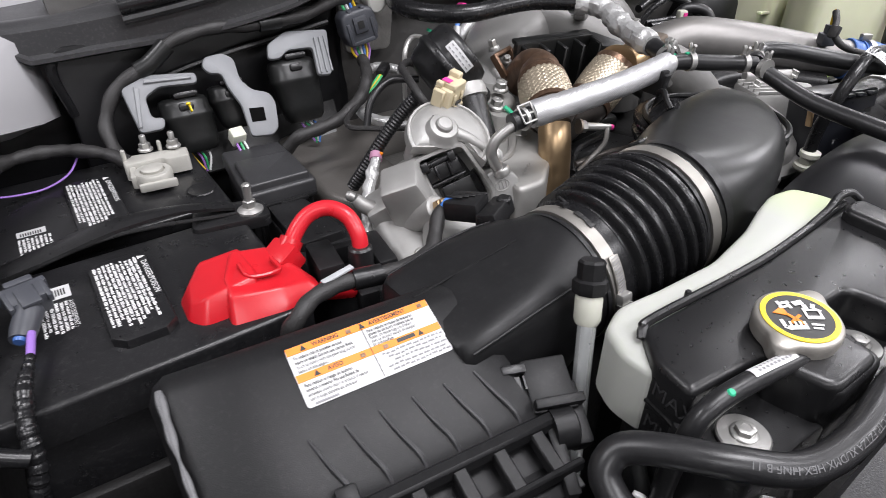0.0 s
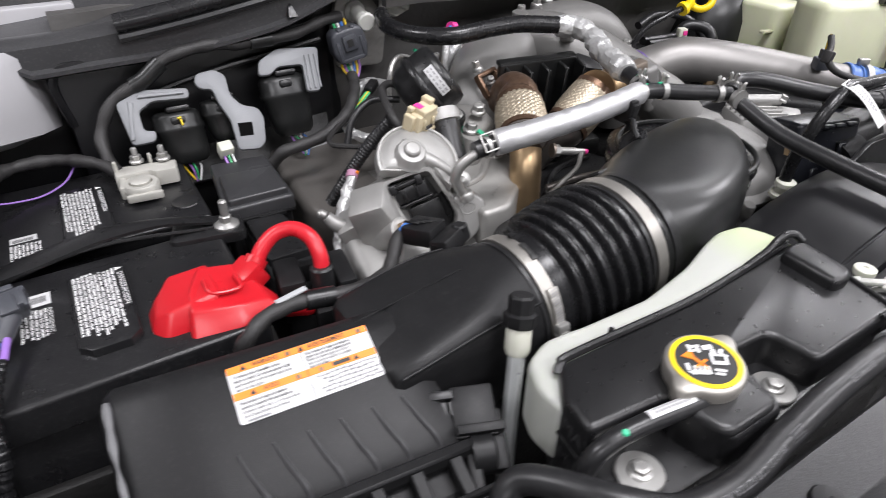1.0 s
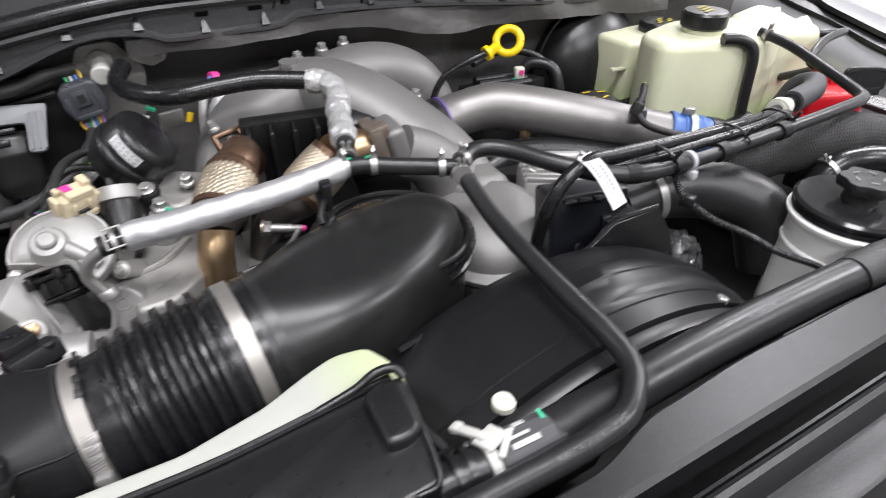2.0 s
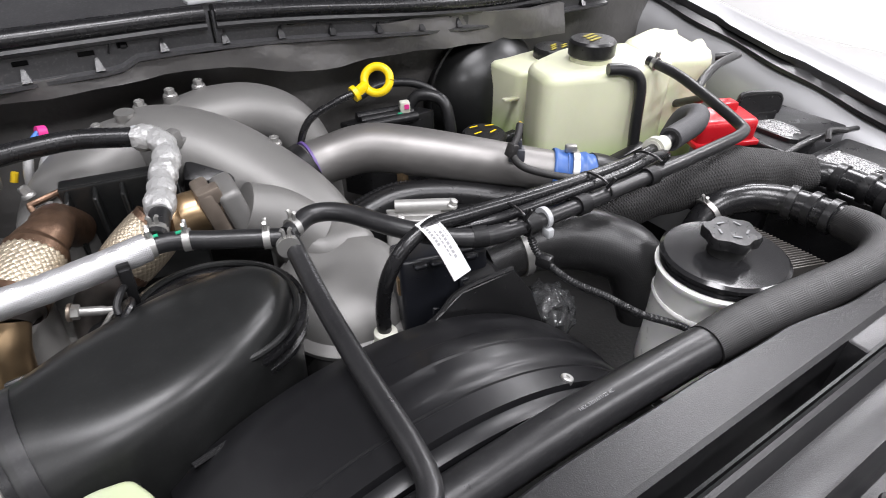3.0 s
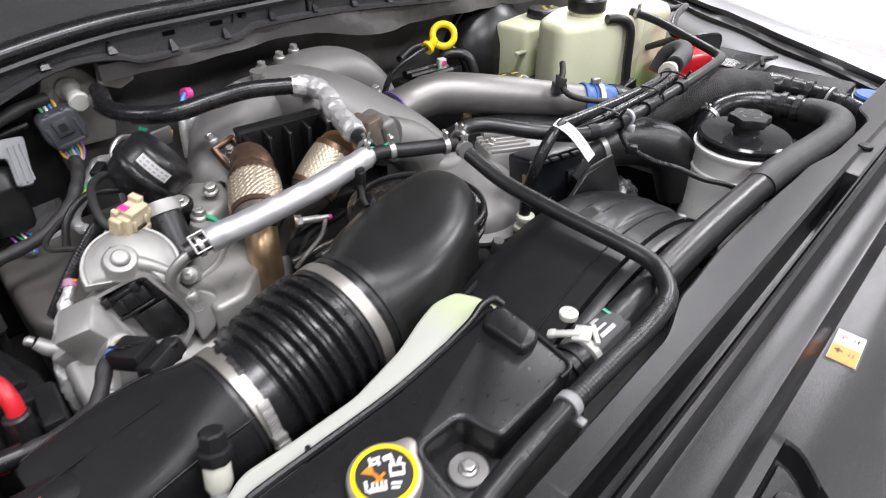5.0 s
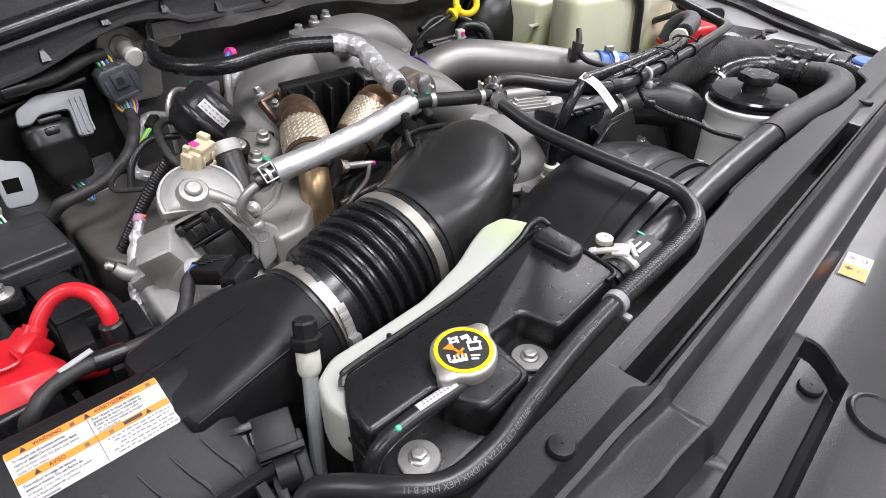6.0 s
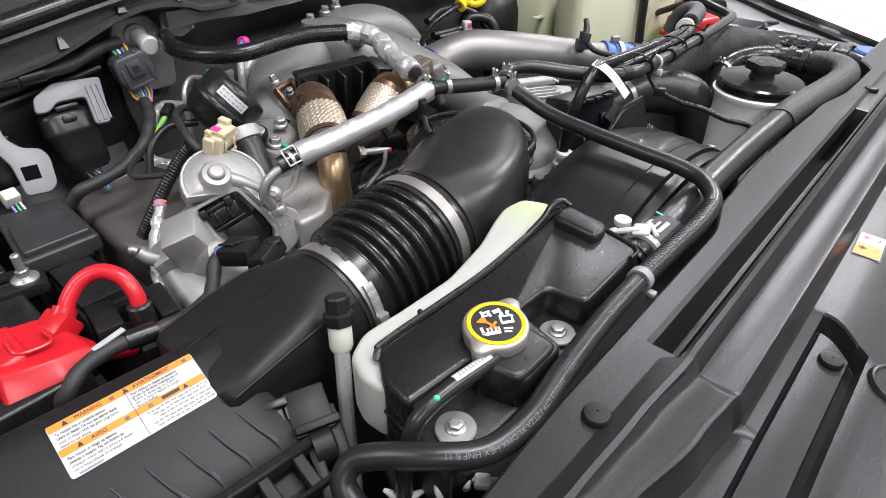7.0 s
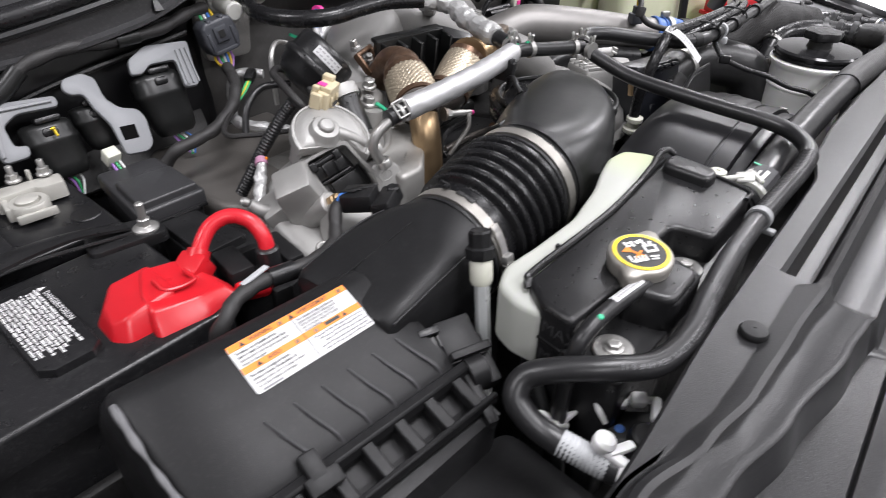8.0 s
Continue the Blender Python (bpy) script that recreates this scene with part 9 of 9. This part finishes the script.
# ---- fan shroud ----
shr = thing("fan_shroud", (0.85, 0.18, 0.8), "black plastic fan shroud with a rounded drum top", "fan shroud")


def shroud_z(x):
    """The drum's top: part of a circle round the fan's axle."""
    d = x - 0.775
    z = 0.884 + math.sqrt(0.34 ** 2 - min(d * d, 0.112))
    return z + (0.16 * d * d if d < 0 else 0)


xs = [0.578 + 0.010 * k for k in range(52)]
ys = [0.1105, 0.1115, 0.1130, 0.1180, 0.1255, 0.1270, 0.1278, 0.1296, 0.1304, 0.1320, 0.142, 0.1518, 0.1530, 0.1548, 0.1560, 0.1640, 0.1665, 0.1690, 0.184, 0.195, 0.1965, 0.1985, 0.200, 0.2160, 0.2185, 0.2210, 0.236, 0.250, 0.262]


def shroud_relief(x, y):
    """Bands and steps round the drum: a split line, two grooves and stepped rings behind it."""
    far = ramp01(x, 0.74, 0.82)
    h = -0.030 * (1 - ramp01(y, 0.1104, 0.1135)) - 0.0045 * (1 - ramp01(y, 0.1272, 0.1300)) - (0.004 if 0.1275 < y < 0.1299 else 0)
    h += -0.0016 if 0.1525 < y < 0.155 else 0
    h += far * (0.0032 * band01(y, 0.1645, 0.1690, 0.2160, 0.2205) + (0.0016 if 0.196 < y < 0.199 else 0))
    return h - 0.010 * ramp01(y, 0.240, 0.262)


def band01(w, a, b, c, d):
    return ramp01(w, a, b) * (1 - ramp01(w, c, d))


sb = heightfield(xs, ys, lambda x, y: shroud_z(x) + shroud_relief(x, y))
ext = bmesh.ops.extrude_face_region(sb, geom=sb.faces[:])
bmesh.ops.translate(sb, verts=[v for v in ext["geom"] if isinstance(v, bmesh.types.BMVert)], vec=(0, 0, -0.006))
bmesh.ops.recalc_face_normals(sb, faces=sb.faces[:])
part("drum", sb, SHROUD, shr, "", 40)
part("left_skirt", box((0.008, 0.18, 0.22), (0.572, 0.165, 1.085), (0, 0, 10), 0.003), SATIN, shr)
wall_poly = [(0.735, 1.05), (0.735, 1.185), (0.845, 1.196), (0.885, 1.222), (0.955, 1.222), (0.985, 1.180), (1.010, 1.12), (1.010, 1.05)]
wl = prism(wall_poly, 0, 0.005, 0.001, 1)
wl.transform(plane_pose((0, 0.272, 0), (1, 0, 0), (0, 0, 1)) @ Matrix.Identity(4))
part("rear_wall", wl, SATIN, shr)
part("rear_edge", tube([(0.600, 0.245, 1.186), (0.70, 0.262, 1.190), (0.735, 0.268, 1.187), (0.845, 0.270, 1.197), (0.885, 0.270, 1.223), (0.955, 0.270, 1.223)], 0.003, 6), SATIN, shr)
for x, y, k, m_ in ((0.641, 0.1365, 1.0, NATURAL), (0.910, 0.136, 0.62, STEEL)):
    part("screw", lathe([(0.0100 * k, -0.004), (0.0100 * k, 0.002), (0.0085 * k, 0.0030), (0.003 * k, 0.0030), (0.0026 * k, 0.0012), (0.001, 0.0012)], (x, y, shroud_z(x)), (0.0 if x < 0.8 else 0.38, 0, 1), 24), m_, shr, "round push pin")
part("hole", lathe([(0.005, 0), (0.005, 0.0006)], (0.604, 0.120, shroud_z(0.604) - 0.0042), (-0.45, 0, 1), 14), INK, shr)
wrap = thing("wrapped_sensor", (1.035, 0.285, 1.08), "dark sensor wrapped in crumpled clear film", "sensor")
part("body", box((0.050, 0.030, 0.040), (1.035, 0.292, 1.105), (0, 10, -20), 0.008, 3), SATIN, wrap)
wb = lathe([(0.030, -0.030), (0.038, -0.010), (0.034, 0.012), (0.020, 0.026), (0.001, 0.030)], (1.035, 0.287, 1.115), (0.2, -0.3, 1), 36)
bmesh.ops.subdivide_edges(wb, edges=wb.edges[:], cuts=1, use_grid_fill=True)
for v in wb.verts:
    v.co += Vector((noise.noise(v.co * 90), noise.noise(v.co * 90 + Vector((9, 0, 0))), noise.noise(v.co * 90 + Vector((0, 9, 0))))) * 0.010
part("film", wb, FILM, wrap, "crumpled clear film", 20)
ths = thing("thermostat_motor", (0.90, 0.34, 1.05), "black plastic housing behind the fan shroud", "engine part")
tm = box((0.104, 0.055, 0.16), (0.912, 0.345, 1.140), (-10, 0, -16), 0.006, 3)
for k in range(4):
    tm = box((0.016, 0.010, 0.006), (0.878 + 0.019 * k, 0.334 - 0.005 * k, 1.2185), (-10, 0, -16), 0.002, 1, tm)
for x_, z_ in ((0.893, 1.150), (0.925, 1.185)):
    tm = box((0.012, 0.006, 0.020), (x_, 0.322 - 0.28 * (x_ - 0.9), z_), (-10, 0, -16), 0.002, 1, tm)
part("case", tm, SLATE_DARK, ths)
for z_ in (1.188, 1.120):
    part("tab", box((0.006, 0.010, 0.022), (0.8605, 0.352, z_), (-10, 0, -16), 0.0015), BRONZE, ths, "rusty brown metal tab")
tw = thing("shroud_cable", (1.0, 0.2, 1.15), "thin corrugated black cable hung from the pipes", "cable")
part("cable", tube([(0.985, 0.282, 1.255), (0.985, 0.270, 1.238), (0.990, 0.258, 1.226), (1.000, 0.225, 1.214), (1.022, 0.195, 1.204), (1.05, 0.165, 1.186), (1.085, 0.135, 1.172), (1.11, 0.11, 1.15)], lambda u, s: 0.0040 + 0.0004 * math.sin(s * 2200), 10, 44), RUBBER, tw)
part("clip", box((0.014, 0.018, 0.014), (0.990, 0.258, 1.226), (0, 0, 20), 0.003), SATIN, tw)

# ---- cloth-wrapped duct and lines by the driver's battery ----
cd = thing("cloth_duct", (1.3, 0.32, 1.1), "duct wrapped in coarse black cloth", "duct")
cdb = tube([(1.12, 0.350, 1.175), (1.19, 0.338, 1.190), (1.27, 0.318, 1.200), (1.34, 0.300, 1.208), (1.40, 0.283, 1.206), (1.46, 0.262, 1.198), (1.51, 0.238, 1.190)], [0.026, 0.032, 0.036, 0.038, 0.036, 0.030, 0.027], 24)
for v in cdb.verts:
    v.co += Vector((0, noise.noise(v.co * 22), noise.noise(v.co * 22 + Vector((5, 0, 0))))) * 0.008
part("cloth", cdb, CLOTH, cd, "", 60)
part("line", tube([(1.50, 0.243, 1.192), (1.525, 0.215, 1.192), (1.530, 0.170, 1.192), (1.520, 0.120, 1.190), (1.505, 0.070, 1.186), (1.49, 0.02, 1.175)], 0.0185, 18), RUBBER_SHINY, cd)
for c, ax, r in (((1.528, 0.20, 1.192), (0, -1, 0), 0.021), ((1.529, 0.160, 1.192), (0, -1, 0), 0.022), ((1.522, 0.128, 1.190), (-0.2, -1, 0), 0.0225), ((1.512, 0.095, 1.188), (-0.2, -1, 0), 0.021)):
    part("joint", hose_clamp(c, ax, r, 0.012), SATIN, cd)
part("nut", hose_clamp((1.520, 0.118, 1.1895), (-0.2, -1, 0), 0.0228, 0.004), STEEL, cd)
rdt = thing("radiator_core", (1.27, 0.17, 1.0), "grey finned core behind the hoses", "radiator")
for k in range(22):
    part("fin", box((0.10, 0.002, 0.12), (1.300, 0.130 + 0.005 * k, 1.105), (0, 0, -20), 0, 1), BROWNGREY, rdt)

battery((1.560, 0.120, 1.155), "black car battery beside the silver fender", 0.225, 0.185, [(1.630, 0.176, 0.066, 0.110)])
battery((1.630, 0.330, 1.155), "black car battery with a red terminal cover", 0.215, 0.165, [(1.672, 0.340, 0.062, 0.110)])
rb = thing("terminal_boot", (1.62, 0.47, 1.155), "red plastic terminal cover beside the reservoir", "terminal cover")
part("body", box((0.115, 0.068, 0.046), (1.577, 0.436, 1.182), (4, 0, -22), 0.010, 3), RED, rb)
part("tab", box((0.030, 0.028, 0.020), (1.604, 0.446, 1.210), (0, 0, -22), 0.004, 2), RED, rb)
part("skirt", box((0.125, 0.078, 0.010), (1.577, 0.436, 1.162), (4, 0, -22), 0.003, 2), RED, rb)
tp2 = thing("battery_terminal", (1.60, 0.16, 1.155), "plated terminal clamp with a stud on the battery", "terminal")
part("clamp", merge(box((0.035, 0.030, 0.014), (1.610, 0.155, 1.163), (0, 0, -20), 0.004), lathe([(0.012, 0), (0.012, 0.008), (0.009, 0.010)], (1.612, 0.153, 1.168), (0, 0, 1), 20)), STEEL, tp2)
part("stud", lathe([(0.006, 0), (0.006, 0.010), (0.004, 0.011), (0.004, 0.018)], (1.595, 0.172, 1.166), (0, 0, 1), 12), STEEL, tp2)
bs = thing("battery_strap", (1.68, 0.31, 1.15), "black hold-down strap across the driver's batteries", "bracket")
part("bar", tube([(1.60, 0.322, 1.160), (1.68, 0.318, 1.172), (1.78, 0.312, 1.166), (1.83, 0.31, 1.16)], 0.005, 10, squash=1.2), SATIN, bs)
part("ties", tube([(1.70, 0.30, 1.172), (1.72, 0.31, 1.182), (1.76, 0.30, 1.176)], 0.005, 8), TAPE, bs)
fb = thing("fender_bracket", (1.70, 0.44, 1.10), "black steel bracket with a hole behind the battery", "bracket")
part("plate", prism(round_poly([(-0.052, -0.026), (0.052, -0.022), (0.050, 0.004), (0.036, 0.016), (-0.040, 0.022), (-0.052, 0.012)], 0.008), 0, 0.006, 0.002, 1, m=plane_pose((1.700, 0.440, 1.196), (0.93, -0.30, -0.05), (0.10, 0.1, 1))), SATIN, fb)
part("rim", tube([(1.700 - 0.048, 0.452, 1.196 + 0.010), (1.700 - 0.036, 0.449, 1.196 + 0.022), (1.700 + 0.030, 0.430, 1.196 + 0.016), (1.700 + 0.046, 0.424, 1.196 + 0.004), (1.700 + 0.048, 0.424, 1.196 - 0.016)], 0.005, 8), SATIN, fb)
part("hole", lathe([(0.012, 0), (0.012, 0.0075)], (1.700 - 0.026, 0.452, 1.196 + 0.002), (-0.29, -0.95, 0.1), 20), PRIMER, fb)
part("foot", box((0.09, 0.03, 0.06), (1.700, 0.446, 1.196 - 0.045), (0, 0, -18), 0.004), SATIN, fb)
wc = thing("washer_filler", (1.62, 0.05, 1.1), "washer fluid filler neck with a blue snap cap", "filler")
part("cap", lathe([(0.024, 0), (0.030, 0.002), (0.031, 0.008), (0.028, 0.012), (0.001, 0.013)], (1.585, 0.062, 1.185), (0, -0.05, 1), 32), BLUE, wc)
part("neck", lathe([(0.022, -0.12), (0.022, 0.002)], (1.585, 0.062, 1.185), (0, -0.05, 1), 24), PLASTIC, wc)
part("tongue", box((0.014, 0.018, 0.004), (1.572, 0.036, 1.191), (0, 0, 20), 0.0015), BLUE, wc)

# ---- wiring at the back of the engine ----
bcn = thing("bulkhead_connector", (0.41, 0.80, 1.22), "slate grey bulkhead connector with a fan of coloured wires", "connector")
bcp = plane_pose((0.411, 0.800, 1.284), (0.97, -0.10, 0.20), (-0.18, 0.10, 0.97))
bx = prism(round_poly([(-0.021, -0.024), (0.021, -0.024), (0.027, -0.006), (0.025, 0.018), (0.018, 0.024), (-0.018, 0.024), (-0.025, 0.018), (-0.027, -0.006)], 0.004), -0.016, 0.014, 0.005, 3, m=bcp)
part("body", bx, SLATE, bcn)
for c_, s_ in (((0, 0.004, 0.015), (0.020, 0.022, 0.005)), ((-0.018, -0.006, 0.013), (0.005, 0.030, 0.006)), ((0.018, -0.006, 0.013), (0.005, 0.030, 0.006)), ((0, -0.020, 0.012), (0.034, 0.006, 0.008)), ((-0.010, 0.022, 0.008), (0.006, 0.008, 0.010)), ((0.010, 0.022, 0.008), (0.006, 0.008, 0.010))):
    tmp = box(s_, c_, (0, 0, 0), 0.0014, 2)
    tmp.transform(bcp)
    part("rib", tmp, SLATE, bcn)
wq = box((0.009, 0.010, 0.001), (0, 0.004, 0.0178), (0, 0, 0), 0)
wq.transform(bcp)
part("latch_window", wq, INK, bcn)
for j in range(7):
    x = 0.398 + 0.0045 * j
    part("wire", tube([(x, 0.799, 1.258), (x + 0.001, 0.796, 1.248), (0.408 + 0.0018 * j, 0.790, 1.236)], 0.0018, 6), WIRES[j % 5], bcn)
for j in range(4):
    part("wire", tube([(0.398 + 0.006 * j, 0.812, 1.305), (0.396 + 0.006 * j, 0.818, 1.315), (0.402, 0.826, 1.320)], 0.002, 6), WIRES[(j + 2) % 5], bcn)
part("loom", tube([(0.409, 0.790, 1.240), (0.404, 0.772, 1.234), (0.392, 0.747, 1.228), (0.378, 0.730, 1.219), (0.361, 0.716, 1.210), (0.323, 0.702, 1.196), (0.290, 0.700, 1.190), (0.2634, 0.702, 1.185), (0.246, 0.712, 1.165)], lambda u, s: 0.0084 + 0.0005 * math.sin(s * 230), 14, 10), TAPE, bcn)
fe = thing("foil_pipe", (0.36, 0.66, 1.15), "silver foil-covered bent pipe behind the valve cover", "pipe")
fob = tube([(0.475, 0.800, 1.210), (0.450, 0.826, 1.212), (0.429, 0.820, 1.202), (0.395, 0.770, 1.192), (0.371, 0.734, 1.190), (0.364, 0.706, 1.190), (0.368, 0.686, 1.190), (0.384, 0.656, 1.190), (0.402, 0.630, 1.186)], 0.0072, 14, 10)
for v in fob.verts:
    v.co += Vector((noise.noise(v.co * 150), noise.noise(v.co * 150 + Vector((9, 0, 0))), noise.noise(v.co * 150 + Vector((0, 9, 0))))) * 0.0016
part("pipe", fob, FOIL, fe, "", 14)
wl2 = thing("small_wires", (0.36, 0.62, 1.15), "thin black cable looping over the valve cover", "cable")
part("cable", tube([(0.372, 0.602, 1.206), (0.348, 0.618, 1.205), (0.328, 0.636, 1.204), (0.315, 0.652, 1.203), (0.320, 0.674, 1.203), (0.345, 0.700, 1.206), (0.380, 0.728, 1.212)], 0.0036, 8), TAPE, wl2)
for j in range(3):
    part("wire", tube([(0.376 + 0.002 * j, 0.725, 1.213), (0.392 + 0.003 * j, 0.734, 1.219), (0.412 + 0.003 * j, 0.748, 1.226)], 0.0019, 6), WIRES[(2, 0, 2)[j]], wl2)
part("plug", box((0.026, 0.014, 0.012), (0.424, 0.756, 1.230), (0, -15, 38), 0.003), SATIN, wl2, "small black plug")
gc = thing("ground_cluster", (0.52, 0.74, 1.2), "foil-wrapped wires with a pink tape tip", "cable")
part("wrap", tube([(0.560, 0.775, 1.22), (0.575, 0.770, 1.255), (0.600, 0.775, 1.268), (0.630, 0.785, 1.262)], 0.009, 10), FOIL, gc)
part("wrap", tube([(0.545, 0.745, 1.21), (0.548, 0.748, 1.245), (0.556, 0.756, 1.272)], 0.006, 10), FOIL, gc)
part("tip", tube([(0.574, 0.775, 1.292), (0.584, 0.778, 1.290)], 0.0085, 10), PINK, gc, "pink tape tip")
part("wire", tube([(0.556, 0.758, 1.265), (0.566, 0.768, 1.284), (0.576, 0.775, 1.292)], 0.004, 8), WIRES[4], gc)
part("bracket", box((0.032, 0.006, 0.026), (0.505, 0.722, 1.262), (10, 0, 10), 0.002), STEEL, gc)
part("yellow_tape", tube([(0.530, 0.760, 1.24), (0.535, 0.762, 1.252)], 0.0045, 8), WIRES[0], gc)
part("wire", tube([(0.425, 0.70, 1.20), (0.430, 0.705, 1.262), (0.452, 0.718, 1.280), (0.478, 0.715, 1.272)], 0.0035, 8), STEEL, gc)
part("mark", box((0.012, 0.004, 0.004), (0.482, 0.718, 1.283), (0, 30, 0), 0), GREEN, gc)
